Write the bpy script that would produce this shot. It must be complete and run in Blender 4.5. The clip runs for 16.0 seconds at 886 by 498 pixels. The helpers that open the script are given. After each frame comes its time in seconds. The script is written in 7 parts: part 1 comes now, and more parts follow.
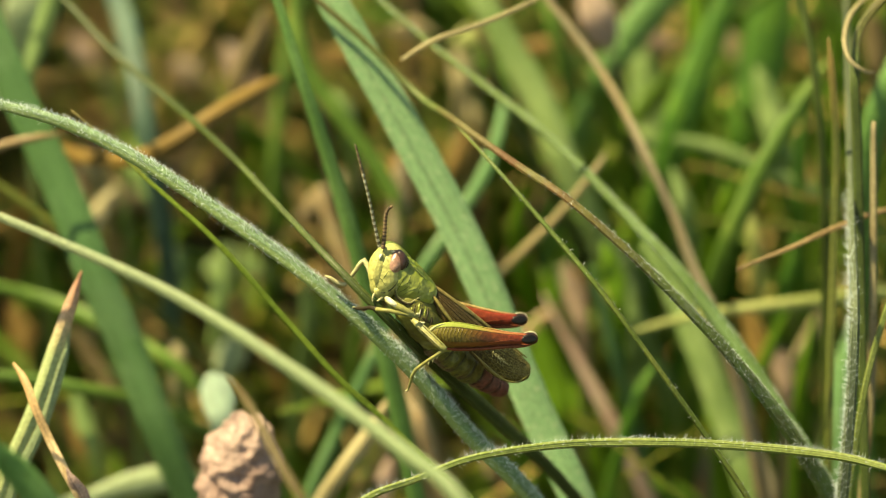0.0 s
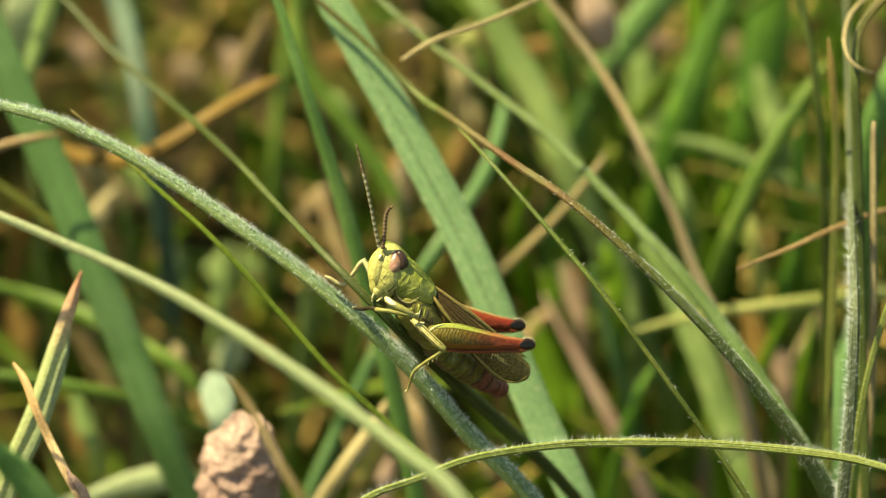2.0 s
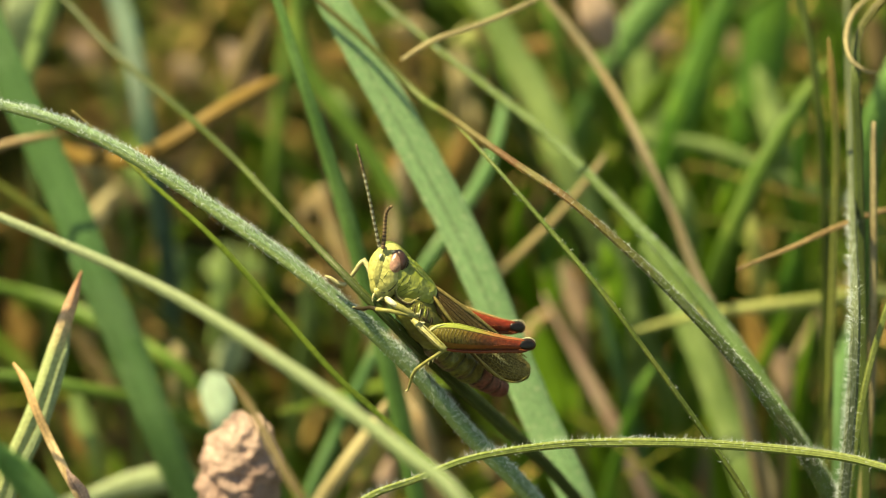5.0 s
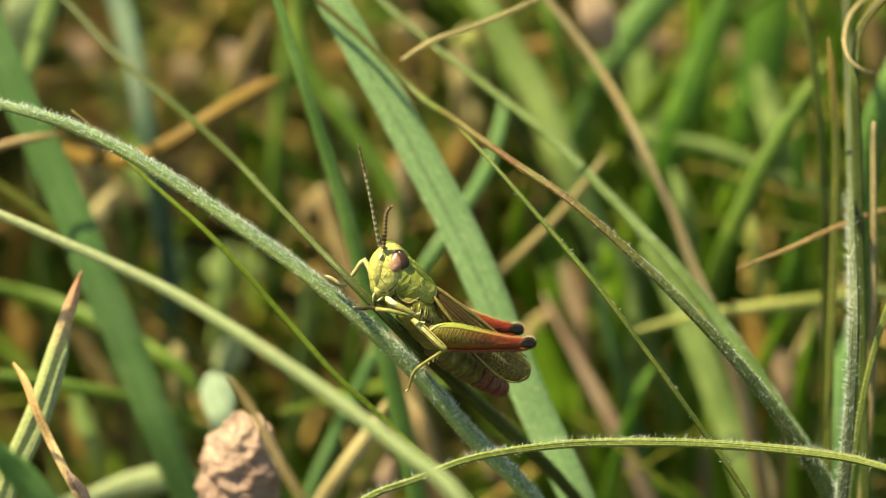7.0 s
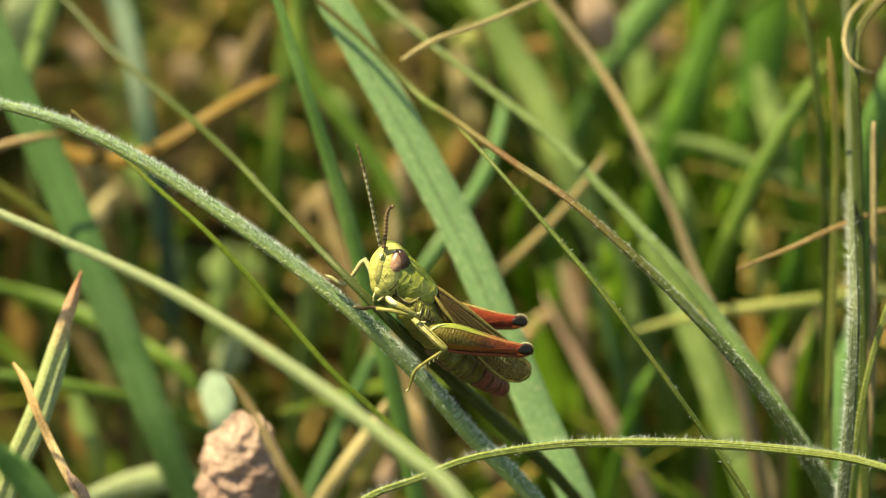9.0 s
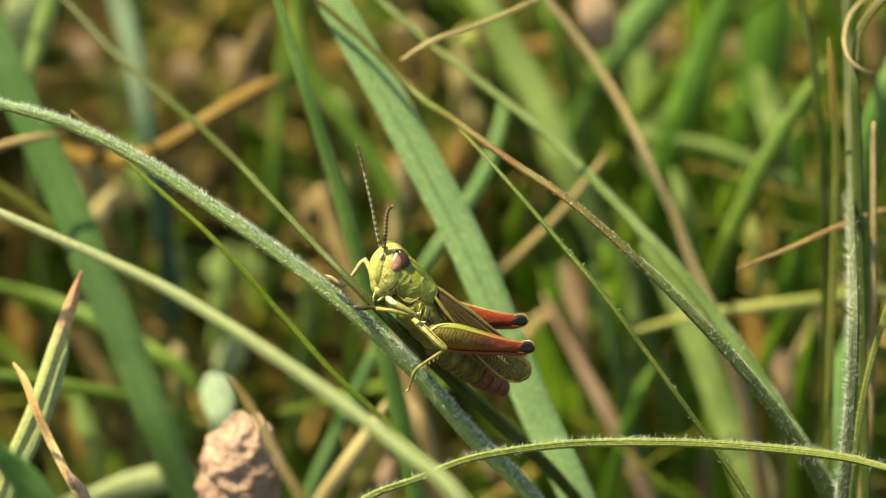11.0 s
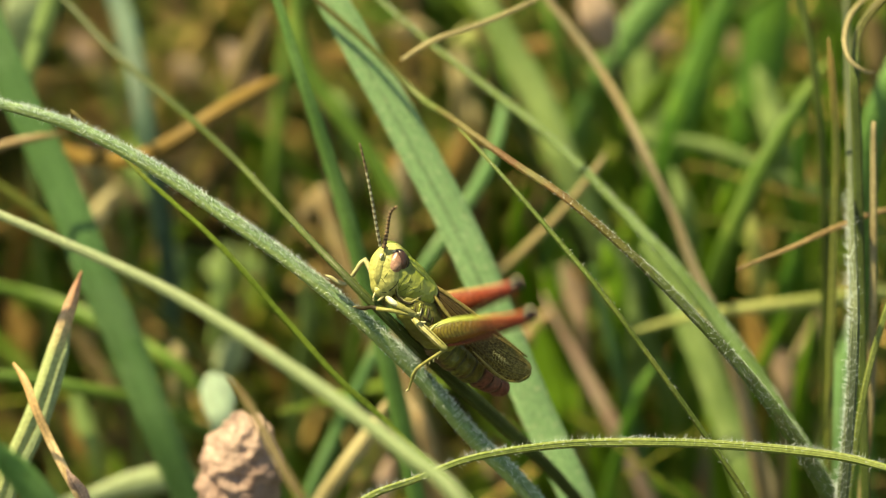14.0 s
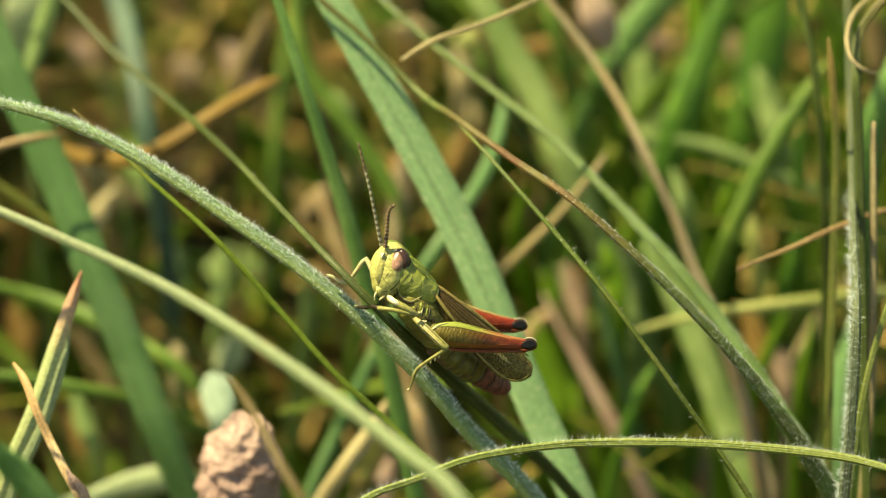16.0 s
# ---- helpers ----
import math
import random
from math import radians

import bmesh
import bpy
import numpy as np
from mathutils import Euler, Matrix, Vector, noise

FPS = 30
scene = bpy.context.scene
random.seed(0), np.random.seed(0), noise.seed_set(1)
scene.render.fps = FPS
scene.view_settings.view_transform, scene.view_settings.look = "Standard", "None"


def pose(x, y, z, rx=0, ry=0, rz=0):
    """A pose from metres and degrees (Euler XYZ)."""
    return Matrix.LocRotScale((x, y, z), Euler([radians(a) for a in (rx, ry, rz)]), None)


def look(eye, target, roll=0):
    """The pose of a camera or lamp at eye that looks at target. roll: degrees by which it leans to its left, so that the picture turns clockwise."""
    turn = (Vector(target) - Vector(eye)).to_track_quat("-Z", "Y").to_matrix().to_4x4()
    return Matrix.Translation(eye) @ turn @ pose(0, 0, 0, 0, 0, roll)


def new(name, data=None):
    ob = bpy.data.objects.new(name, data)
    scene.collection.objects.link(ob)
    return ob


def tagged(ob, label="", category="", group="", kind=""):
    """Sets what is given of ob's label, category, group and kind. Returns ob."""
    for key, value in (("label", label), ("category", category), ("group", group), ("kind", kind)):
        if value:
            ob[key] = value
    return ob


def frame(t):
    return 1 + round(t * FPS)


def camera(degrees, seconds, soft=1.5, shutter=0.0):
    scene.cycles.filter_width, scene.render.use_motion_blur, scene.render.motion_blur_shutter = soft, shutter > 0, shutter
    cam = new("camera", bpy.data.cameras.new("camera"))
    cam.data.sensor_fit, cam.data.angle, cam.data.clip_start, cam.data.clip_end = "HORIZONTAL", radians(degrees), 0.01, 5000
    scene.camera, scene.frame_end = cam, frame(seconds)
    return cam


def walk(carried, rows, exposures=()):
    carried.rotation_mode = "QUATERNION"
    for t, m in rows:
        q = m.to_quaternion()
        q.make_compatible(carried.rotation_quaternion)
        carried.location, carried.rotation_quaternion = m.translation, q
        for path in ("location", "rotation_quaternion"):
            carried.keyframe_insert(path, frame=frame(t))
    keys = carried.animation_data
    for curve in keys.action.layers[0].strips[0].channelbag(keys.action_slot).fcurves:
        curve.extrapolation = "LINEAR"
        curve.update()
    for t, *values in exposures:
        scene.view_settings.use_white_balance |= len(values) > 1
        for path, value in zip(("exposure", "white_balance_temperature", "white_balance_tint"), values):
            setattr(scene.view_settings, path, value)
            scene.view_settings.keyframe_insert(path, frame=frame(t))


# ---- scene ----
from mathutils.bvhtree import BVHTree

# Lengths of the meadow are written in millimetres, the animal's in its own space.
MM = 0.001


def v(p):
    return Vector(p) * MM


# ---- camera: locked off, looking down into the grass at a close distance ----
cam = camera(14.0, 16.0, soft=1.15, shutter=0.7)
EYE = pose(0, -0.23550, 0.26490, 55, 0, 0)
walk(cam, [(0, EYE), (16.0, EYE)], exposures=[(0, 1.47, 11500, -6), (16.0, 1.47, 11500, -6)])
cam.data.dof.use_dof = True
cam.data.dof.focus_distance = 0.2845
cam.data.dof.aperture_fstop = 20.5
VIEWER = Vector((0, -0.819, 0.574))

# ---- sky and sun ----
SUN = Vector((-0.47, 0.15, 0.87)).normalized()
world = bpy.data.worlds.new("sky")
scene.world = world
world.use_nodes = True
wn = world.node_tree
sky = wn.nodes.new("ShaderNodeTexSky")
sky.sky_type = "NISHITA"
sky.sun_disc = False
sky.sun_elevation = math.asin(SUN.z)
sky.sun_rotation = math.atan2(SUN.x, SUN.y)
wn.links.new(sky.outputs[0], wn.nodes["Background"].inputs[0])
wn.nodes["Background"].inputs[1].default_value = 0.09
sun = new("sun", bpy.data.lights.new("sun", "SUN"))
sun.data.energy = 4.5
sun.data.angle = radians(0.6)
sun.data.color = (1.0, 0.94, 0.8)
sun.matrix_world = look(SUN, (0, 0, 0))


# ---- materials ----
def c(code):
    """A linear colour from a six-digit code."""
    out = []
    for i in (0, 2, 4):
        s = int(code[i:i + 2], 16) / 255
        out.append(s / 12.92 if s < 0.04045 else ((s + 0.055) / 1.055) ** 2.4)
    return (*out, 1)


def add(nt, kind, links=(), **settings):
    n = nt.nodes.new(kind)
    if "data_type" in settings:
        n.data_type = settings["data_type"]
    if "blend_type" in settings:
        n.blend_type = settings["blend_type"]
    if "operation" in settings:
        n.operation = settings["operation"]
    if "feature" in settings:
        n.feature = settings["feature"]
    for slot, value in links:
        if hasattr(value, "is_output"):
            nt.links.new(value, n.inputs[slot])
        else:
            n.inputs[slot].default_value = value
    return n


def ramp(nt, fac, stops):
    n = add(nt, "ShaderNodeValToRGB", [(0, fac)])
    while len(n.color_ramp.elements) < len(stops):
        n.color_ramp.elements.new(0.5)
    for e, (pos, col) in zip(n.color_ramp.elements, stops):
        e.position, e.color = pos, col
    return n.outputs[0]


def mix(nt, fac, a, b, blend="MIX"):
    n = add(nt, "ShaderNodeMix", data_type="RGBA", blend_type=blend)
    for slot, value in ((0, fac), (6, a), (7, b)):
        if hasattr(value, "is_output"):
            nt.links.new(value, n.inputs[slot])
        else:
            n.inputs[slot].default_value = value
    return n.outputs[2]


def grey(x):
    return (x, x, x, 1)


def surface(name, stops, streak=0.35, across=16, along=60, patch="", patch_amount=0.5, rough=0.5, thin=0.3,
            bump=0.25, spots="", spot_amount=0.0, spot_scale=(30, 300), island=0.0, sheen=0.35):
    """Plant or shell: colour stops from root to tip, lengthwise streaks, patches, spots, relief; thin lets light through."""
    m = bpy.data.materials.new(name)
    m.use_nodes = True
    nt = m.node_tree
    bsdf = nt.nodes["Principled BSDF"]
    uv = add(nt, "ShaderNodeUVMap").outputs[0]
    sep = add(nt, "ShaderNodeSeparateXYZ", [(0, uv)])
    pos = add(nt, "ShaderNodeTexCoord").outputs["Object"]
    col = ramp(nt, sep.outputs[1], stops) if len(stops) > 1 else stops[0][1]
    fine = add(nt, "ShaderNodeMapping", [(0, uv), (3, (across, along / 12, 1))])
    grain = add(nt, "ShaderNodeTexNoise", [("Vector", fine.outputs[0]), ("Scale", 1.0), ("Detail", 4.0)])
    lines = ramp(nt, grain.outputs[0], [(0.3, grey(1 - streak)), (0.7, grey(1 + streak * 0.6))])
    col = mix(nt, 1.0, col, lines, "MULTIPLY")
    big = add(nt, "ShaderNodeTexNoise", [("Vector", pos), ("Scale", 160.0), ("Detail", 3.0)])
    if patch:
        where = ramp(nt, big.outputs[0], [(0.48, grey(0)), (0.68, grey(patch_amount))])
        col = mix(nt, where, col, c(patch))
    if spots:
        sm = add(nt, "ShaderNodeMapping", [(0, uv), (3, (*spot_scale, 1))])
        sp = add(nt, "ShaderNodeTexNoise", [("Vector", sm.outputs[0]), ("Scale", 1.0), ("Detail", 2.0)])
        where = ramp(nt, sp.outputs[0], [(0.58, grey(0)), (0.66, grey(spot_amount))])
        col = mix(nt, where, col, c(spots))
    tiny = add(nt, "ShaderNodeTexNoise", [("Vector", pos), ("Scale", 3600.0), ("Detail", 4.0)])
    col = mix(nt, 1.0, col, ramp(nt, tiny.outputs[0], [(0.3, grey(0.72)), (0.7, grey(1.24))]), "MULTIPLY")
    own = add(nt, "ShaderNodeObjectInfo").outputs["Random"]
    if island:
        own = add(nt, "ShaderNodeNewGeometry").outputs["Random Per Island"]
    low, high = (1 - island, 1 + island) if island else (0.9, 1.1)
    col = mix(nt, 1.0, col, ramp(nt, own, [(0, grey(low)), (1, grey(high))]), "MULTIPLY")
    nt.links.new(col, bsdf.inputs["Base Color"])
    bsdf.inputs["Roughness"].default_value = rough
    bsdf.inputs["Specular IOR Level"].default_value = sheen
    height = add(nt, "ShaderNodeMath", [(0, grain.outputs[0]), (1, tiny.outputs[0])], operation="ADD")
    bp = add(nt, "ShaderNodeBump", [("Strength", bump), ("Distance", 0.00012), ("Height", height.outputs[0])])
    nt.links.new(bp.outputs[0], bsdf.inputs["Normal"])
    if thin:
        tl = add(nt, "ShaderNodeBsdfTranslucent", [("Color", col), ("Normal", bp.outputs[0])])
        ms = add(nt, "ShaderNodeMixShader", [(0, thin), (1, bsdf.outputs[0]), (2, tl.outputs[0])])
        nt.links.new(ms.outputs[0], nt.nodes["Material Output"].inputs[0])
    return m


def one(code):
    return [(0, c(code))]


BLADE_PALE = surface("pale_blade", [(0, c("8c9c6c")), (1, c("a8b892"))], 0.18, 12, 30, thin=0.35)
BLADE_BROAD = surface("broad_blade", [(0, c("7aa06a")), (0.5, c("82a87a")), (1, c("88ad7e"))], 0.4, 26, 40, "9ab890", 0.5, 0.5, 0.3, 0.5, "b9c4a0", 0.5, (9, 260))
BLADE_DARK = surface("dark_blade", [(0, c("4a6c3e")), (1, c("5c8452"))], 0.4, 18, 30, "76986a", 0.5, 0.45)
BLADE_MID = surface("green_blade", [(0, c("40591e")), (1, c("587a31"))], 0.25, 14, 30, "88a050", 0.5)
BLADE_BRIGHT = surface("bright_blade", [(0, c("3a601a")), (1, c("4b7a2e"))], 0.2, 12, 30, "86b04a", 0.5, thin=0.4)
BLADE_NARROW = surface("narrow_blade", [(0, c("54803e")), (1, c("6c9656"))], 0.3, 14, 40, "86aa6c", 0.5, thin=0.35)
BLADE_FRONT = surface("front_blade", [(0, c("6c8254")), (0.6, c("778b64")), (1, c("8e987a"))], 0.2, 12, 30, "879970", 0.5, thin=0.35)
BLADE_SOFT = surface("soft_blade", [(0, c("667e44")), (1, c("7a945a"))], 0.2, 12, 30, "a9bd80", 0.5)
BLADE_YELLOW = surface("yellow_blade", [(0, c("748840")), (1, c("a2a866"))], 0.2, 12, 30, "c7c68a", 0.5)
BLADE_DRYTIP = surface("dry_tip_blade", [(0, c("96a870")), (0.93, c("aab684")), (0.965, c("cca48c")), (0.99, c("c09078")), (1, c("8c5a44"))], 0.25, 14, 40, "d0c890", 0.4)
PINK_PALE = surface("pale_pink_leaf", [(0, c("b29a8a")), (1, c("c2aa9a"))], 0.2, 10, 40, "b08c7c", 0.5, 0.6, 0.4)
MINT_PALE = surface("pale_mint_leaf", [(0, c("a6bca6")), (1, c("bcd2be"))], 0.12, 10, 30, "cadccb", 0.5, 0.5, 0.4)
TENDRIL = surface("pale_tendril", [(0, c("8c8264")), (1, c("988c6c"))], 0.25, 8, 60, "a09468", 0.5, 0.6, 0.2)
MINT = surface("mint_leaf", [(0, c("3e5646")), (1, c("4a6658"))], 0.12, 10, 30, "6e8e7c", 0.5)
STEM_OLIVE = surface("olive_stem", [(0, c("36441b")), (0.94, c("3b481d")), (1, c("80704a"))], 0.3, 10, 80, "50602d", 0.5, 0.5, 0.1, 0.5)
STEM_BROWN = surface("brown_green_stem", [(0, c("4a5624")), (0.93, c("50582a")), (1, c("7a6038"))], 0.35, 9, 90, "6a6a38", 0.5, 0.5, 0.1, 0.5)
STEM_THIN = surface("thin_olive_stem", [(0, c("6a5e34")), (0.45, c("5e6030")), (0.75, c("4e5e28")), (1, c("485a26"))], 0.35, 9, 90, "6e7038", 0.5, 0.5, 0.1, 0.5)
STEM_DOWNY = surface("downy_grey_stem", [(0, c("435438")), (1, c("565e48"))], 0.35, 9, 90, "667058", 0.5, 0.6, 0.1, 0.5)
STEM_RUSTY = surface("rusty_stem", [(0, c("3c5228")), (0.66, c("4e5e2e")), (0.7, c("58522a")), (0.74, c("5e3e24")), (0.8, c("5e4326")), (0.84, c("4c5224")), (0.91, c("54582a")), (0.95, c("66563a")), (1, c("6a5c40"))], 0.4, 10, 120, "6a8048", 0.5, 0.55, 0.1, 0.6, "4a4228", 0.4, (6, 160))
STEM_GREY = surface("grey_stem", [(0, c("4c6a3c")), (0.6, c("577442")), (1, c("68783e"))], 0.3, 12, 90, "7a9468", 0.6, 0.6, 0.15, 0.5)
STEM_LIME = surface("lime_stem", [(0, c("64743a")), (1, c("78844a"))], 0.35, 8, 80, "929a60", 0.5, 0.45, 0.15, 0.5)
STEM_DRYGREEN = surface("fading_blade", [(0, c("505c26")), (0.92, c("5f682c")), (1, c("8a6c48"))], 0.4, 10, 60, "77783a", 0.5)
HAIRY = surface("downy_stalk", [(0, c("56724e")), (0.5, c("6a8660")), (1, c("87a078"))], 0.35, 12, 120, "8fa86a", 0.6, 0.6, 0.1, 0.6)
STRAW = surface("straw", [(0, c("847c5e")), (1, c("988c6c"))], 0.3, 12, 60, "8c6a44", 0.6, 0.6)
STEM_FRESH = surface("fresh_stem", [(0, c("566e26")), (0.93, c("687e2c")), (1, c("94865a"))], 0.3, 10, 80, "7c9038", 0.5, 0.5, 0.15, 0.5)
STRAW_LIGHT = surface("light_straw", [(0, c("988e78")), (1, c("8a7f66"))], 0.3, 12, 60, "947a50", 0.5, 0.6)
BLADE_LIME = surface("lime_blade", [(0, c("4e721a")), (1, c("5c8222"))], 0.2, 12, 30, "7a9e38", 0.5, thin=0.4)
STRAW_PALE = surface("pale_straw", [(0, c("9c926a")), (1, c("b0a47e"))], 0.3, 10, 60, "a08a60", 0.5, 0.6)
STRAW_RED = surface("red_straw", [(0, c("6c5036")), (1, c("8a7250"))], 0.35, 8, 60, "a48a64", 0.5, 0.5, 0.1)
STRAW_DARK = surface("dark_straw", [(0, c("54472a")), (1, c("66583a"))], 0.3, 10, 60, "483a20", 0.5, 0.6)
STRAW_ORANGE = surface("orange_straw", [(0, c("c2b094")), (0.7, c("c8b496")), (1, c("b8946a"))], 0.12, 10, 60, "d2c4a6", 0.5, 0.5)
PINKSTRAW = surface("pink_straw", [(0, c("887260")), (1, c("988270"))], 0.3, 10, 40, "8c6a50", 0.6, 0.6)
OCHRE = surface("ochre_leaf", [(0, c("70592c")), (1, c("8e723e"))], 0.4, 10, 40, "6a5228", 0.6, 0.6)
PAPERY = surface("papery_husk", [(0, c("aa8c86")), (1, c("bea29a"))], 0.4, 14, 40, "80625c", 0.6, 0.6, 0.3, 1.0)
DOWN = surface("white_down", one("e2e9ec"), 0.1, rough=0.6, thin=0.4, bump=0)


# ---- mesh helpers ----
def spline(points, steps, even=False):
    """A smooth curve through points, with steps samples for each stretch, and the share of the way at each."""
    p = [np.array(q, float) for q in points]
    p = [2 * p[0] - p[1], *p, 2 * p[-1] - p[-2]]
    gap = [1.0 if even else max(1e-7, float(np.linalg.norm(b - a))) ** 0.6 for a, b in zip(p, p[1:])]
    out = []
    for i in range(1, len(p) - 2):
        a, b, d, e = p[i - 1:i + 3]
        g0, g1, g2 = gap[i - 1:i + 2]
        m1 = g1 * ((b - a) / g0 - (d - a) / (g0 + g1) + (d - b) / g1)
        m2 = g1 * ((d - b) / g1 - (e - b) / (g1 + g2) + (e - d) / g2)
        for k in range(steps):
            s = k / steps
            out.append((2 * s ** 3 - 3 * s * s + 1) * b + (s ** 3 - 2 * s * s + s) * m1 + (3 * s * s - 2 * s ** 3) * d + (s ** 3 - s * s) * m2)
    out.append(p[-2])
    out = np.array(out)
    seg = np.r_[0, np.cumsum(np.linalg.norm(np.diff(out, axis=0), axis=1))]
    return out, seg / seg[-1], seg[-1]


def unit(a):
    return a / np.maximum(np.linalg.norm(a, axis=-1, keepdims=True), 1e-9)


def frames(path, facing, roll=0.0):
    t = unit(np.gradient(path, axis=0))
    side = unit(np.cross(t, np.array(facing)))
    out = np.cross(side, t)
    cr, sr = math.cos(radians(roll)), math.sin(radians(roll))
    return t, side * cr + out * sr, out * cr - side * sr


def skin_mesh(name, rings, us, vs):
    """A closed tube from rings of points; us across the section, vs along the way."""
    n, m = rings.shape[:2]
    verts = rings.reshape(-1, 3).tolist()
    faces, uvs = [], []
    for i in range(n - 1):
        for j in range(m):
            k = (j + 1) % m
            faces.append((i * m + j, i * m + k, (i + 1) * m + k, (i + 1) * m + j))
            u1 = us[j + 1] if len(us) > m else us[k]
            uvs += [(us[j], vs[i]), (u1, vs[i]), (u1, vs[i + 1]), (us[j], vs[i + 1])]
    for i, order in ((0, range(m - 1, -1, -1)), (n - 1, range(m))):
        faces.append(tuple(i * m + j for j in order))
        uvs += [(us[j], vs[i]) for j in order]
    me = bpy.data.meshes.new(name)
    me.from_pydata(verts, [], faces)
    layer = me.uv_layers.new(name="UVMap")
    layer.data.foreach_set("uv", np.array(uvs, float).ravel())
    me.polygons.foreach_set("use_smooth", [True] * len(me.polygons))
    me.update()
    return me


def put(name, me, material, parent=None, label="", at=None):
    ob = new(name, me)
    if not me.materials:
        me.materials.append(material)
    ob.parent = parent
    if at is not None:
        ob.matrix_basis = at
    return tagged(ob, label)


def widths_along(widths, share):
    return np.interp(share, np.linspace(0, 1, len(widths)), widths)


def ribbon(name, points, widths, facing=VIEWER, roll=0.0, fold=0.3, steps=8, wave=0.0):
    """A grass blade of some thickness, creased along its middle; all in metres."""
    path, share, length = spline(points, steps)
    w = widths_along(widths, np.arange(len(path)) / (len(path) - 1)) / 2
    w = np.where(share > 0.985, np.minimum(w, w * (1.02 - share) / 0.035), w)
    _, side, out = frames(path, facing, roll)
    a = np.array([-1, -0.965, -0.5, 0, 0.5, 0.965, 1, 0.965, 0, -0.965])
    rise = -fold * np.abs(a) ** 1.6
    thick = np.array([0, 1, 1, 1.6, 1, 1, 0, -1, -1.6, -1]) * 0.06
    rng = np.random.default_rng(int(abs(points[0][0]) * 1e6) % 9973)
    edge = 1 + wave * (rng.random((len(path), 2)) - 0.5)
    scale = np.where(a < 0, edge[:, :1], edge[:, 1:])
    rings = path[:, None] + side[:, None] * (a * w[:, None] * scale)[..., None] + out[:, None] * ((rise + thick) * w[:, None])[..., None]
    return skin_mesh(name, rings, list((a + 1) / 2), list(share)), path, share, w, side, out


def tube(name, points, widths, facing=VIEWER, flat=1.0, roll=0.0, steps=8, sides=10, bumps=0.04):
    """A stem of round or flattened section; all in metres."""
    path, share, length = spline(points, steps)
    w = widths_along(widths, np.arange(len(path)) / (len(path) - 1)) / 2
    _, side, out = frames(path, facing, roll)
    rng = np.random.default_rng(len(points) * 31 + int(abs(points[-1][1]) * 1e6) % 997)
    w = w * (1 + bumps * (np.interp(share * 40, np.arange(41), rng.random(41)) - 0.5))
    ang = np.linspace(0, 2 * np.pi, sides, endpoint=False)
    rings = path[:, None] + side[:, None] * (np.cos(ang) * w[:, None])[..., None] + out[:, None] * (np.sin(ang) * w[:, None] * flat)[..., None]
    return skin_mesh(name, rings, list(np.linspace(0, 1, sides + 1)), list(share)), path, share, w, side, out


def prisms(name, roots, tips, radius):
    """Many fine three-sided spikes in one mesh."""
    roots, tips = np.array(roots), np.array(tips)
    d = unit(tips - roots)
    a = unit(np.cross(d, np.array((0.3, 0.5, 0.81))))
    b = np.cross(d, a)
    n = len(roots)
    ring = [roots + radius * (a * math.cos(k * 2.094) + b * math.sin(k * 2.094)) for k in range(3)]
    verts = np.stack([*ring, tips], 1).reshape(-1, 3)
    base = np.arange(n)[:, None] * 4
    faces = np.concatenate([base + np.array([[0, 1, 3]]), base + np.array([[1, 2, 3]]), base + np.array([[2, 0, 3]])])
    me = bpy.data.meshes.new(name)
    me.from_pydata(verts.tolist(), [], faces.tolist())
    me.update()
    return me


def down(parent, data, count, seed, flat, turn, spread, length, last=1.0, first=0.25):
    """Fine hairs round a stem, thickest at an angle of turn from its side."""
    _, path, share, w, side, out = data
    rng = np.random.default_rng(seed)
    roots, tips = [], []
    tang = unit(np.gradient(path, axis=0))
    for _ in range(count):
        s = first + (last - first) * rng.random()
        if last < 1 and last - s < 0.1 * rng.random():
            continue
        i = min(len(path) - 2, int(np.searchsorted(share, s)) - 1)
        k = (s - share[i]) / max(1e-9, share[i + 1] - share[i])
        ang = rng.normal(turn, spread) if rng.random() < 0.88 else rng.random() * 6.28
        n = side[i] * math.cos(ang) + out[i] * math.sin(ang) * 0.9
        p = path[i] * (1 - k) + path[i + 1] * k
        root = p + side[i] * math.cos(ang) * w[i] * 0.97 + out[i] * math.sin(ang) * w[i] * flat * 0.97
        way = n + tang[i] * rng.normal(0.3, 0.45) + rng.normal(0, 0.3, 3)
        roots.append(root)
        tips.append(root + way / np.linalg.norm(way) * length * MM * rng.uniform(0.4, 1.35))
    ob = put("hairs", prisms("hairs", roots, tips, 0.000014), DOWN, parent, "fine white hairs")
    return tagged(ob, kind="stuff")


def rooted(points):
    """Points in metres from the root, and the root itself."""
    root = Vector(points[0]) * MM
    return [tuple((Vector(p) * MM - root)) for p in points], root


def grass(name, points, widths, material, roll=0.0, flat=0.3, label="", cat="grass blade", hairs=0):
    pts, root = rooted(points)
    plant = new(name)
    plant.matrix_basis = Matrix.Translation(root)
    data = ribbon("blade", pts, [w * MM for w in widths], roll=roll, fold=flat, wave=0.05)
    leaf = put("blade", data[0], material, plant)
    lanes = (0.0,) if max(widths) < 2.2 else (-0.72, -0.48, -0.24, 0.0, 0.24, 0.48, 0.72)
    for lane in lanes:
        put("vein", rib(data, lane, flat, 0.05 if lane == 0 else 0.03), material, leaf)
    return tagged(plant, label, cat, "meadow " + cat)


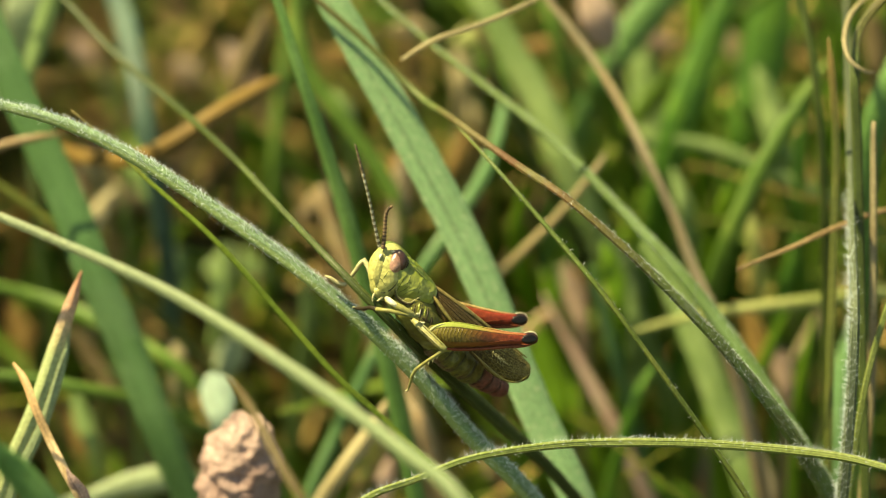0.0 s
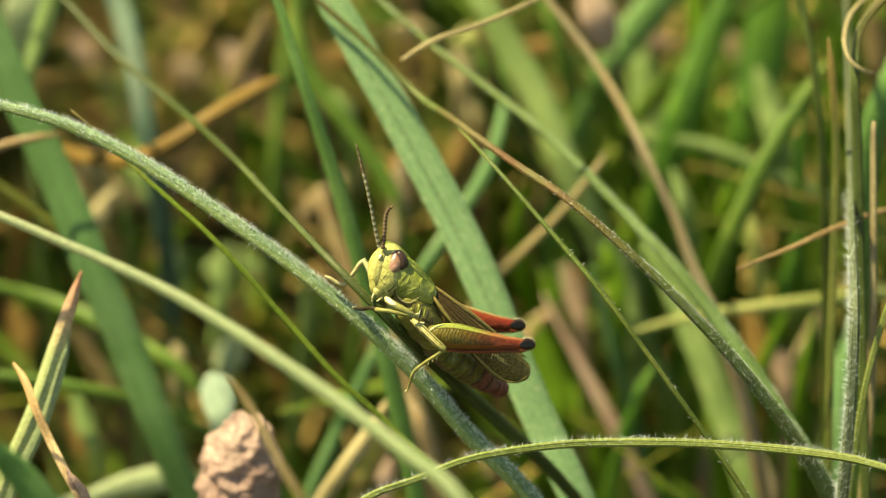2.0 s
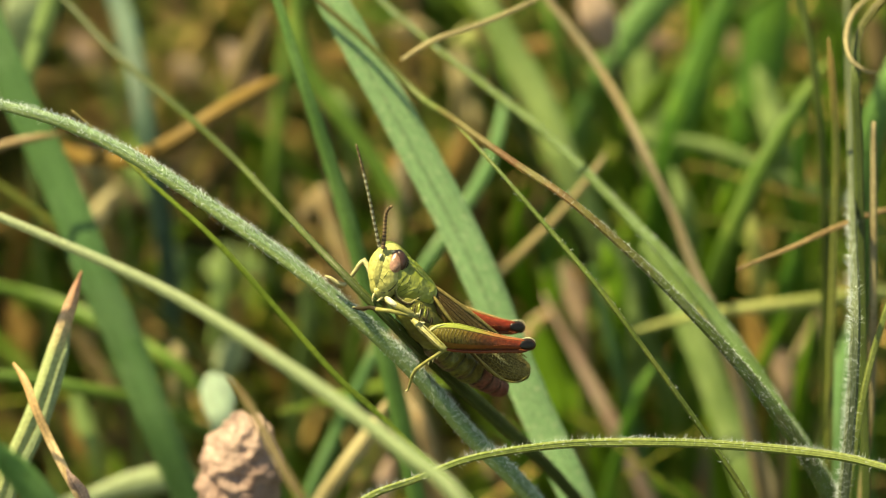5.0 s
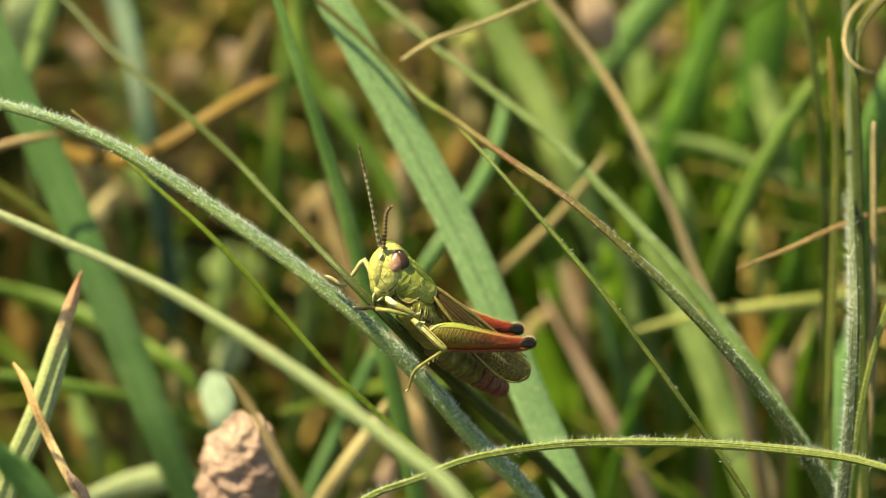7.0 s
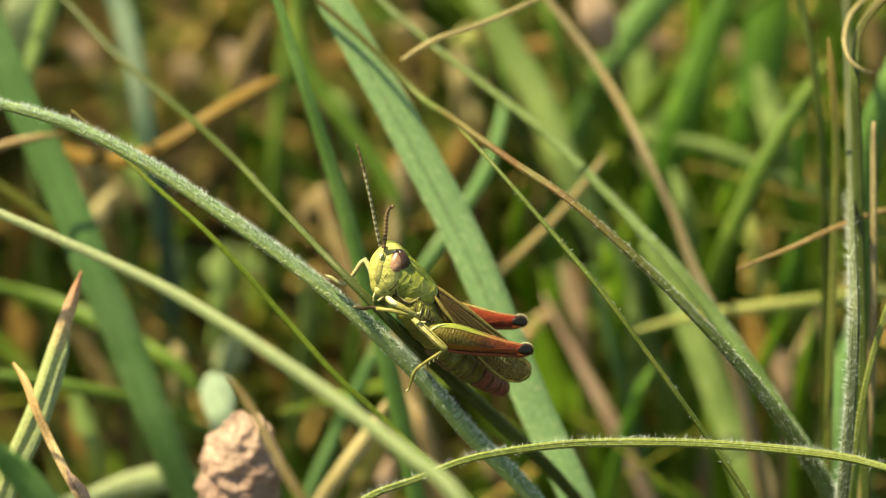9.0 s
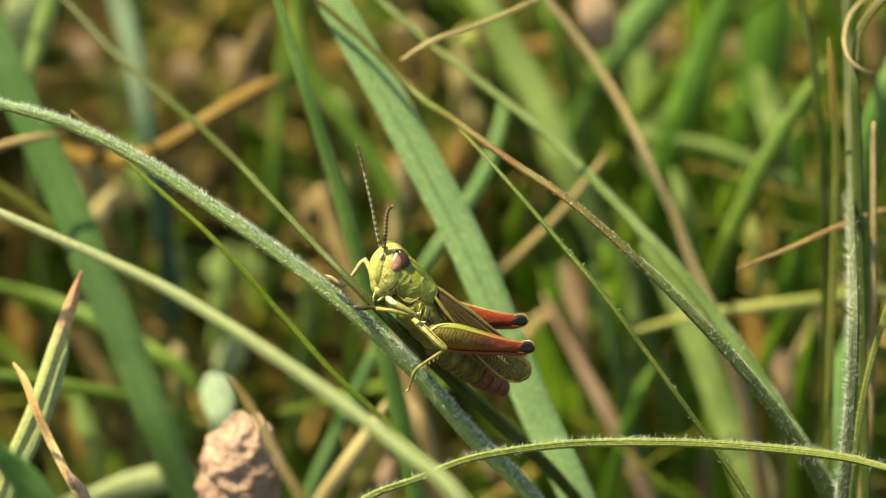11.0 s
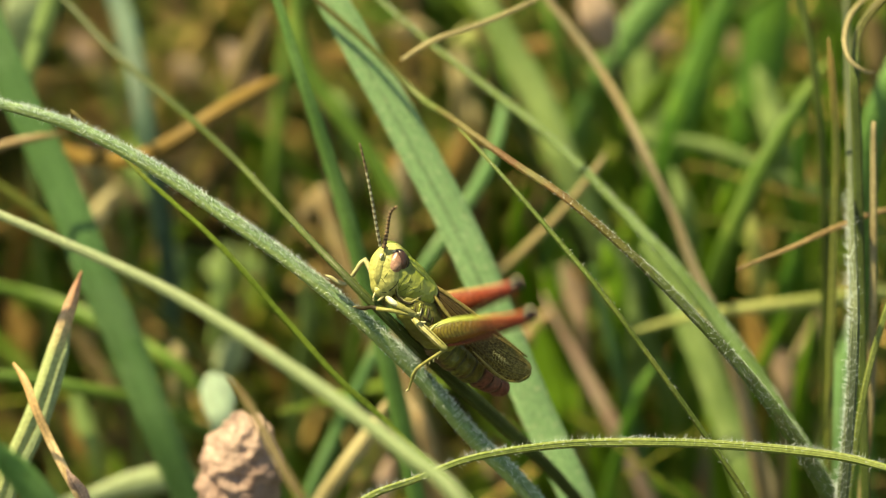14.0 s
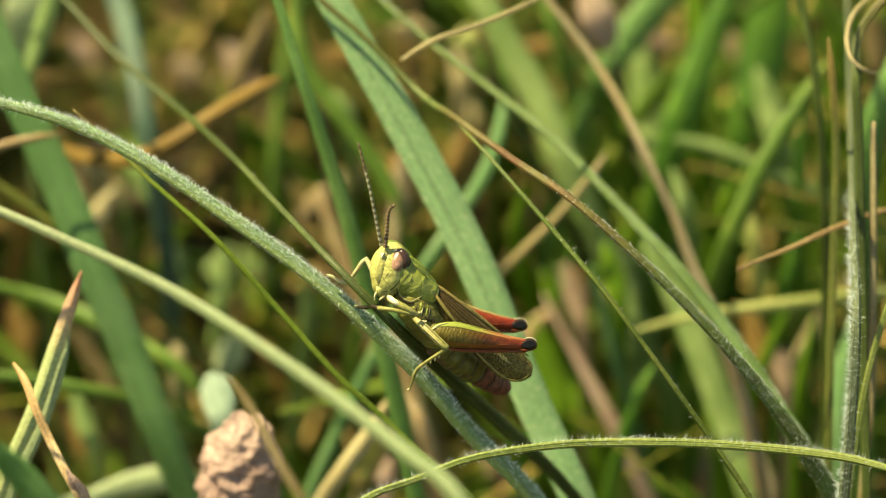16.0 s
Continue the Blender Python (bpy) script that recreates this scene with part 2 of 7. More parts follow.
def rib(data, lane, fold, size):
    """A raised vein along a blade, lane from edge to edge."""
    _, path, share, w, side, out = data
    h = -fold * abs(lane) ** 1.6 + 0.06 + 0.04 * (1 - abs(lane))
    line = path + side * (lane * w)[:, None] + out * (h * w)[:, None]
    r = np.minimum(size * MM, w * 0.12)
    ang = np.linspace(0, 2 * np.pi, 4, endpoint=False)
    rings = line[:, None] + side[:, None] * (np.cos(ang) * r[:, None])[..., None] + out[:, None] * (np.sin(ang) * r[:, None])[..., None]
    return skin_mesh("vein", rings[:-2], [(lane + 1) / 2] * 5, list(share[:-2]))


def stalk(name, points, widths, material, flat=0.7, roll=0.0, label="", cat="grass stem", hairs=0, fuzz=(1.0, 0.8, 0.4)):
    pts, root = rooted(points)
    plant = new(name)
    plant.matrix_basis = Matrix.Translation(root)
    data = tube("stem", pts, [w * MM for w in widths], flat=flat, roll=roll)
    ob = put("stem", data[0], material, plant)
    for lane in ((-0.45, 0.45) if hairs < 8000 else ()):
        put("stem_ridge", ridge(data, lane, flat), material, ob)
    if hairs:
        down(ob, data, hairs, hairs, flat, *fuzz)
    return tagged(plant, label, cat, "meadow " + cat)


def ridge(data, lane, flat):
    """A fine raised line along a stem."""
    _, path, share, w, side, out = data
    line = path + side * (lane * w)[:, None] + out * (math.sqrt(1 - lane * lane) * flat * w)[:, None]
    r = w * 0.14
    ang = np.linspace(0, 2 * np.pi, 4, endpoint=False)
    rings = line[:, None] + side[:, None] * (np.cos(ang) * r[:, None])[..., None] + out[:, None] * (np.sin(ang) * r[:, None])[..., None]
    return skin_mesh("stem_ridge", rings, [0.5 + lane / 2] * 5, list(share))


# ---- ground: one sheet to the horizon ----
def soil():
    m = bpy.data.materials.new("soil")
    m.use_nodes = True
    nt = m.node_tree
    bsdf = nt.nodes["Principled BSDF"]
    pos = add(nt, "ShaderNodeTexCoord").outputs["Object"]
    big = add(nt, "ShaderNodeTexNoise", [("Vector", pos), ("Scale", 45.0), ("Detail", 6.0), ("Roughness", 0.7)])
    small = add(nt, "ShaderNodeTexNoise", [("Vector", pos), ("Scale", 400.0), ("Detail", 4.0)])
    col = ramp(nt, big.outputs[0], [(0.3, c("140f06")), (0.48, c("2e2312")), (0.6, c("423419")), (0.7, c("38421a"))])
    col = mix(nt, 1.0, col, ramp(nt, small.outputs[0], [(0.3, grey(0.6)), (0.7, grey(1.3))]), "MULTIPLY")
    far = add(nt, "ShaderNodeVectorMath", [(0, pos)], operation="LENGTH")
    turf = add(nt, "ShaderNodeTexNoise", [("Vector", pos), ("Scale", 2.5), ("Detail", 8.0), ("Roughness", 0.75)])
    green = ramp(nt, turf.outputs[0], [(0.32, c("262d12")), (0.5, c("37421b")), (0.62, c("434a20")), (0.75, c("544e2c"))])
    green = mix(nt, 1.0, green, ramp(nt, small.outputs[0], [(0.3, grey(0.6)), (0.7, grey(1.3))]), "MULTIPLY")
    col = mix(nt, ramp(nt, far.outputs["Value"], [(0.2, grey(0.1)), (0.65, grey(1))]), col, green)
    nt.links.new(col, bsdf.inputs["Base Color"])
    bsdf.inputs["Roughness"].default_value = 0.95
    bp = add(nt, "ShaderNodeBump", [("Strength", 0.6), ("Distance", 0.002), ("Height", small.outputs[0])])
    nt.links.new(bp.outputs[0], bsdf.inputs["Normal"])
    return m


def ground():
    radii = [0.0, 0.03, 0.06, 0.09, 0.12, 0.15, 0.18, 0.22, 0.26, 0.3, 0.36, 0.45, 0.6, 0.9, 1.5, 3, 8, 25, 80, 300, 1500]
    verts, faces, m = [(0, 0.1, 0)], [], 64
    for r in radii[1:]:
        for j in range(m):
            x, y = r * math.cos(j * 2 * math.pi / m), 0.1 + r * math.sin(j * 2 * math.pi / m)
            z = 0.005 * noise.noise((x * 22, y * 22, 0)) + 0.002 * noise.noise((x * 90, y * 90, 3)) if r < 2 else 0
            verts.append((x, y, z - 0.004 if r < 2 else -0.004))
    for j in range(m):
        faces.append((0, 1 + j, 1 + (j + 1) % m))
    for i in range(len(radii) - 2):
        for j in range(m):
            k = (j + 1) % m
            faces.append((1 + i * m + j, 1 + (i + 1) * m + j, 1 + (i + 1) * m + k, 1 + i * m + k))
    me = bpy.data.meshes.new("ground")
    me.from_pydata(verts, [], faces)
    me.polygons.foreach_set("use_smooth", [True] * len(faces))
    ob = put("ground", me, soil())
    return tagged(ob, "brown meadow soil under grass and dead leaves", "ground", kind="structure")


ground()


def many_strips(name, specs, material, label, cat, n=7):
    """A great number of thin bent leaves in one mesh. specs: root, top, sag, width, way of the width."""
    verts, faces, uvs = [], [], []
    a = np.array([-1, 0, 1, 0])
    lift = np.array([0, 0.22, 0, -0.1])
    for root, top, sag, width, side in specs:
        root, top, sag, side = (np.array(q, float) for q in (root, top, sag, side))
        s = np.linspace(0, 1, n)[:, None]
        path = root * (1 - s) ** 2 + 2 * s * (1 - s) * sag + top * s * s
        t = unit(np.gradient(path, axis=0))
        sd = unit(side - t * (t @ side)[:, None])
        up = np.cross(sd, t)
        w = width / 2 * np.sin(np.pi * np.clip(0.16 + 0.82 * s, 0, 1)) ** 0.7
        rings = path[:, None] + sd[:, None] * (a * w)[..., None] + up[:, None] * (lift * w)[..., None]
        base = len(verts)
        verts += rings.reshape(-1, 3).tolist()
        for i in range(n - 1):
            for j in range(4):
                k = (j + 1) % 4
                faces.append((base + i * 4 + j, base + i * 4 + k, base + i * 4 + 4 + k, base + i * 4 + 4 + j))
                uvs += [((a[j] + 1) / 2, s[i, 0]), ((a[k] + 1) / 2, s[i, 0]), ((a[k] + 1) / 2, s[i + 1, 0]), ((a[j] + 1) / 2, s[i + 1, 0])]
    me = bpy.data.meshes.new(name)
    me.from_pydata(verts, [], faces)
    me.uv_layers.new(name="UVMap").data.foreach_set("uv", np.array(uvs, float).ravel())
    me.polygons.foreach_set("use_smooth", [True] * len(faces))
    ob = put(name, me, material)
    return tagged(ob, label, cat, kind="stuff")


def litter(name, count, seed, xs, ys, size, width, lift, material, label):
    rng = np.random.default_rng(seed)
    specs = []
    for _ in range(count):
        x, y = rng.uniform(*xs), rng.uniform(*ys)
        ln, ang = rng.uniform(*size), rng.uniform(0, 6.28)
        z = rng.uniform(-0.002, lift)
        d = np.array((math.cos(ang), math.sin(ang), rng.normal(0, 0.25)))
        r = np.array((x, y, z))
        specs.append((r - d * ln / 2, r + d * ln / 2, r + np.array((0, 0, rng.normal(0.2, 0.25) * ln)), rng.uniform(*width),
                      (rng.normal(), rng.normal(), rng.normal() * 0.4)))
    return many_strips(name, specs, material, label, "leaf litter")


def tuft(name, count, seed, xs, ys, height, width, lean, material, label, skip=None, rings=7):
    rng = np.random.default_rng(seed)
    specs = []
    for _ in range(count):
        x, y = rng.uniform(*xs), rng.uniform(*ys)
        if skip and abs(x) < skip[0] and skip[1] < y < skip[2]:
            continue
        h = rng.uniform(*height)
        l = rng.normal(0, lean, 2) * h
        root = np.array((x, y, -0.003))
        top = root + np.array((l[0], l[1], h))
        sag = root + np.array((l[0] * 0.2, l[1] * 0.2, h * rng.uniform(0.55, 0.85)))
        specs.append((root, top, sag, rng.uniform(*width), (rng.normal(1, 0.5), rng.normal(0, 0.6), 0)))
    return many_strips(name, specs, material, label, "grass", rings)


L_BROWN = surface("brown_litter", one("32230f"), 0.35, 10, 40, "523c20", 0.6, 0.7, 0.15, island=0.85)
L_FRESH = surface("fresh_grass", one("7c9a40"), 0.3, 10, 40, "98b060", 0.6, 0.5, 0.4, island=0.4)
L_OLIVE = surface("olive_grass", one("666b28"), 0.35, 10, 40, "8a8a40", 0.6, 0.6, 0.3, island=0.5)
L_PINK = surface("pink_litter", one("b89478"), 0.25, 10, 40, "a08068", 0.5, 0.6, 0.2, island=0.3)
# Darkened copy of L_GREEN: the shade between the stems put into the colour.
L_GREEN_SHADED = surface("shaded_grass", one("44641f"), 0.3, 10, 40, "5c7a34", 0.6, 0.5, 0.35, island=0.5)
L_TAN = surface("tan_litter", one("a88e5a"), 0.3, 10, 40, "d0b478", 0.6, 0.6, 0.25, island=0.65)
L_GREEN = surface("short_grass", one("587a2a"), 0.3, 10, 40, "86a048", 0.6, 0.5, 0.35, island=0.45)
litter("dead_leaves", 1700, 3, (-0.13, 0.13), (0.02, 0.34), (0.010, 0.034), (0.0008, 0.003), 0.010, L_BROWN, "thick layer of brown dead grass leaves on the soil")
litter("dead_leaves", 70, 14, (-0.09, 0.09), (0.05, 0.26), (0.005, 0.011), (0.0025, 0.005), 0.014, L_TAN, "ochre dry leaf scraps on the litter")
litter("dead_leaves", 44, 4, (-0.09, 0.09), (0.05, 0.26), (0.004, 0.008), (0.003, 0.006), 0.014, L_PINK, "pale pinkish dry leaf scraps on the litter")
litter("dead_leaves", 250, 5, (-0.13, 0.13), (0.03, 0.17), (0.02, 0.07), (0.0008, 0.0024), 0.022, L_TAN, "tan and ochre dead grass blades lying in the litter")
tuft("dry_grass", 110, 16, (-0.11, 0.11), (0.09, 0.24), (0.03, 0.085), (0.0006, 0.0018), 0.8, L_TAN, "thin tan dry grass standing in the litter")
tuft("dry_grass", 120, 19, (-0.07, 0.07), (0.055, 0.12), (0.03, 0.06), (0.0005, 0.0016), 0.9, L_OLIVE, "fine olive grass stems between the plants")
tuft("dry_grass", 70, 26, (-0.07, 0.07), (0.055, 0.12), (0.03, 0.06), (0.0005, 0.0014), 0.9, L_TAN, "fine tan straws between the plants")
tuft("dry_grass", 160, 17, (-0.11, 0.11), (0.09, 0.24), (0.03, 0.085), (0.0006, 0.0018), 0.8, L_OLIVE, "thin olive grass stems leaning every way")
tuft("short_grass", 200, 6, (-0.10, 0.02), (0.07, 0.20), (0.015, 0.05), (0.0012, 0.0034), 0.5, L_GREEN, "short green grass growing through the litter")
tuft("short_grass", 260, 18, (0.0, 0.1), (0.05, 0.14), (0.015, 0.045), (0.0014, 0.004), 0.5, L_GREEN, "short green grass between the stems")
tuft("short_grass", 260, 27, (-0.07, 0.07), (0.035, 0.10), (0.012, 0.038), (0.001, 0.0034), 0.6, L_FRESH, "short fresh green grass close to the soil")
tuft("tall_grass", 60, 28, (0.0, 0.075), (0.06, 0.11), (0.05, 0.085), (0.0008, 0.0026), 0.22, L_GREEN, "slender green grass between the plants")
tuft("tall_grass", 36, 29, (-0.02, 0.075), (0.06, 0.11), (0.045, 0.08), (0.0008, 0.0022), 0.25, L_FRESH, "slender fresh green grass between the plants")
# Added stand left of the view: unseen, there to cast shade on the litter.
tuft("tall_grass", 270, 31, (-0.14, -0.075), (0.03, 0.22), (0.06, 0.105), (0.0014, 0.004), 0.2, L_GREEN, "tall green grass added out of view to shade the litter")
# Second unseen stand, taller and denser, added to block sun from the far litter.
tuft("tall_grass", 800, 34, (-0.155, -0.07), (0.08, 0.30), (0.10, 0.16), (0.0016, 0.004), 0.14, L_GREEN, "clump of tall green grass added out of view for shade")
tuft("dry_grass", 60, 32, (-0.08, 0.0), (0.1, 0.2), (0.03, 0.075), (0.0005, 0.0014), 0.9, L_TAN, "pale thin straws leaning over the litter")
litter("dead_leaves", 60, 33, (-0.08, 0.02), (0.1, 0.24), (0.006, 0.016), (0.0015, 0.004), 0.03, L_PINK, "small pale dry leaf scraps caught in the litter")
tuft("short_grass", 560, 7, (-0.01, 0.12), (0.085, 0.30), (0.03, 0.075), (0.0014, 0.004), 0.35, L_GREEN_SHADED, "dense short green grass behind the stems, shade put into its colour")
tuft("dry_grass", 34, 41, (-0.05, 0.05), (0.06, 0.13), (0.035, 0.065), (0.0012, 0.003), 0.5, L_TAN, "tan withered blades standing among the stems")
tuft("dry_grass", 44, 42, (-0.05, 0.05), (0.06, 0.13), (0.035, 0.07), (0.0012, 0.0034), 0.5, L_BROWN, "dark brown withered blades standing among the stems")
tuft("short_grass", 26, 43, (-0.05, 0.05), (0.05, 0.12), (0.035, 0.065), (0.0012, 0.003), 0.5, L_FRESH, "fresh green blades standing among the stems")
tuft("short_grass", 70, 44, (0.0, 0.06), (0.06, 0.1), (0.02, 0.045), (0.0012, 0.003), 0.5, L_FRESH, "short fresh green grass low between the stems")
tuft("short_grass", 900, 8, (-0.35, 0.35), (-0.42, -0.10), (0.02, 0.06), (0.001, 0.003), 0.4, L_GREEN, "short green meadow grass")
tuft("meadow_grass", 2600, 9, (-0.7, 0.7), (-0.5, 1.0), (0.03, 0.085), (0.0015, 0.004), 0.4, L_GREEN, "green meadow grass all round", (0.14, -0.42, 0.31), 5)
tuft("meadow_grass", 5200, 20, (-2.4, 2.4), (-2.2, 2.6), (0.04, 0.10), (0.003, 0.008), 0.45, L_GREEN, "green meadow grass reaching far off", (0.6, -0.45, 0.9), 4)
tuft("dry_grass", 900, 21, (-2.4, 2.4), (-2.2, 2.6), (0.04, 0.12), (0.002, 0.004), 0.5, L_TAN, "tan dry grass mixed into the meadow", (0.6, -0.45, 0.9), 4)

# ---- stems, blades and straws, each rooted in the soil ----
perch = stalk('grass_plant', [(40, -10.6, -3), (28.8, -9.1, 39.6), (7.4, -6, 79.2), (2.1, -5.3, 85.5), (-2, -4.2, 90.6), (-6.5, -2.9, 95), (-11.9, -0.7, 98.9), (-17.3, 1.4, 102.1), (-24, 4, 105.7), (-29.9, 5.7, 108.1), (-35.3, 6.6, 109.4), (-49.7, 9, 112.3)],
    (1.18, 1.48, 1.48, 1.46, 1.36, 1.26, 1.17, 1.17, 1.08, 0.99, 0.77, 0.65), HAIRY, hairs=8601, flat=0.6, label='grey-green grass stalk covered in fine white hairs, bent over', cat='grass', fuzz=(0.85, 0.6, 0.42))
stalk('grass_plant', [(37.8, 8.9, -3), (28.5, 6.3, 37.1), (10.7, 1.4, 74.1), (4, -0.5, 83.7), (-0.6, -2.1, 90.1), (-4.2, -5.7, 97.1), (-8.2, -3, 100.1), (-12, 3.3, 100.3), (-17.5, 13.8, 99.7), (-23.6, 27, 96.7), (-29, 34.5, 97), (-33.9, 40.7, 98.9), (-43, 52.2, 101.9)],
    (0.84, 1.05, 1.05, 1.21, 1.1, 0.8, 0.63, 0.55, 0.56, 0.59, 0.6, 0.6, 0.51), STEM_OLIVE, hairs=120, flat=0.5, label='thin olive-green grass stem leaning beside the stalk', cat='grass', fuzz=(1, 1, 0.2))
swaying_blade = grass('grass_plant', [(42.4, -103.8, -3), (28.1, -83.8, 55.7), (1, -45.7, 111.4), (-2.5, -40.9, 111.4), (-6.5, -36, 111.4), (-11.4, -30.1, 111.1), (-20, -21.5, 111.1), (-28.9, -14.4, 110.8), (-33.5, -10.9, 110.6), (-49.3, 1.3, 110.1)],
    (0.89, 1.11, 1.11, 1.09, 1.02, 0.96, 0.87, 0.76, 0.73, 0.62), BLADE_FRONT, roll=15, label='pale green narrow grass blade swaying in front of the others', cat='grass')
broad_blade = grass('grass_plant', [(30.3, -19.6, -3), (23.8, -11.5, 35.5), (11.5, 4.1, 71), (8.5, 7.8, 76.3), (5.8, 11.4, 81.5), (2.5, 16, 88), (-2.1, 21.1, 95.3), (-5.7, 24.8, 100.6), (-9.6, 28.7, 106.1), (-19.5, 38.7, 118.2)],
    (2.39, 2.99, 2.99, 3.08, 3.18, 3.27, 3.18, 2.99, 2.7, 2.3), BLADE_BROAD, roll=-12, flat=0.1, label='broad grey-green grass blade with ribbed veins behind the grasshopper', cat='grass')
grass('grass_plant', [(-9.1, 7.1, -3), (-13.8, 10.9, 29.8), (-22.9, 18.1, 59.6), (-25.5, 20.2, 66.1), (-28.2, 23.5, 72.5), (-31.4, 27, 79.3), (-34.4, 31.3, 85.5), (-37.5, 35.1, 90.9), (-40, 38.6, 95.8), (-47.7, 49.2, 108.7)],
    (2.45, 3.06, 3.06, 3.24, 3.43, 3.63, 3.52, 3.32, 3.12, 2.65), BLADE_DARK, roll=14, flat=0.15, label='broad dark green grass blade leaning to one side', cat='grass')
grass('grass_plant', [(5.3, 0.6, -3), (2.6, 4.2, 32.6), (-2.4, 11.1, 65.3), (-4.6, 14.1, 76.5), (-6.3, 16.1, 82.9), (-7.8, 17.8, 88.8), (-9.8, 20, 95.4), (-12.1, 22.4, 102.4), (-14.1, 25.3, 108.2), (-18.6, 31.6, 119.1)],
    (1.35, 1.69, 1.69, 1.76, 1.65, 1.55, 1.3, 1.05, 0.81, 0.69), BLADE_NARROW, roll=20, label='narrow green grass blade standing behind the grasshopper', cat='grass')
rusty_stem = stalk('grass_plant', [(55.9, -11.3, -3), (47.6, -9.5, 39.5), (31.9, -6.1, 79), (29.6, -5.7, 83.2), (26.2, -4.6, 88.2), (22.4, -3.7, 93), (17.8, -1.8, 97.5), (13.6, 0.5, 100.7), (9.8, 3.2, 102.8), (5.3, 8.3, 103.1), (0.7, 14.4, 103.1), (-2.1, 21.4, 100.9), (-6.9, 25.3, 104.1), (-11, 27.4, 106.9), (-19.4, 31.5, 112.8)],
    (1.26, 1.57, 1.57, 1.37, 1.09, 0.9, 0.77, 0.68, 0.63, 0.6, 0.56, 0.57, 0.53, 0.48, 0.4), STEM_RUSTY, hairs=3400, flat=0.6, label='hairy grass stem turning from rusty brown to green', cat='grass', fuzz=(1.1, 0.8, 0.27, 0.75))
grey_stem = stalk('grass_plant', [(58, -22, -3), (49.4, -14.1, 36.7), (33.1, 0.9, 73.3), (29.3, 4.4, 78.3), (24.6, 9.4, 83.7), (19.9, 13.7, 88.2), (15.2, 18.3, 91.3), (11.4, 22.3, 93.5), (7.1, 26.2, 95.6), (3.2, 29.6, 97), (-1.2, 33.3, 98.7), (-5.9, 37.3, 101), (-16.7, 46.4, 105.3)],
    (1.22, 1.52, 1.52, 1.52, 1.38, 1.1, 0.82, 0.73, 0.68, 0.64, 0.54, 0.45, 0.38), STEM_GREY, hairs=2600, flat=0.4, label='soft grey-green hairy grass stem leaning over', cat='grass', fuzz=(1.0, 0.8, 0.2))
thin_stem = stalk('grass_plant', [(54, -27.2, -3), (44, -21.1, 40.8), (24.8, -9.3, 81.5), (21.1, -7, 86.6), (16.5, -4.1, 92.4), (12.5, -1, 96.8), (9.8, 1.7, 98.9), (4.4, 7.8, 102.4), (0.7, 14.3, 103)],
    (0.4, 0.5, 0.5, 0.45, 0.41, 0.45, 0.45, 0.32, 0.23), STEM_THIN, hairs=260, flat=0.8, label='thin dark olive grass stem with sparse hairs', cat='grass', fuzz=(1, 1.2, 0.3))
stalk('grass_plant', [(-55.8, -45.7, -3), (-39, -36.1, 44.2), (-6.7, -17.9, 88.4), (-1.9, -15.2, 88.8), (1.6, -13.6, 89.3), (5.2, -12.4, 89.3), (9.6, -11.3, 89.1), (14.1, -10.4, 88.6), (20.9, -10.1, 88.2), (27.5, -10.8, 88.1), (31.9, -11.9, 88.2), (35.3, -13.2, 88.1), (49.4, -18.5, 87.7)],
    (0.42, 0.53, 0.53, 0.57, 0.58, 0.62, 0.67, 0.72, 0.72, 0.76, 0.67, 0.58, 0.49), STEM_LIME, hairs=2300, flat=0.7, label='arching yellow-green grass stem fringed with short hairs', cat='grass', fuzz=(3.2, 0.9, 0.48))
tip_stem = stalk('grass_plant', [(36.4, -5.3, -3), (24.9, -4.4, 37.7), (3.1, -2.5, 75.5), (-0.7, -2.2, 79.4), (-4.8, -0.7, 83.3), (-8.5, 0.4, 86.7), (-13.1, 2.6, 91.5), (-18.6, 5.3, 97.2), (-24.5, 8.4, 101.5), (-27.8, 10.2, 104.1), (-30.2, 11.4, 105.8)],
    (0.42, 0.52, 0.52, 0.51, 0.51, 0.51, 0.51, 0.46, 0.37, 0.18, 0.09), STEM_FRESH, flat=0.6, label='thin olive grass stem with a dry pointed tip', cat='grass')
fuzzy_stem = stalk('grass_plant', [(29, -28.3, -3), (30.1, -21.8, 40.8), (32.1, -9.3, 81.5), (32.4, -7.7, 85.5), (32.7, -5.4, 90.6), (32.9, -2.3, 95), (33.2, 3.9, 96.8), (34, 15.3, 97.4), (35.2, 29.5, 96.8), (35.9, 40.7, 98.9), (36.9, 55.4, 101.2)],
    (0.77, 0.96, 0.96, 0.93, 0.9, 0.83, 0.74, 0.56, 0.46, 0.4, 0.33), STEM_DOWNY, hairs=3800, flat=0.7, label='upright olive grass stem with a dense fringe of white hairs', cat='grass', fuzz=(2.6, 0.75, 0.58, 0.74))
grass('grass_plant', [(32.7, -16.1, -3), (32.7, -9.4, 35.8), (32.6, 3.3, 71.6), (32.6, 8.2, 82.1), (32.8, 12.9, 90.5), (32.9, 17.5, 98.8), (32.4, 20.2, 104.4), (32.2, 21.6, 106.4)],
    (0.66, 0.82, 0.82, 0.81, 0.76, 0.71, 0.66, 0.33), STEM_BROWN, roll=30, label='upright olive grass blade with a broken brown tip', cat='grass')
tendril = stalk('tendril', [(35.7, 17.3, 105.7), (34.6, 15.8, 106.8), (33.5, 16.2, 107.5), (33.1, 17.9, 108.2), (33.7, 20.8, 108.8), (35.4, 24.3, 108.6), (38.3, 27.8, 108.4)],
    (0.16, 0.34, 0.38, 0.42, 0.42, 0.4, 0.36), TENDRIL, flat=0.6, label='pale curled dry grass tendril hooked round the stem', cat='tendril')
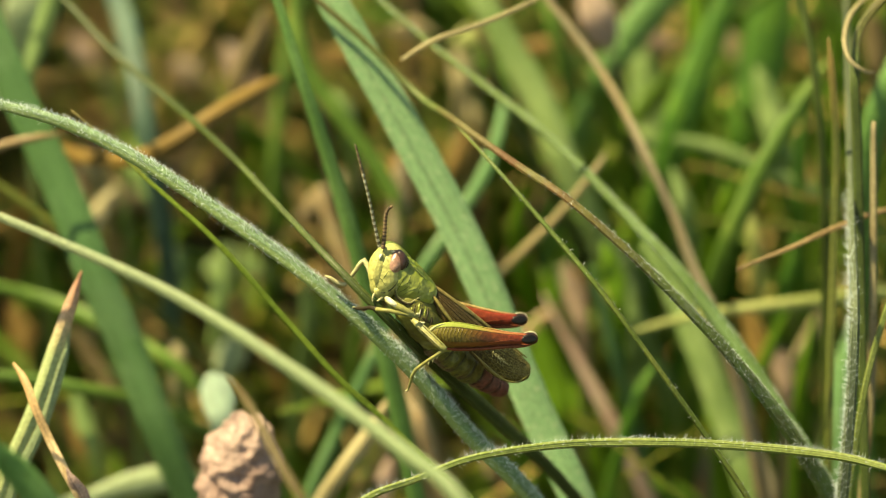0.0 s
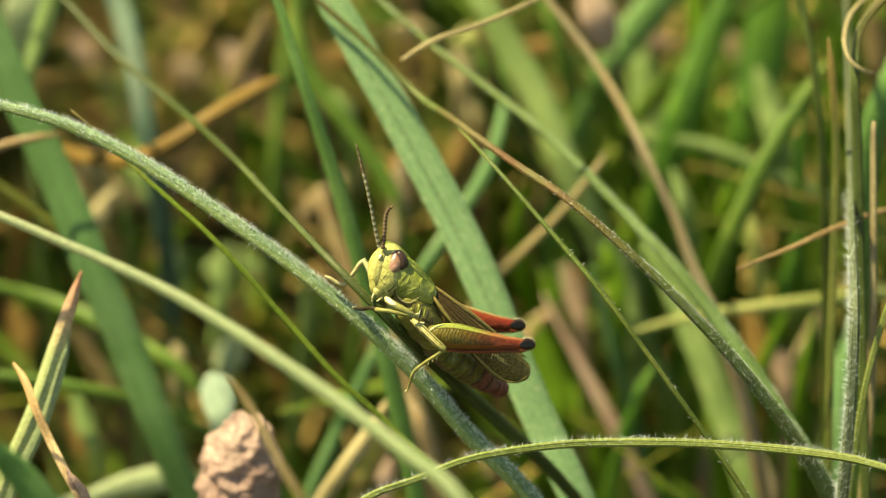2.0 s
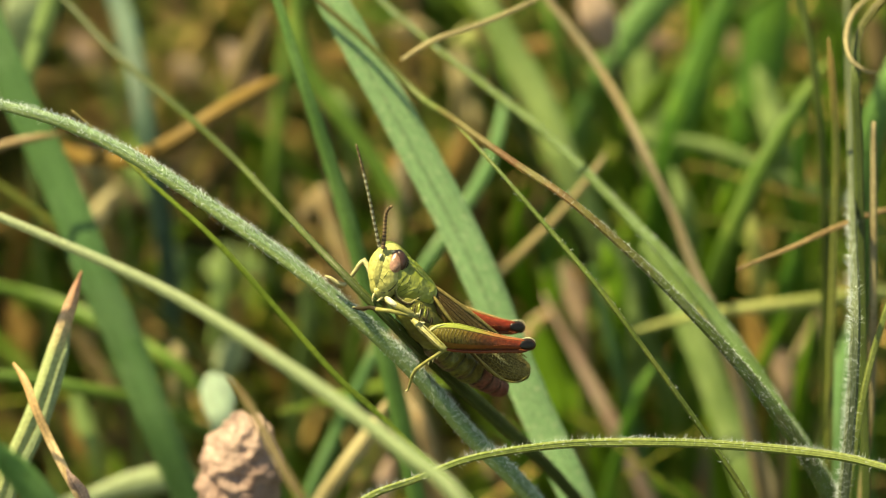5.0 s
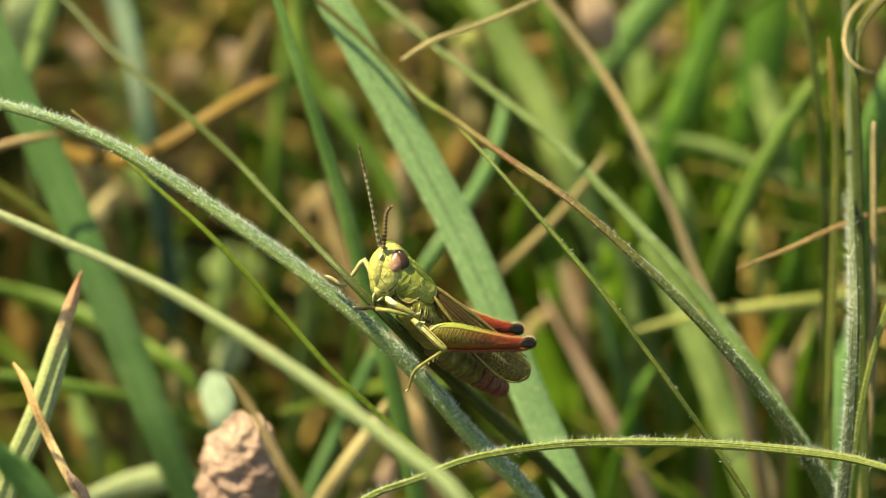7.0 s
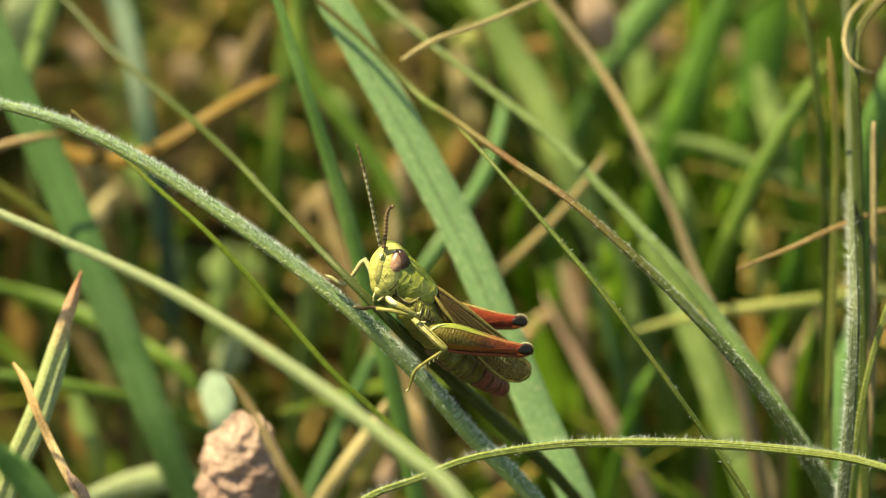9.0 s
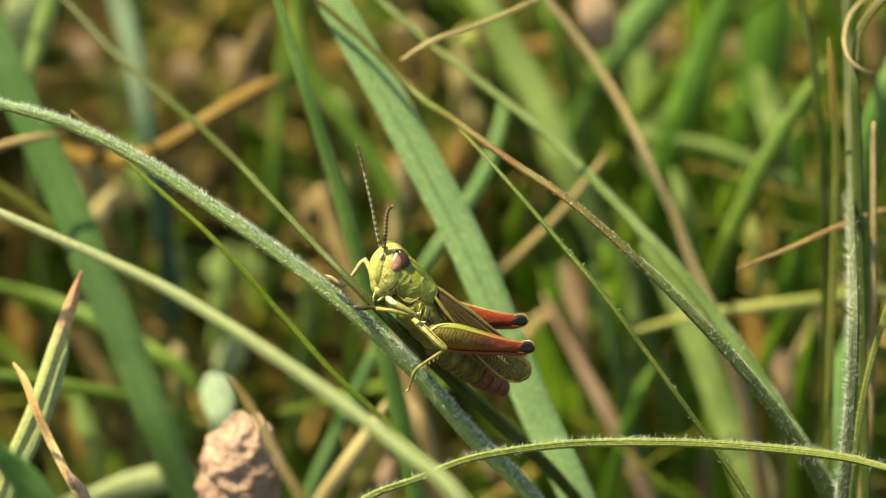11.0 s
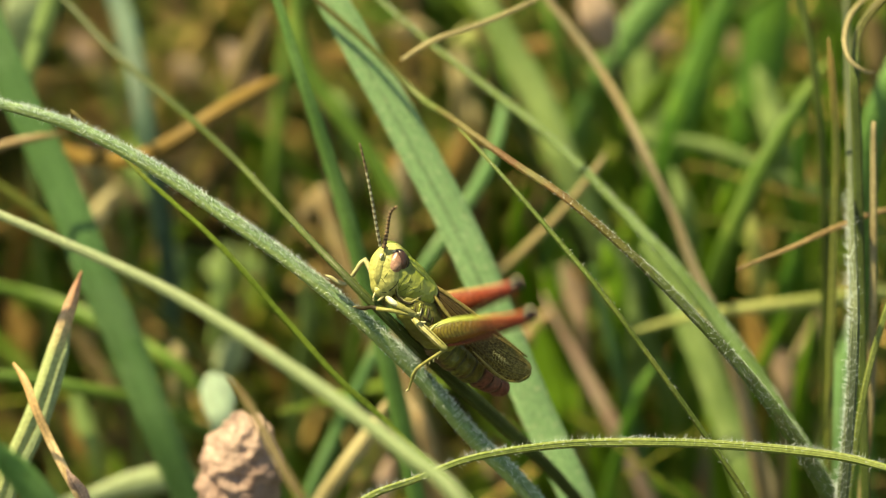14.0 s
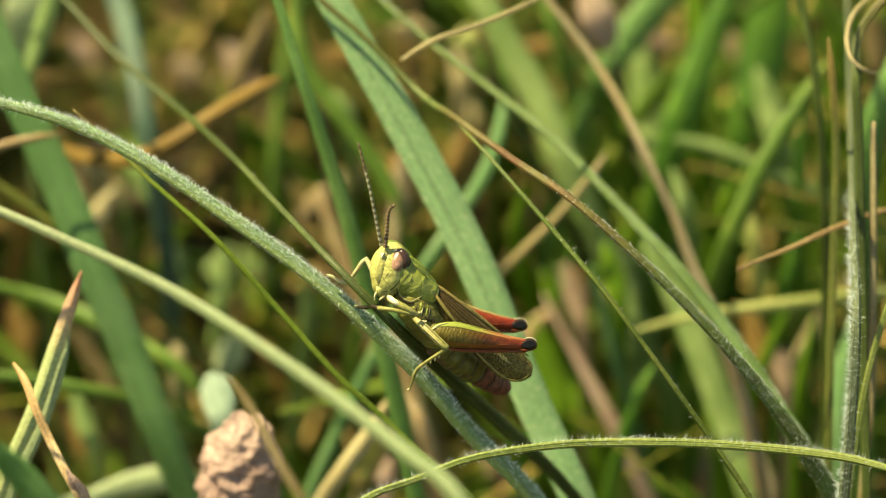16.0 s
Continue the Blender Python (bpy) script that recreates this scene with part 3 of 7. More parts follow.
stalk('straw', [(92.5, 46.6, -3), (73.7, 35.6, 46.9), (37.8, 14.6, 93.8), (33.9, 13.1, 93.5), (28.9, 10.3, 92.9), (24.4, 8.5, 92)],
    (0.37, 0.46, 0.46, 0.46, 0.42, 0.26), STRAW_RED, label='thin reddish-brown dry straw', cat='straw')
stalk('grass_plant', [(27.7, -20.8, -3), (29.6, -15.5, 39.2), (33.1, -5.4, 78.4), (33.8, -3.2, 84.9), (34.6, -1.4, 89.3), (35.8, 0.4, 93.6), (36.8, 2.3, 96.2), (41.2, 10.5, 106.2)],
    (0.45, 0.56, 0.56, 0.55, 0.55, 0.5, 0.27, 0.23), STEM_LIME, label='thin yellow-green grass stem', cat='grass')
stalk('straw', [(32.9, -19, -3), (33.6, -12.7, 37.3), (35, -0.7, 74.6), (35.5, 2.9, 83.2), (35.6, 10.1, 95.3), (35.6, 15.1, 102.3)],
    (0.61, 0.76, 0.76, 0.75, 0.65, 0.47), STRAW, label='upright tan dry straw', cat='straw')
stalk('grass_plant', [(36.3, 11.2, -3), (35.7, 14.1, 29.2), (34.8, 19.7, 58.4), (33.9, 24.5, 79.2), (33.2, 26.9, 89.6), (32.2, 30.3, 98), (31, 33.9, 103), (29, 39.5, 109.9)],
    (0.74, 0.92, 0.92, 0.9, 0.79, 0.69, 0.59, 0.5), STEM_OLIVE, label='slim olive grass stem', cat='grass')
grass('straw', [(37, 10.2, -3), (34.2, 12.9, 29.8), (28.9, 18.1, 59.6), (26.6, 20.3, 69.7), (24.4, 22.2, 75.9), (21.9, 25.6, 80.8), (20.4, 27.9, 84.1), (18.3, 30.5, 87.8), (15.9, 35.1, 90.9), (13, 39.6, 93.8), (9.2, 44.2, 96.8), (2.4, 52.4, 101.5)],
    (1.14, 1.43, 1.43, 1.36, 1.2, 0.95, 0.8, 0.75, 0.76, 0.71, 0.61, 0.52), STRAW_LIGHT, roll=20, label='leaning tan dry grass blade', cat='straw')
stalk('straw', [(13.4, 31.7, 106.9), (8.7, 27.1, 107.3), (5.5, 24.5, 107.1), (2.7, 23, 106.7), (-1.1, 21.4, 106.1), (-3.5, 20.5, 104.9)],
    (0.39, 0.43, 0.43, 0.47, 0.47, 0.33), STRAW_PALE, label='bent thin tan straw lying across the blades', cat='straw')
stalk('grass_plant', [(23.4, 43.9, -3), (22.1, 44.7, 18.5), (19.6, 46.2, 36.9), (16.9, 47.7, 53.1), (13.9, 47.9, 63.8), (10.8, 47, 72.9), (8.2, 46.1, 78.7), (5, 46.7, 86.5), (3.1, 47.7, 91.4)],
    (1.09, 1.36, 1.36, 1.22, 1.09, 1.07, 0.95, 0.73, 0.31), STEM_OLIVE, label='olive grass stem deep among the blades', cat='grass')
grass('grass_plant', [(-55.8, -22.5, -3), (-49, -15.6, 39.4), (-36.1, -2.6, 78.8), (-33.5, -0.1, 84.2), (-31.9, 2.6, 88), (-30.6, 4.7, 91.1), (-29.7, 6.3, 93.4)],
    (0.97, 1.21, 1.21, 1.3, 1.3, 1.11, 0.37), BLADE_DRYTIP, roll=-4, flat=0.35, label='folded pale green grass blade with a dry pinkish tip', cat='grass')
grass('grass_plant', [(-56.6, -20.5, -3), (-49.3, -14.1, 39), (-35.2, -2, 78), (-32.7, 0.3, 82.9), (-31.3, 2.9, 86.7), (-30.6, 5.4, 90.3)],
    (0.74, 0.93, 0.93, 0.84, 0.75, 0.23), BLADE_PALE, roll=-20, label='short pale green folded grass blade', cat='grass')
grass('straw', [(-9.7, -17.6, -3), (-16.2, -14.5, 39.6), (-28.6, -8.5, 79.2), (-29.6, -8, 81.6), (-30.6, -7, 83.1), (-31.9, -4.8, 84.4), (-33.1, -3.3, 86.6), (-34.1, -1.2, 87.9), (-35.1, 0.4, 88.4)],
    (0.66, 0.82, 0.82, 0.84, 0.78, 0.74, 0.72, 0.68, 0.4), STRAW_ORANGE, roll=12, label='orange-tan dry grass blade, split at the base', cat='straw')
grass('dry_sheath', [(-15.7, -17.3, -3), (-20.2, -14.2, 39.6), (-28.7, -8.5, 79.2), (-29.3, -8.1, 81.5), (-30, -7.8, 82.8), (-30.4, -7.2, 83.5)],
    (0.66, 0.82, 0.82, 1.37, 1, 0.23), PAPERY, roll=25, label='torn papery leaf sheath, pale pinkish tan', cat='dry sheath')
grass('grass_plant', [(1.3, 10.6, -3), (-4.3, 16.3, 25.7), (-15, 27, 51.4), (-19.2, 31.3, 57.5), (-25.6, 34.9, 62.7), (-31.1, 38.3, 64), (-35.5, 41, 64.5), (-38.8, 42.5, 64.8), (-42.3, 43, 65.5), (-61.7, 45.9, 69)],
    (1.1, 1.37, 1.37, 1.37, 1.37, 1.38, 1.39, 1.29, 1.07, 0.91), BLADE_MID, label='green grass blade crossing low down', cat='grass')
grass('grass_plant', [(2, 19.3, -3), (-4.2, 22, 25.7), (-16.1, 27, 51.4), (-20.2, 28.8, 57.4), (-27.7, 28, 63.2), (-32.2, 27, 65.3), (-36.3, 27.4, 66), (-40.7, 27.8, 66.5), (-60.5, 29.4, 68.4)],
    (0.93, 1.16, 1.16, 1.16, 1.14, 1.24, 1.14, 0.93, 0.79), BLADE_MID, label='green grass blade crossing low down', cat='grass')
grass('grass_plant', [(-4.2, 29.7, -3), (-10.1, 28.2, 26.4), (-21.2, 25.5, 52.7), (-22.9, 25.1, 55.6), (-25.2, 24.7, 56.8), (-28.8, 24.4, 56.4), (-33, 23.6, 55.3), (-42.5, 21.9, 53.1)],
    (1.51, 1.89, 1.89, 2.4, 2.6, 2.29, 1.35, 1.15), BLADE_PALE, label='pale green arched grass blade near the ground', cat='grass')
grass('grass_plant', [(8.3, -45.6, -3), (-4.4, -41.9, 51.2), (-28.6, -35, 102.4), (-30.3, -34.5, 104.8), (-31.8, -34.5, 106.6), (-44.6, -34.3, 119.6)],
    (1.81, 2.26, 2.26, 2.09, 1.6, 1.36), BLADE_NARROW, label='dark green grass blade close by', cat='grass')
grass('mint_leaf', [(-16.1, 25.3, -3), (-17.2, 24.4, 27.8), (-19.2, 22.7, 55.7), (-19.7, 22.2, 62), (-20.1, 22.2, 65.5), (-20.4, 23.4, 67.2), (-20.8, 24.3, 68.4), (-21.1, 24.7, 69)],
    (0.42, 0.52, 0.52, 0.62, 2.24, 3.26, 2.75, 1.33), MINT_PALE, roll=10, label='small pale mint-green rounded leaf on a stalk', cat='leaf')
grass('grass_plant', [(-26.9, 61.5, -3), (-26.9, 61.1, 12.9), (-27, 60.2, 25.6), (-27, 54.6, 43.7), (-26.8, 52.2, 59.5), (-27.3, 52.7, 67.1), (-28.6, 55.5, 74.5), (-29.6, 60.2, 78), (-31.4, 67.9, 80.3), (-33.8, 75.2, 81.8)],
    (1.42, 1.78, 1.78, 1.83, 1.77, 1.97, 1.96, 2.08, 2.22, 1.91), MINT, flat=0.15, label='pale blue-green grass blade deep in the meadow', cat='grass')
grass('dry_leaf', [(-51.7, 81.2, -3), (-46.9, 72, 36.6), (-37.8, 54.4, 73.1), (-32.8, 44.2, 79.4), (-28, 39.2, 82.7), (-24.4, 38.3, 85), (-20.7, 39.7, 87), (-17.7, 42.4, 87.4), (-15, 45.1, 87.6)],
    (0.87, 1.09, 1.09, 1.36, 1.55, 1.75, 1.64, 1.86, 1.14), OCHRE, label='ochre-yellow dead grass blade lying flat in the litter', cat='dead leaf')
grass('straw', [(-7.3, 34.7, -3), (-10.1, 33.8, 24), (-15.3, 32, 48.1), (-18.6, 30.9, 60.5), (-24.1, 31.3, 68), (-30, 31.6, 75.4), (-34.4, 32, 79.5), (-36.9, 33.1, 81.1), (-40.2, 34.5, 83), (-56.4, 41.2, 91.2)],
    (0.6, 0.75, 0.75, 0.74, 0.73, 0.72, 0.71, 0.76, 0.71, 0.6), STEM_DRYGREEN, label='faded olive straw leaning among the grass', cat='straw')
grass('straw', [(-94.2, 19.4, -3), (-75.4, 22.9, 45), (-39.5, 29.6, 90), (-37.5, 30, 90.5), (-35.5, 30.2, 90.9), (-33.1, 31.3, 90.6)],
    (0.64, 0.8, 0.8, 0.8, 0.6, 0.2), STRAW_RED, label='short reddish-brown dry straw end', cat='straw')
grass('grass_plant', [(67.9, 69.9, -3), (59.5, 65.8, 30.4), (43.4, 58, 60.8), (37.8, 55.2, 67.3), (33.7, 54.5, 69.8), (29.9, 55.6, 71.3), (26.3, 56.4, 72.5), (22.5, 56.9, 73.2)],
    (0.9, 1.12, 1.12, 1.21, 1.2, 1.31, 1.31, 0.88), BLADE_SOFT, label='pale green grass blade lying across the others', cat='grass')
grass('straw', [(77.3, 61, -3), (65, 53.9, 33.4), (41.7, 40.2, 66.7), (35.6, 36.6, 68.6), (29.6, 34.6, 69.3), (24.3, 34.2, 68.7), (20.7, 33.8, 68), (17.4, 33.3, 67.3)],
    (1.02, 1.28, 1.28, 1.26, 1.04, 0.73, 0.73, 0.37), BLADE_YELLOW, label='pale dry straw lying across the grass', cat='straw')
grass('grass_plant', [(24, 46.9, -3), (24, 45.5, 19.6), (24.1, 42.9, 39.3), (24.3, 39.7, 59.1), (25.4, 39.2, 68.8), (27, 39.6, 74.6), (29.3, 41.8, 79.4), (31.7, 44.2, 82.9), (33.8, 46.1, 85.6), (35.6, 47.7, 88)],
    (1.52, 1.9, 1.9, 1.94, 2.01, 1.89, 1.78, 1.57, 1.25, 0.52), BLADE_MID, label='green grass blade leaning behind the stems', cat='grass')
grass('grass_plant', [(34.1, 51.6, -3), (31.7, 50.8, 17.1), (27.2, 49.2, 34.2), (23.3, 47.7, 46.1), (19, 48, 57), (15, 49.8, 66.5), (11.7, 52.2, 73.4), (9.3, 55.6, 78.3), (6.5, 58.4, 82.3), (3.6, 61.4, 86.5), (-6.4, 71.3, 98.6)],
    (1.65, 2.06, 2.06, 2.13, 2.31, 2.5, 2.81, 3.03, 2.81, 2.38, 2.02), BLADE_SOFT, label='pale green broad grass blade deep in the meadow', cat='grass')
grass('grass_plant', [(39.5, 11.3, -3), (36, 17.3, 25.3), (29.3, 28.9, 50.6), (26.6, 33.5, 57.2), (24.2, 37.1, 62.4), (21.9, 40.2, 66.7), (18.9, 42.9, 70.7)],
    (2.04, 2.55, 2.55, 2.76, 2.76, 2.45, 0.96), BLADE_SOFT, label='pale broad grass blade deep in the meadow', cat='grass')
grass('straw', [(31.8, 27.6, -3), (27.8, 30.7, 22.2), (20, 36.7, 44.3), (16.4, 39.5, 51.8), (12.8, 43.2, 57.2), (9.6, 46.7, 62.1)],
    (1.2, 1.5, 1.5, 1.32, 0.83, 0.33), PINK_PALE, label='pinkish-tan dead grass blade deep in the meadow', cat='straw')
grass('straw', [(-16.5, 52.1, -3), (-9.3, 47.1, 35), (4.5, 37.5, 69.9), (7.1, 35.8, 74.4), (10.6, 36.2, 78.5), (14.2, 37.2, 83.4), (14.8, 37.8, 84.2)],
    (0.5, 0.63, 0.63, 0.83, 0.72, 0.62, 0.31), STRAW_PALE, label='faded straw crossing beside the broad blade', cat='straw')
grass('straw', [(39.3, 81, -3), (30.8, 73.9, 42.7), (14.6, 60.2, 53.4), (12.3, 58.2, 52.4), (9.4, 57.1, 50.8), (7.4, 55.9, 49.1)],
    (0.22, 0.28, 0.28, 1.48, 1.48, 0.68), PINKSTRAW, label='pinkish dead leaf piece caught between blades', cat='straw')
grass('grass_plant', [(23.6, 38.3, -3), (21.2, 41, 18.4), (16.8, 46, 36.7), (14.4, 48.7, 44), (12.7, 52.2, 49.1), (11.3, 53.5, 54.4), (9.9, 56.1, 58.1)],
    (1.54, 1.92, 1.92, 2.03, 2.14, 1.9, 0.78), BLADE_LIME, label='bright green grass blade deep in the meadow', cat='grass')
grass('grass_plant', [(6.3, 73.3, -3), (8.4, 71.8, 29.4), (12.4, 68.9, 58.9), (13.9, 67.8, 67.8), (16.3, 67.6, 74.6), (18.3, 69.3, 76.9), (21.6, 71.7, 80.3), (34.1, 80.6, 91.2)],
    (1.66, 2.07, 2.07, 2.26, 2.58, 3.36, 3.58, 3.04), BLADE_NARROW, label='broad grey-green blade leaning deep in the meadow', cat='grass')
grass('grass_plant', [(19.6, 68.7, -3), (19.7, 67.9, 10.2), (19.8, 66.3, 20.3), (20.1, 62.2, 42.3), (20.7, 59.7, 56.2), (21.8, 59.2, 66.1), (23.3, 61.4, 72.6), (25.8, 65.2, 78.1), (28, 68.2, 82.4), (35.8, 78.8, 95.2)],
    (2.23, 2.79, 2.79, 2.91, 3.06, 3.23, 3.43, 3.1, 2.21, 1.88), BLADE_BRIGHT, label='bright green broad grass blade deep in the meadow', cat='grass')
grass('grass_plant', [(31.1, 74.7, -3), (31, 74.5, 7), (30.9, 74.1, 14), (30.1, 72, 42.4), (30, 71.2, 55.2), (31.1, 72.2, 63.6), (32.6, 76.5, 69.7), (33.7, 80.3, 75.1), (37.2, 91.6, 88.9)],
    (2.19, 2.74, 2.74, 2.97, 3.49, 4.26, 4.83, 4.6, 3.91), BLADE_BRIGHT, label='broad green grass blade deep in the meadow', cat='grass')
grass('grass_plant', [(41.1, 66.5, -3), (40.7, 66.5, 10.3), (39.8, 66.4, 20.5), (37, 66.2, 48.1), (35.1, 64.9, 60.2), (33.7, 64.5, 66.6), (32.5, 67.1, 70.3), (31.3, 69.3, 73.5)],
    (1.46, 1.82, 1.82, 1.98, 2.28, 2.59, 2.48, 1.13), BLADE_SOFT, label='yellow-green grass blade deep in the meadow', cat='grass')
grass('grass_plant', [(29.7, 83.2, -3), (29.5, 82.7, 3.8), (29.1, 81.9, 7.7), (25.9, 75, 32.7), (23.3, 72.8, 50.5), (21.9, 73.8, 59), (21, 77.5, 64.3), (20.1, 80.9, 69)],
    (2.35, 2.94, 2.94, 3.03, 3.29, 3.61, 3.49, 1.98), BLADE_SOFT, label='soft green grass blade deep in the meadow', cat='grass')
grass('grass_plant', [(42, 30.5, -3), (41.4, 31.1, 24), (40.1, 32, 48.1), (39, 32.9, 66.8), (38.2, 33.1, 77.5), (38, 33.6, 85.2), (38.9, 35.1, 90.9), (40.6, 37.7, 94.6), (47.7, 48.4, 107.6)],
    (1.46, 1.83, 1.83, 1.88, 2.05, 2.23, 2.22, 1.51, 1.28), BLADE_NARROW, label='grey-green grass blade standing behind the fuzzy stem', cat='grass')
curving_stem = stalk('grass_plant', [(36, -25.6, -3), (35.6, -18, 38.4), (34.9, -3.4, 76.8), (34.7, 1.7, 84.1), (34.4, 9.2, 94.8), (34.2, 13.7, 101.3), (34, 16.9, 105.9), (34.5, 20.5, 107.5), (35.8, 21.7, 109.2), (37.6, 22.7, 110.6)],
    (0.67, 0.84, 0.84, 0.84, 0.84, 0.84, 0.84, 0.75, 0.66, 0.38), STEM_OLIVE, label='curving green grass stem beside the fuzzy stem', cat='grass')
grass('grass_plant', [(-20.6, 70.8, -3), (-20.4, 70.4, 9), (-19.9, 69.5, 18), (-18, 66.5, 45), (-17.2, 67.5, 57), (-16.7, 71.1, 65.6), (-15.8, 75.4, 71.7), (-14.5, 78.5, 76.2), (-10, 89.7, 89.7)],
    (1.38, 1.72, 1.72, 1.75, 1.73, 1.72, 1.6, 1.49, 1.27), BLADE_MID, label='dark green grass blade deep in the meadow', cat='grass')
grass('straw', [(-19.6, 64.8, -3), (-14.6, 60.9, 34), (-5.1, 53.3, 68.1), (-4.2, 52.6, 70.5), (-3.9, 53.9, 72.3), (-3.4, 55.1, 74.1)],
    (0.26, 0.33, 0.33, 2.72, 2.72, 0.76), OCHRE, label='yellow dead leaf piece deep in the grass', cat='dead leaf')
grass('straw', [(6.8, 47.6, -3), (4.8, 46.5, 19), (0.9, 44.5, 38), (-1.3, 43.3, 46.8), (-4.6, 43.9, 54.6), (-7.8, 46.1, 61.2), (-10, 49.2, 65.6), (-12.3, 54.3, 69.4)],
    (1.98, 2.48, 2.48, 2.55, 2.41, 1.85, 1.31, 0.66), STRAW, label='tan dead grass blade behind the perch', cat='straw')
grass('straw', [(6, 19.6, -3), (3.7, 20.6, 27.8), (-0.7, 22.7, 55.7), (-2.3, 23.4, 63.7), (-3.5, 25.7, 67), (-4.8, 28.4, 70.8)],
    (1.82, 2.28, 2.28, 2.36, 2.05, 1.03), STRAW, label='pale tan grass blade below the perch', cat='straw')
grass('straw', [(-32.3, 9.4, -3), (-25.1, 10.6, 31.4), (-11.2, 13, 62.8), (-8.7, 13.5, 66.9), (-6.2, 15.5, 69.8), (-4.2, 17.5, 72.7)],
    (1.2, 1.5, 1.5, 1.69, 1.49, 0.3), STRAW_PALE, label='pale grey dry straw below the perch', cat='straw')
grass('straw', [(11.6, -59.1, -3), (4.4, -52.4, 52.8), (-9.5, -39.5, 105.5), (-11.1, -37.2, 107), (-12.5, -34.2, 107.8), (-14.2, -30.3, 108.2), (-15.7, -26.1, 107.1)],
    (0.5, 0.6, 0.62, 0.62, 0.6, 0.52, 0.22), STRAW_DARK, label='thin curved tan straw over the flower head', cat='straw')
grass('straw', [(7, 26.3, -3), (4.7, 23.9, 28.9), (0.3, 19.3, 57.8), (-0.7, 18.2, 63.2), (-2, 19.1, 68), (-3.2, 20.4, 69.8)],
    (0.98, 1.23, 1.23, 1.22, 1.01, 0.2), STRAW_ORANGE, label='orange dry straw under the perch', cat='straw')
grass('grass_plant', [(31, 37.6, -3), (25.5, 35.4, 23.6), (14.8, 31.4, 47.2), (11.5, 30.1, 52.4), (7.7, 30.4, 56.2), (4.5, 31.9, 58.4)],
    (1.72, 2.15, 2.15, 2.13, 1.9, 1.06), BLADE_BRIGHT, label='green grass blade low deep in the meadow', cat='grass')
grass('grass_plant', [(31.8, -9.6, -3), (33, 0.4, 29.1), (35.2, 19.6, 58.2), (35.8, 25, 62.4), (37, 31.1, 64.2), (39.1, 39, 65)],
    (1.48, 1.85, 1.85, 2.37, 2.3, 1.06), BLADE_DARK, label='grey-green grass blade beside the fuzzy stem', cat='grass')
grass('grass_plant', [(-28.7, 11.9, -3), (-20, 19.4, 35.7), (-3.3, 33.7, 71.4), (-0.2, 36.4, 75.2), (4, 43.6, 78.5), (6.2, 54.5, 80.3)],
    (1, 1.25, 1.25, 1.35, 1.26, 0.75), BLADE_DARK, label='dark green grass blade behind the broad blade', cat='grass')
grass('grass_plant', [(-11.2, 111.4, -3), (-16.6, 106.5, 37.3), (-27, 96.9, 46.6), (-30.1, 94.1, 42.6), (-37.8, 95.4, 40.9), (-40.5, 105.3, 41.2)],
    (0.3, 0.37, 0.37, 2.49, 2.5, 1.28), PINKSTRAW, label='tan curled dead leaf in the litter', cat='dead leaf')
grass('grass_plant', [(26.9, 41.5, -3), (24.8, 40.9, 20.9), (20.8, 39.8, 41.8), (18.6, 39.2, 51.4), (16.7, 39.4, 58.7), (15.3, 40.6, 63.8), (13.9, 41.7, 68.9)],
    (0.89, 1.11, 1.11, 1.2, 1.18, 1.07, 0.64), BLADE_DARK, label='slender green grass blade standing deep among the stems', cat='grass')
grass('grass_plant', [(27.9, 47.8, -3), (28.2, 46.1, 19.6), (28.9, 42.9, 39.3), (29.3, 40.8, 50.1), (30.4, 40.6, 56.8), (31.7, 41.8, 60.3), (33.1, 42.7, 63.3)],
    (0.98, 1.23, 1.23, 1.31, 1.41, 1.29, 0.43), BLADE_LIME, label='slender green grass blade standing deep among the stems', cat='grass')
grass('grass_plant', [(20.2, 52.6, -3), (20.7, 51.9, 16.5), (21.6, 50.7, 32.9), (22.7, 49.3, 48.4), (24.3, 48.4, 57.5), (26, 47.6, 63.4), (27.7, 47.9, 67.2)],
    (1.2, 1.5, 1.5, 1.57, 1.65, 1.41, 0.54), BLADE_BRIGHT, label='slender green grass blade standing deep among the stems', cat='grass')
grass('grass_plant', [(10.6, 32.3, -3), (12.3, 32.2, 24), (15.7, 32, 48.1), (16.8, 32, 55), (18.3, 33.1, 60.1), (19.9, 34.9, 62.7)],
    (1.21, 1.51, 1.51, 1.49, 1.27, 0.42), BLADE_BRIGHT, label='slender green grass blade standing deep among the stems', cat='grass')
grass('grass_plant', [(9.4, 58.7, -3), (9.6, 58.1, 13.9), (10.1, 56.9, 27.9), (10.6, 55.4, 43.1), (11.3, 54.2, 51.8), (12, 53.8, 58.3), (13.1, 54.7, 63.1)],
    (1.13, 1.41, 1.41, 1.49, 1.58, 1.34, 0.55), BLADE_BRIGHT, label='slender green grass blade standing deep among the stems', cat='grass')
grass('grass_plant', [(16.3, 66.2, -3), (14.7, 63.6, 20.3), (11.6, 58.6, 40.7), (9.3, 54.8, 52.8), (7.8, 52.8, 60.4), (7.2, 52.1, 66.3), (7.9, 52.6, 70.5)],
    (1.2, 1.5, 1.5, 1.8, 1.99, 1.64, 0.44), BLADE_LIME, label='slender green grass blade standing deep among the stems', cat='grass')
grass('grass_plant', [(34.4, 50.6, -3), (34.1, 50.1, 17.1), (33.5, 49.2, 34.2), (32.9, 48.1, 50.1), (33, 47.9, 58.5), (33.6, 49.1, 63.7), (34.6, 50.4, 67.4)],
    (1.1, 1.37, 1.37, 1.45, 1.43, 1.2, 0.44), BLADE_BRIGHT, label='slender green grass blade standing deep among the stems', cat='grass')
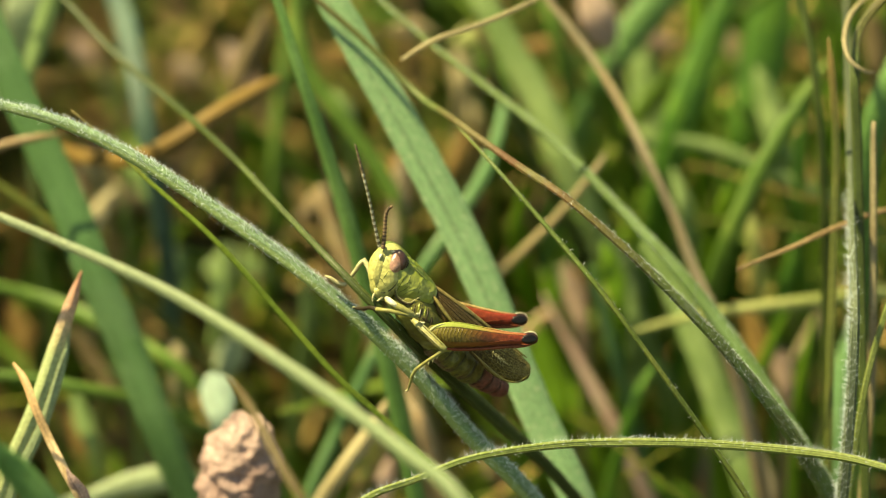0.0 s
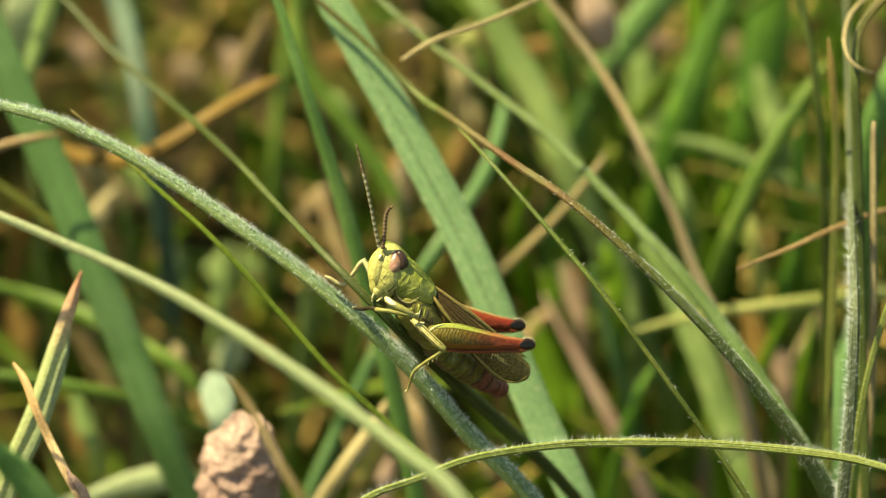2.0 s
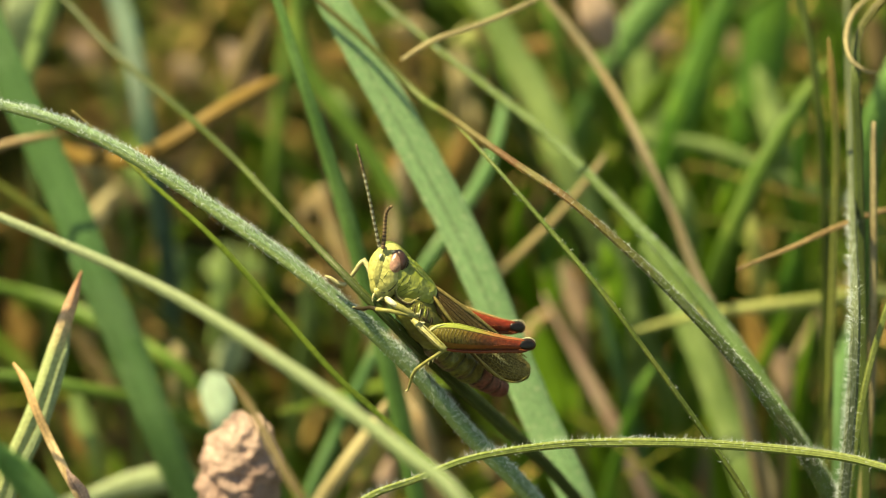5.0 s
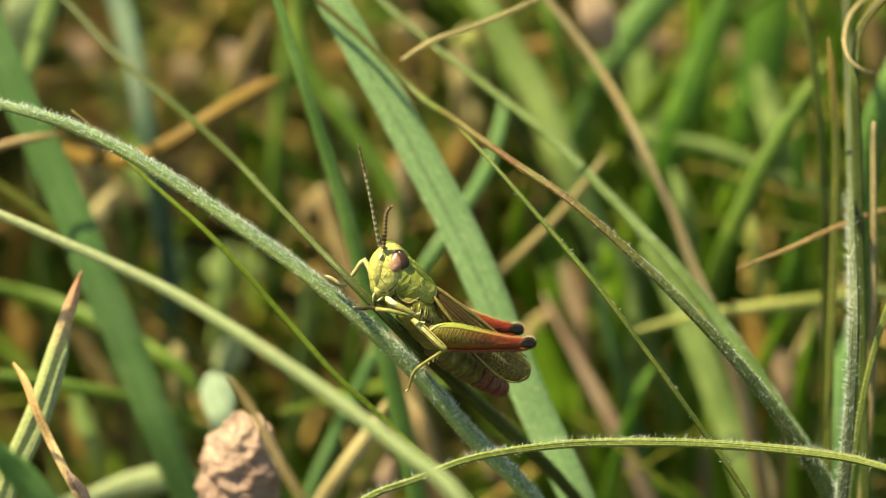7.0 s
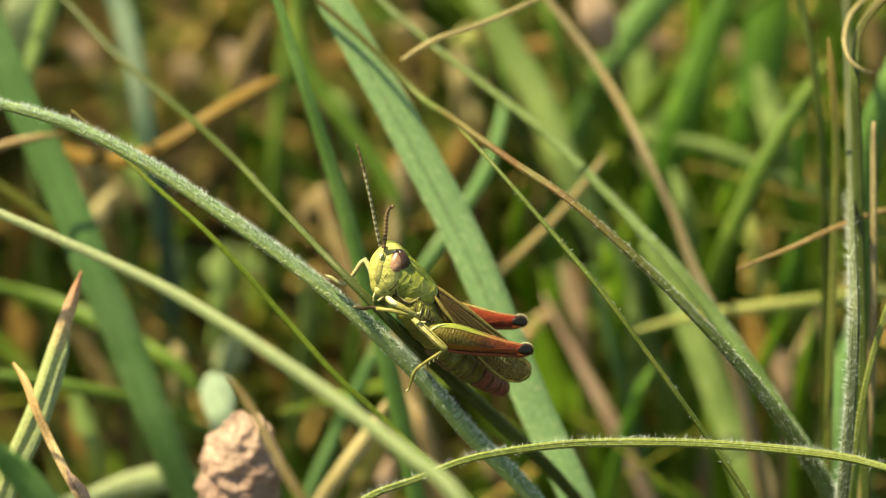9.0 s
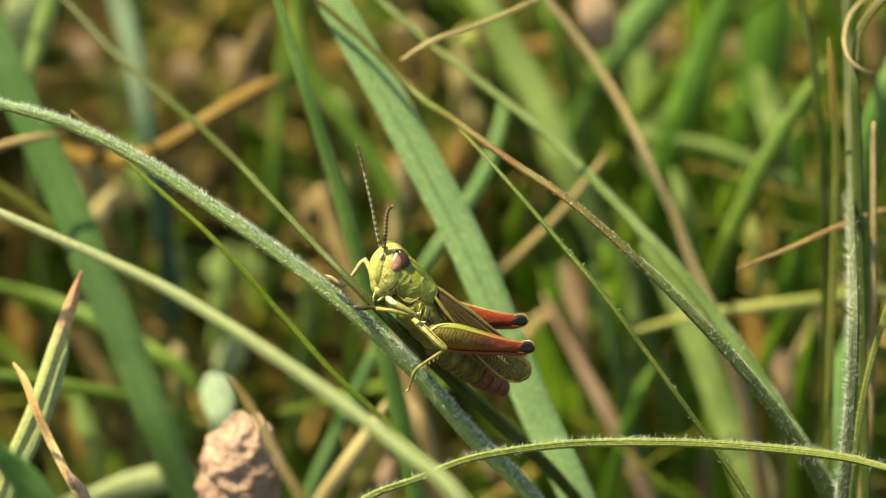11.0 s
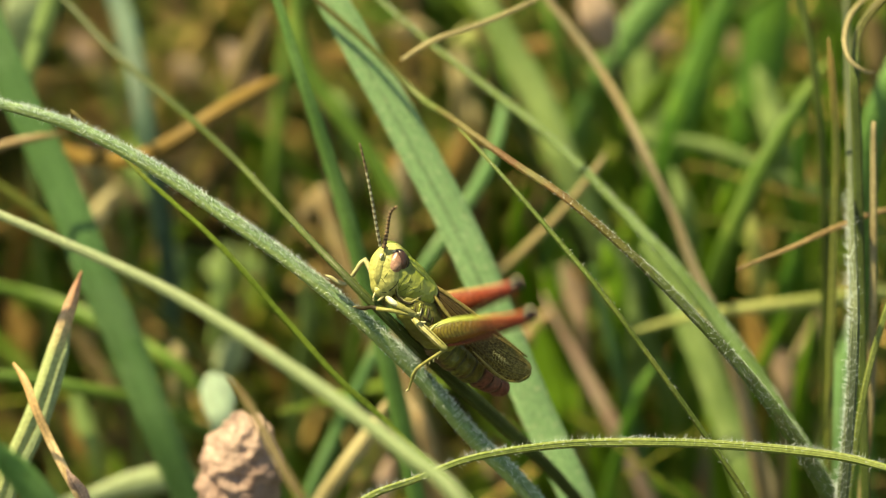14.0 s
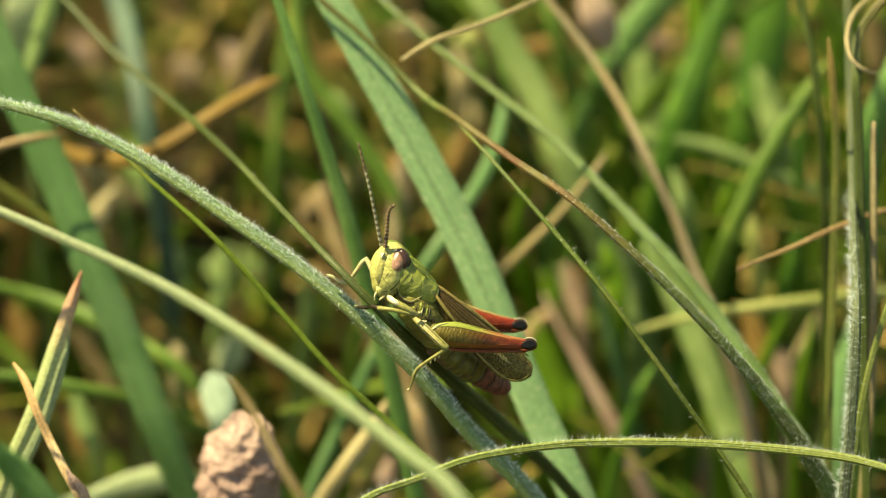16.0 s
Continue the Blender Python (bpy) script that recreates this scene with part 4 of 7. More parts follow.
grass('grass_plant', [(32.7, 26, -3), (32.8, 27, 25.3), (32.9, 28.9, 50.6), (32.9, 29.8, 60.6), (33.4, 30.9, 65.7), (34.1, 32.5, 69.7)],
    (0.85, 1.06, 1.06, 1.05, 0.94, 0.31), BLADE_LIME, label='slender green grass blade standing deep among the stems', cat='grass')
grass('grass_plant', [(30.1, 80.1, -3), (29.7, 78.7, 13.7), (28.9, 76.1, 27.3), (27.4, 71.1, 48.1), (26.5, 69.2, 59.3), (25.7, 70.1, 67.6), (25.8, 72, 73.8), (25.3, 75.9, 79.4)],
    (1.38, 1.72, 1.72, 1.76, 1.96, 2.05, 2.04, 1.7), BLADE_LIME, label='slender green grass blade standing deep among the stems', cat='grass')
grass('grass_plant', [(25.6, 67.4, -3), (25.6, 64.9, 19.7), (25.7, 60.2, 39.5), (25.7, 55.8, 54.1), (26.5, 54.4, 62.6), (27.8, 54.5, 68), (29.9, 55.5, 71.2)],
    (1.21, 1.51, 1.51, 1.58, 1.66, 1.43, 0.44), BLADE_LIME, label='slender green grass blade standing deep among the stems', cat='grass')
grass('grass_plant', [(39.8, 58.2, -3), (38.8, 56.7, 22.2), (36.8, 53.8, 44.3), (35.2, 51.6, 58.6), (34.3, 51.4, 68.8), (34.2, 52.3, 75.3), (34.5, 53.9, 79.4)],
    (0.91, 1.14, 1.14, 1.22, 1.2, 1.08, 0.43), BLADE_BRIGHT, label='slender green grass blade standing deep among the stems', cat='grass')
grass('grass_plant', [(23.7, 81.8, -3), (22.6, 79.9, 17.4), (20.4, 76.4, 34.7), (17.6, 71.8, 52.6), (15.2, 69.8, 63.7), (12.8, 70.1, 71.1), (11.3, 71.3, 76.3), (9.3, 74.2, 80.4)],
    (1.17, 1.46, 1.46, 1.52, 1.6, 1.7, 1.58, 1.24), BLADE_MID, label='slender green grass blade standing deep among the stems', cat='grass')
grass('grass_plant', [(2.4, 41.8, -3), (1.3, 41.1, 20.9), (-0.8, 39.8, 41.8), (-2.3, 38.9, 54.4), (-3.3, 39.5, 60.6), (-4.2, 40.4, 65.3), (-5, 41.7, 68.9)],
    (1.06, 1.33, 1.33, 1.41, 1.39, 1.17, 0.43), BLADE_DARK, label='slender green grass blade standing deep among the stems', cat='grass')
grass('grass_plant', [(-13.3, 61.8, -3), (-12.8, 60.1, 13.9), (-11.7, 56.9, 27.9), (-10.5, 53.4, 40.3), (-9.2, 51.9, 48.6), (-8, 51.6, 55.1), (-7.1, 52.2, 59.5)],
    (1.13, 1.41, 1.41, 1.49, 1.58, 1.34, 0.55), BLADE_MID, label='slender green grass blade standing deep among the stems', cat='grass')
grass('grass_plant', [(-18.9, 58.5, -3), (-18.1, 56.9, 15.2), (-16.5, 53.8, 30.4), (-14.6, 50, 45.8), (-13.5, 48.4, 54), (-13.1, 47.7, 60), (-13.6, 48.2, 64.3)],
    (1.21, 1.51, 1.51, 1.58, 1.66, 1.42, 0.44), BLADE_SOFT, label='slender green grass blade standing deep among the stems', cat='grass')
grass('grass_plant', [(-30.3, 57, -3), (-30.5, 55.9, 15.2), (-31.1, 53.8, 30.4), (-31.4, 52.4, 38.9), (-32.2, 52.2, 45.5), (-32.6, 53.2, 50.4), (-31.9, 53.5, 54.4)],
    (1.21, 1.51, 1.51, 1.72, 1.7, 1.46, 0.56), BLADE_SOFT, label='slender green grass blade standing deep among the stems', cat='grass')
grass('grass_plant', [(-25.2, 48.1, -3), (-25.3, 47, 19.2), (-25.6, 44.8, 38.5), (-25.7, 43.6, 47.2), (-25.7, 44.2, 51.6), (-25.1, 44.5, 55.5)],
    (1.17, 1.46, 1.46, 1.55, 1.32, 0.55), BLADE_SOFT, label='slender green grass blade standing deep among the stems', cat='grass')
grass('straw', [(-10.1, 77.7, -3), (-10.2, 75.1, 18.2), (-10.4, 70.2, 36.3), (-10.6, 64.6, 52.7), (-10.9, 61.9, 62.9), (-11.6, 61.5, 69.3), (-12.4, 62.4, 74)],
    (0.77, 0.96, 0.96, 1.04, 1.13, 1, 0.44), STRAW, label='thin tan dry blade standing deep in the grass', cat='straw')
grass('grass_plant', [(3.9, 78.1, -3), (2.1, 74.5, 25), (-1.4, 67.5, 50), (-3.9, 62.6, 63.8), (-5.2, 60.8, 71.7), (-6.1, 60.2, 77.9), (-6.7, 61, 82.6)],
    (0.65, 0.81, 0.81, 0.9, 1, 0.88, 0.44), STEM_OLIVE, label='slender green grass blade standing deep among the stems', cat='grass')
grass('straw', [(15.2, 62.3, -3), (13.4, 60.5, 24.5), (10, 57.1, 49), (9.1, 56.1, 54.6), (7.9, 56.4, 58.5), (6.8, 58, 60.8)],
    (0.91, 1.14, 1.14, 2.48, 2.46, 0.9), OCHRE, label='thin tan dry blade standing deep in the grass', cat='straw')
grass('straw', [(0.6, 74.9, -3), (3.8, 72.4, 19.9), (9.8, 67.7, 39.7), (11.8, 66.1, 44.5), (13.4, 66.2, 48.1), (14.9, 67.8, 50.4)],
    (0.94, 1.18, 1.18, 2.57, 2.56, 1.16), OCHRE, label='thin tan dry blade standing deep in the grass', cat='straw')
grass('grass_plant', [(15.9, 61.1, -3), (15.2, 58, 24.3), (13.9, 51.9, 48.6), (13.3, 49.7, 55.8), (12.4, 49.9, 59.7), (11.1, 51.5, 62)],
    (0.9, 1.13, 1.13, 1.55, 1.43, 0.55), BLADE_SOFT, label='slender green grass blade standing deep among the stems', cat='grass')
grass('grass_plant', [(12.8, 61.2, -3), (13.6, 58.7, 23.9), (15.1, 53.8, 47.9), (15.6, 51.9, 55.6), (16.7, 52.5, 59.9), (17.5, 54.4, 62.6)],
    (0.9, 1.13, 1.13, 1.45, 1.33, 0.55), BLADE_YELLOW, label='slender green grass blade standing deep among the stems', cat='grass')
grass('grass_plant', [(28.9, 54, -3), (27.4, 53.2, 29.3), (24.7, 51.6, 58.6), (24, 51.1, 64.9), (23.2, 51.7, 69.2), (22.1, 53.6, 71.9)],
    (0.89, 1.11, 1.11, 1.64, 1.63, 0.54), BLADE_SOFT, label='slender green grass blade standing deep among the stems', cat='grass')
grass('grass_plant', [(33.6, 51.1, -3), (32.7, 49.6, 27.6), (30.9, 46.8, 55.2), (30.2, 45.7, 64.1), (29.6, 46.5, 68.8), (28.8, 48.7, 71.9)],
    (0.88, 1.1, 1.1, 1.52, 1.4, 0.54), BLADE_YELLOW, label='slender green grass blade standing deep among the stems', cat='grass')
grass('grass_plant', [(30.5, 39.2, -3), (29.4, 38.3, 21.9), (27.1, 36.4, 43.9), (26.4, 35.7, 49.9), (25.7, 36.3, 54.3), (25.1, 38.2, 56.9)],
    (0.87, 1.09, 1.09, 1.41, 1.29, 0.54), BLADE_LIME, label='slender green grass blade standing deep among the stems', cat='grass')
grass('straw', [(-32.5, 73.3, -3), (-32.9, 69.9, 29.2), (-33.8, 63.6, 58.3), (-34, 62.2, 63.4), (-34.7, 61.9, 66.3), (-35.8, 62.8, 67.7)],
    (0.91, 1.14, 1.14, 2.25, 2.46, 0.9), STRAW_PALE, label='thin tan dry blade standing deep in the grass', cat='straw')
grass('grass_plant', [(-10.8, 79.7, -3), (-10.3, 74.4, 31.4), (-9.3, 64.2, 62.7), (-9, 61.5, 69.3), (-9.5, 61.7, 73.1), (-10.7, 63, 74.9)],
    (0.82, 1.02, 1.02, 1.89, 1.88, 0.78), BLADE_SOFT, label='slender green grass blade standing deep among the stems', cat='grass')
grass('grass_plant', [(-68.6, 86.7, -3), (-61.5, 80.8, 33.4), (-48, 69.5, 66.7), (-43.1, 65.3, 74.7), (-41, 63.8, 79.6), (-40.5, 64, 83.3), (-40.7, 66.5, 86.9)],
    (1.37, 1.71, 1.71, 2.78, 3.85, 4.38, 2.19), BLADE_PALE, label='slender green grass blade standing deep among the stems', cat='grass')
grass('dead_leaf', [(30.5, 65.2, -3), (25.6, 64.6, 39.4), (16.3, 63.4, 78.9), (15.8, 63.3, 80.5), (15, 63.7, 82.9), (13.7, 65.3, 85.1)],
    (0.22, 0.28, 0.28, 3.07, 3.61, 2.19), PINK_PALE, label='broad pinkish dead leaf among the blades', cat='dead leaf')
grass('dead_leaf', [(-16.5, 95.8, -3), (-24.2, 100.2, 24.7), (-38.9, 108.6, 49.4), (-40.3, 109.4, 50.6), (-41.5, 110.5, 52.1)],
    (0.26, 0.32, 0.32, 2.79, 0.89), PINK_PALE, label='pale pinkish dead leaf scrap in the litter', cat='dead leaf')
grass('dead_leaf', [(1.3, 100.5, -3), (-8.4, 102.9, 24), (-26.8, 107.6, 48), (-28.5, 108.1, 48.6), (-30.1, 108.9, 49.8)],
    (0.26, 0.32, 0.32, 2.92, 0.89), PINK_PALE, label='pale pinkish dead leaf scrap in the litter', cat='dead leaf')
grass('dead_leaf', [(-4.5, 81.6, -3), (-10.1, 87.3, 26), (-20.7, 98.3, 52.1), (-22.2, 99.9, 54.3), (-23.8, 101.3, 56.4)],
    (0.25, 0.31, 0.31, 3.22, 1.24), PINK_PALE, label='pale pinkish dead leaf scrap in the litter', cat='dead leaf')
grass('dead_leaf', [(55.4, 89.3, -3), (41.2, 88.7, 32.4), (14, 87.7, 64.8), (10.5, 87.5, 64.6), (7.2, 87.3, 64.3)],
    (0.24, 0.3, 0.3, 2.14, 0.83), OCHRE, label='tan dead leaf scrap in the litter', cat='dead leaf')
grass('dead_leaf', [(49.1, 72.4, -3), (33.7, 74.2, 35.7), (4.4, 77.6, 71.3), (2.6, 77.8, 71.6), (0.9, 77.4, 71.1)],
    (0.23, 0.29, 0.29, 2.88, 0.81), BLADE_YELLOW, label='pale yellow-green leaf scrap', cat='dead leaf')
grass('dead_leaf', [(66.4, 80.2, -3), (51.9, 81.6, 33.5), (24.2, 84.3, 66.9), (22.4, 84.4, 67.2), (20.9, 84.9, 67.9)],
    (0.23, 0.29, 0.29, 2.59, 0.82), PINKSTRAW, label='tan dead leaf scrap in the litter', cat='dead leaf')
grass('dead_leaf', [(47, 63.2, -3), (41.5, 70.7, 32.2), (30.8, 84.9, 64.4), (29.9, 86.1, 66.1), (28.7, 87.3, 67.8)],
    (0.24, 0.3, 0.3, 2.36, 0.83), STRAW, label='tan dead leaf scrap in the litter', cat='dead leaf')
grass('dead_leaf', [(-41.6, 47.5, -3), (-32.5, 52.7, 29.4), (-15, 62.8, 58.9), (-12.7, 64.1, 60.7), (-9.3, 65.4, 62.6), (-8.2, 67, 64.9)],
    (0.22, 0.28, 0.28, 2.27, 2.5, 0.79), STRAW_LIGHT, label='faded tan dead leaf low in the grass', cat='dead leaf')
grass('dead_leaf', [(32.7, 88.2, -3), (18.5, 87.2, 51.9), (-8.5, 85.3, 64.9), (-10.9, 85.1, 64.7), (-13.2, 85.6, 65.4)],
    (0.24, 0.3, 0.3, 2.96, 0.95), OCHRE, label='ochre dead leaf scrap in the litter', cat='dead leaf')
grass('dead_leaf', [(43.9, 71.7, -3), (28.6, 73.9, 36), (-0.8, 78.1, 72.1), (-3.1, 78.4, 72.5), (-5.4, 78.3, 72.3)],
    (0.23, 0.29, 0.29, 2.65, 0.92), STRAW, label='tan dead leaf scrap in the litter', cat='dead leaf')
grass('dead_leaf', [(-12, 53.5, -3), (-3.4, 59.7, 31.3), (13, 71.5, 62.6), (14.2, 72.3, 63.8), (15.3, 73.5, 65.5)],
    (0.23, 0.29, 0.29, 2.65, 0.81), PINKSTRAW, label='pinkish dead leaf scrap in the litter', cat='dead leaf')
grass('dead_leaf', [(41.7, 38.2, -3), (38.4, 43.8, 23.6), (32.1, 54.6, 47.3), (31, 56.6, 50.1), (29.3, 58.2, 52.4)],
    (0.22, 0.28, 0.28, 1.7, 0.68), OCHRE, label='brown dead leaf in the litter', cat='dead leaf')
grass('dead_leaf', [(37.1, 41.7, -3), (36.3, 46.9, 21), (34.9, 57, 41.9), (34.6, 59, 44.7), (33.2, 60.3, 46.6)],
    (0.23, 0.29, 0.29, 1.73, 0.69), PINK_PALE, label='pale dead leaf in the litter', cat='dead leaf')
grass('dead_leaf', [(55.1, 67.1, -3), (49, 60.1, 49.7), (37.3, 46.7, 62.1), (35.7, 44.8, 59.4), (33.5, 42.9, 56.7)],
    (0.22, 0.27, 0.27, 1.41, 0.54), STRAW, label='faded tan dead leaf in the grass', cat='dead leaf')
grass('dead_leaf', [(35.6, 66, -3), (28.2, 68.4, 19.3), (14.1, 73, 38.7), (12, 73.7, 39.7), (10.2, 74.2, 40.4)],
    (0.24, 0.3, 0.3, 2.04, 0.84), OCHRE, label='orange-brown dead leaf scrap in the litter', cat='dead leaf')
grass('dead_leaf', [(36.3, 63.4, -3), (30.1, 67, 19.8), (18.3, 73.7, 39.7), (16.5, 74.8, 41.1), (14.7, 75.8, 42.6)],
    (0.24, 0.3, 0.3, 2.16, 0.84), PINKSTRAW, label='brown dead leaf scrap in the litter', cat='dead leaf')
grass('dead_leaf', [(39.3, 54, -3), (35, 57.9, 18.2), (27, 65.3, 36.3), (25.5, 66.6, 38.3), (24, 67.7, 39.7)],
    (0.24, 0.3, 0.3, 2.01, 0.83), OCHRE, label='orange-brown dead leaf scrap in the litter', cat='dead leaf')
grass('dead_leaf', [(43.1, 48.4, -3), (41.2, 53.8, 21.6), (37.7, 64, 43.2), (37.1, 65.6, 45.6), (35.9, 67, 47.5)],
    (0.23, 0.29, 0.29, 2.33, 0.82), STRAW_LIGHT, label='tan dead leaf scrap in the litter', cat='dead leaf')
grass('dead_leaf', [(16.4, 40.2, -3), (13, 44.1, 16.9), (6.7, 51.4, 33.9), (5.5, 52.7, 35.8), (3.8, 54, 37.7)],
    (0.23, 0.29, 0.29, 2.3, 0.81), PINKSTRAW, label='brown dead leaf scrap in the litter', cat='dead leaf')
grass('dead_leaf', [(31.4, 45.6, -3), (29.3, 49.7, 17), (25.1, 57.6, 34.1), (24.3, 59.3, 36.5), (23.1, 61, 38.9)],
    (0.23, 0.29, 0.29, 2.1, 0.82), BLADE_LIME, label='bright green leaf scrap', cat='dead leaf')
grass('dead_leaf', [(30.8, 40, -3), (27.2, 46.2, 26.2), (20.2, 58.2, 52.4), (19.1, 60.2, 55.2), (17.4, 61.8, 57.5)],
    (0.22, 0.28, 0.28, 2.5, 0.79), BLADE_SOFT, label='pale green leaf scrap', cat='dead leaf')
grass('dead_leaf', [(-5.3, 48.4, -3), (-9.2, 52.8, 19.7), (-16.6, 61.3, 39.3), (-17.7, 62.6, 41.3), (-18.9, 64.3, 43.6)],
    (0.23, 0.29, 0.29, 2.33, 0.93), OCHRE, label='ochre dead leaf scrap in the litter', cat='dead leaf')
grass('dead_leaf', [(-36.6, 42.9, -3), (-38.6, 48.4, 22.4), (-42.2, 59, 44.7), (-42.8, 60.6, 47.1), (-44, 62.3, 49.4)],
    (0.23, 0.29, 0.29, 2.88, 0.92), OCHRE, label='ochre dead leaf scrap in the litter', cat='dead leaf')
grass('dead_leaf', [(-28.1, 30, -3), (-30.7, 35.1, 21), (-35.5, 44.8, 42), (-36.6, 47.1, 45.2), (-38.9, 49, 48)],
    (0.22, 0.28, 0.28, 2.46, 0.9), OCHRE, label='ochre dead leaf scrap in the litter', cat='dead leaf')
grass('dead_leaf', [(-8.4, 33.5, -3), (-12.5, 39.4, 25.1), (-20.4, 50.6, 50.3), (-21.5, 52.2, 52.6), (-22.6, 53.5, 54.4)],
    (0.22, 0.28, 0.28, 3.92, 1.34), BLADE_SOFT, label='pale green leaf scrap', cat='dead leaf')
grass('dead_leaf', [(14, 57.9, -3), (3.1, 60, 25.9), (-17.5, 63.9, 51.8), (-21, 64.6, 52.7), (-24.4, 64.2, 52.3)],
    (0.23, 0.29, 0.29, 4.03, 1.38), BLADE_SOFT, label='pale green leaf scrap', cat='dead leaf')

grass('grass_plant', [(12.9, 46.9, -3), (12.3, 44.8, 28.5), (11.9, 43.4, 49.5), (10.7, 45.3, 52.2), (9.8, 46.9, 54.5), (8.9, 48.9, 57.4)],
    (0.3, 0.4, 1.76, 3.2, 3.2, 1.28), BLADE_LIME, label='bright lime-green grass blade standing deep in the meadow', cat='grass')
grass('dead_leaf', [(1.6, 82.4, -3), (1.7, 80.1, 37.7), (1.8, 78.6, 64.9), (2, 80.1, 67.1), (1.6, 81.8, 69.5)],
    (0.3, 0.4, 1.47, 2.68, 1.07), STRAW_PALE, label='bleached pale dead leaf deep in the litter', cat='dead leaf')
grass('dead_leaf', [(3.7, 94.5, -3), (3.6, 91.9, 31), (3.6, 90.2, 53.6), (3.5, 91.1, 54.8), (3.3, 92, 56.1)],
    (0.3, 0.4, 1.4, 2.55, 1.02), STRAW_PALE, label='bleached pale dead leaf deep in the litter', cat='dead leaf')
grass('dead_leaf', [(-29.7, 46, -3), (-30.8, 44, 30.1), (-31.5, 42.7, 52.1), (-33.8, 44.8, 55), (-36, 46.8, 57.9)],
    (0.3, 0.4, 1.03, 1.86, 0.75), STRAW_DARK, label='brown dead grass blade leaning in the litter', cat='dead leaf')
grass('dead_leaf', [(-17.6, 62, -3), (-16.9, 59.4, 19.9), (-16.5, 57.7, 35.1), (-15.1, 58.6, 36.3), (-13.7, 59.2, 37.3)],
    (0.3, 0.4, 1.15, 2.1, 0.84), OCHRE, label='orange-brown dead leaf scrap in the litter', cat='dead leaf')
grass('dead_leaf', [(-5.9, 35.4, -3), (-5.8, 33.1, 27.7), (-5.7, 31.5, 48.2), (-5.4, 32.9, 50.2), (-4.9, 34.2, 52)],
    (0.3, 0.4, 1.06, 1.93, 0.77), PINK_PALE, label='pinkish dead leaf standing low in the grass', cat='dead leaf')
grass('grass_plant', [(27.5, 40.7, -3), (26.2, 38.2, 24.8), (25.3, 36.6, 43.3), (22.5, 37.7, 44.8), (20, 38.4, 45.9)],
    (0.3, 0.4, 1.03, 1.86, 0.75), BLADE_LIME, label='yellow-lime grass blade bent low in the meadow', cat='grass')
grass('dead_leaf', [(26.1, 51.7, -3), (26, 49.3, 21.8), (26, 47.7, 38.3), (25.9, 49, 40.1), (25.6, 50.5, 42.2)],
    (0.3, 0.4, 1.25, 2.27, 0.91), PINKSTRAW, label='faded brown dead leaf in the litter', cat='dead leaf')
grass('dead_leaf', [(0.1, 74.4, -3), (0.5, 72, 34.9), (0.8, 70.4, 60.2), (1.7, 71.7, 62), (2.8, 72.9, 63.7)],
    (0.3, 0.4, 1.46, 2.65, 1.06), OCHRE, label='ochre dead leaf scrap in the litter', cat='dead leaf')
grass('dead_leaf', [(-5, 52.1, -3), (-4.8, 50, 38.2), (-4.7, 48.6, 65.7), (-4.3, 50.5, 68.4), (-3.9, 52.8, 71.7), (-3.4, 55, 74.8)],
    (0.3, 0.4, 1.02, 1.85, 1.85, 0.74), STRAW_LIGHT, label='cream-yellow dry leaf standing in the grass', cat='dead leaf')
grass('grass_plant', [(18.2, 55.5, -3), (17.7, 53.6, 32), (17.3, 52.3, 55.3), (16.2, 54.6, 58.5), (15.4, 56.5, 61.2)],
    (0.3, 0.4, 1.23, 2.23, 0.89), BLADE_LIME, label='bright lime-green grass blade deep in the meadow', cat='grass')
grass('grass_plant', [(22.5, 76.5, -3), (22.1, 74.4, 32.9), (21.9, 72.9, 56.8), (21.2, 74.6, 59.2), (20.7, 76.3, 61.6)],
    (0.3, 0.4, 1.28, 2.33, 0.93), BLADE_LIME, label='bright lime-green grass blade deep in the meadow', cat='grass')
grass('dead_leaf', [(4.7, 49.8, -3), (5.9, 47.8, 31.2), (6.7, 46.5, 54), (9.2, 48.6, 56.9), (11.1, 49.6, 58.3)],
    (0.3, 0.4, 1.03, 1.87, 0.75), STRAW_RED, label='rusty brown dead blade lying in the grass', cat='dead leaf')
grass('grass_plant', [(-27.9, 58.8, -3), (-27.6, 57.1, 28.7), (-27.4, 55.9, 49.9), (-26.8, 58.5, 53.6), (-26.4, 61.1, 57.3)],
    (0.3, 0.4, 1.06, 1.93, 0.77), BLADE_SOFT, label='pale green grass blade deep beside the litter', cat='grass')
grass('grass_plant', [(-3.6, 48.1, -3), (-3.9, 45.5, 43.5), (-4.2, 43.8, 74.5), (-5, 44.7, 75.8), (-7.2, 46.6, 78.5), (-9.7, 48.5, 81.3), (-12.3, 50.7, 84.3), (-13.6, 52.9, 87.6), (-14.1, 55.7, 91.5)],
    (0.3, 0.4, 0.82, 1.48, 1.48, 1.48, 1.48, 1.48, 0.59), BLADE_MID, label='dark green curved grass blade behind the others', cat='grass')
grass('grass_plant', [(17.3, 45.2, -3), (17, 43, 37.3), (16.8, 41.5, 64.2), (16.2, 43.1, 66.6), (15.3, 45, 69.2)],
    (0.3, 0.4, 1.3, 2.36, 0.94), BLADE_LIME, label='bright lime-green grass blade behind the stems', cat='grass')
grass('dead_leaf', [(31.2, 45.1, -3), (30.9, 42.9, 33.1), (30.7, 41.4, 57.2), (30.1, 43, 59.4), (29.3, 44.5, 61.6)],
    (0.3, 0.4, 1.37, 2.49, 1), OCHRE, label='brown dead leaf standing in the grass', cat='dead leaf')
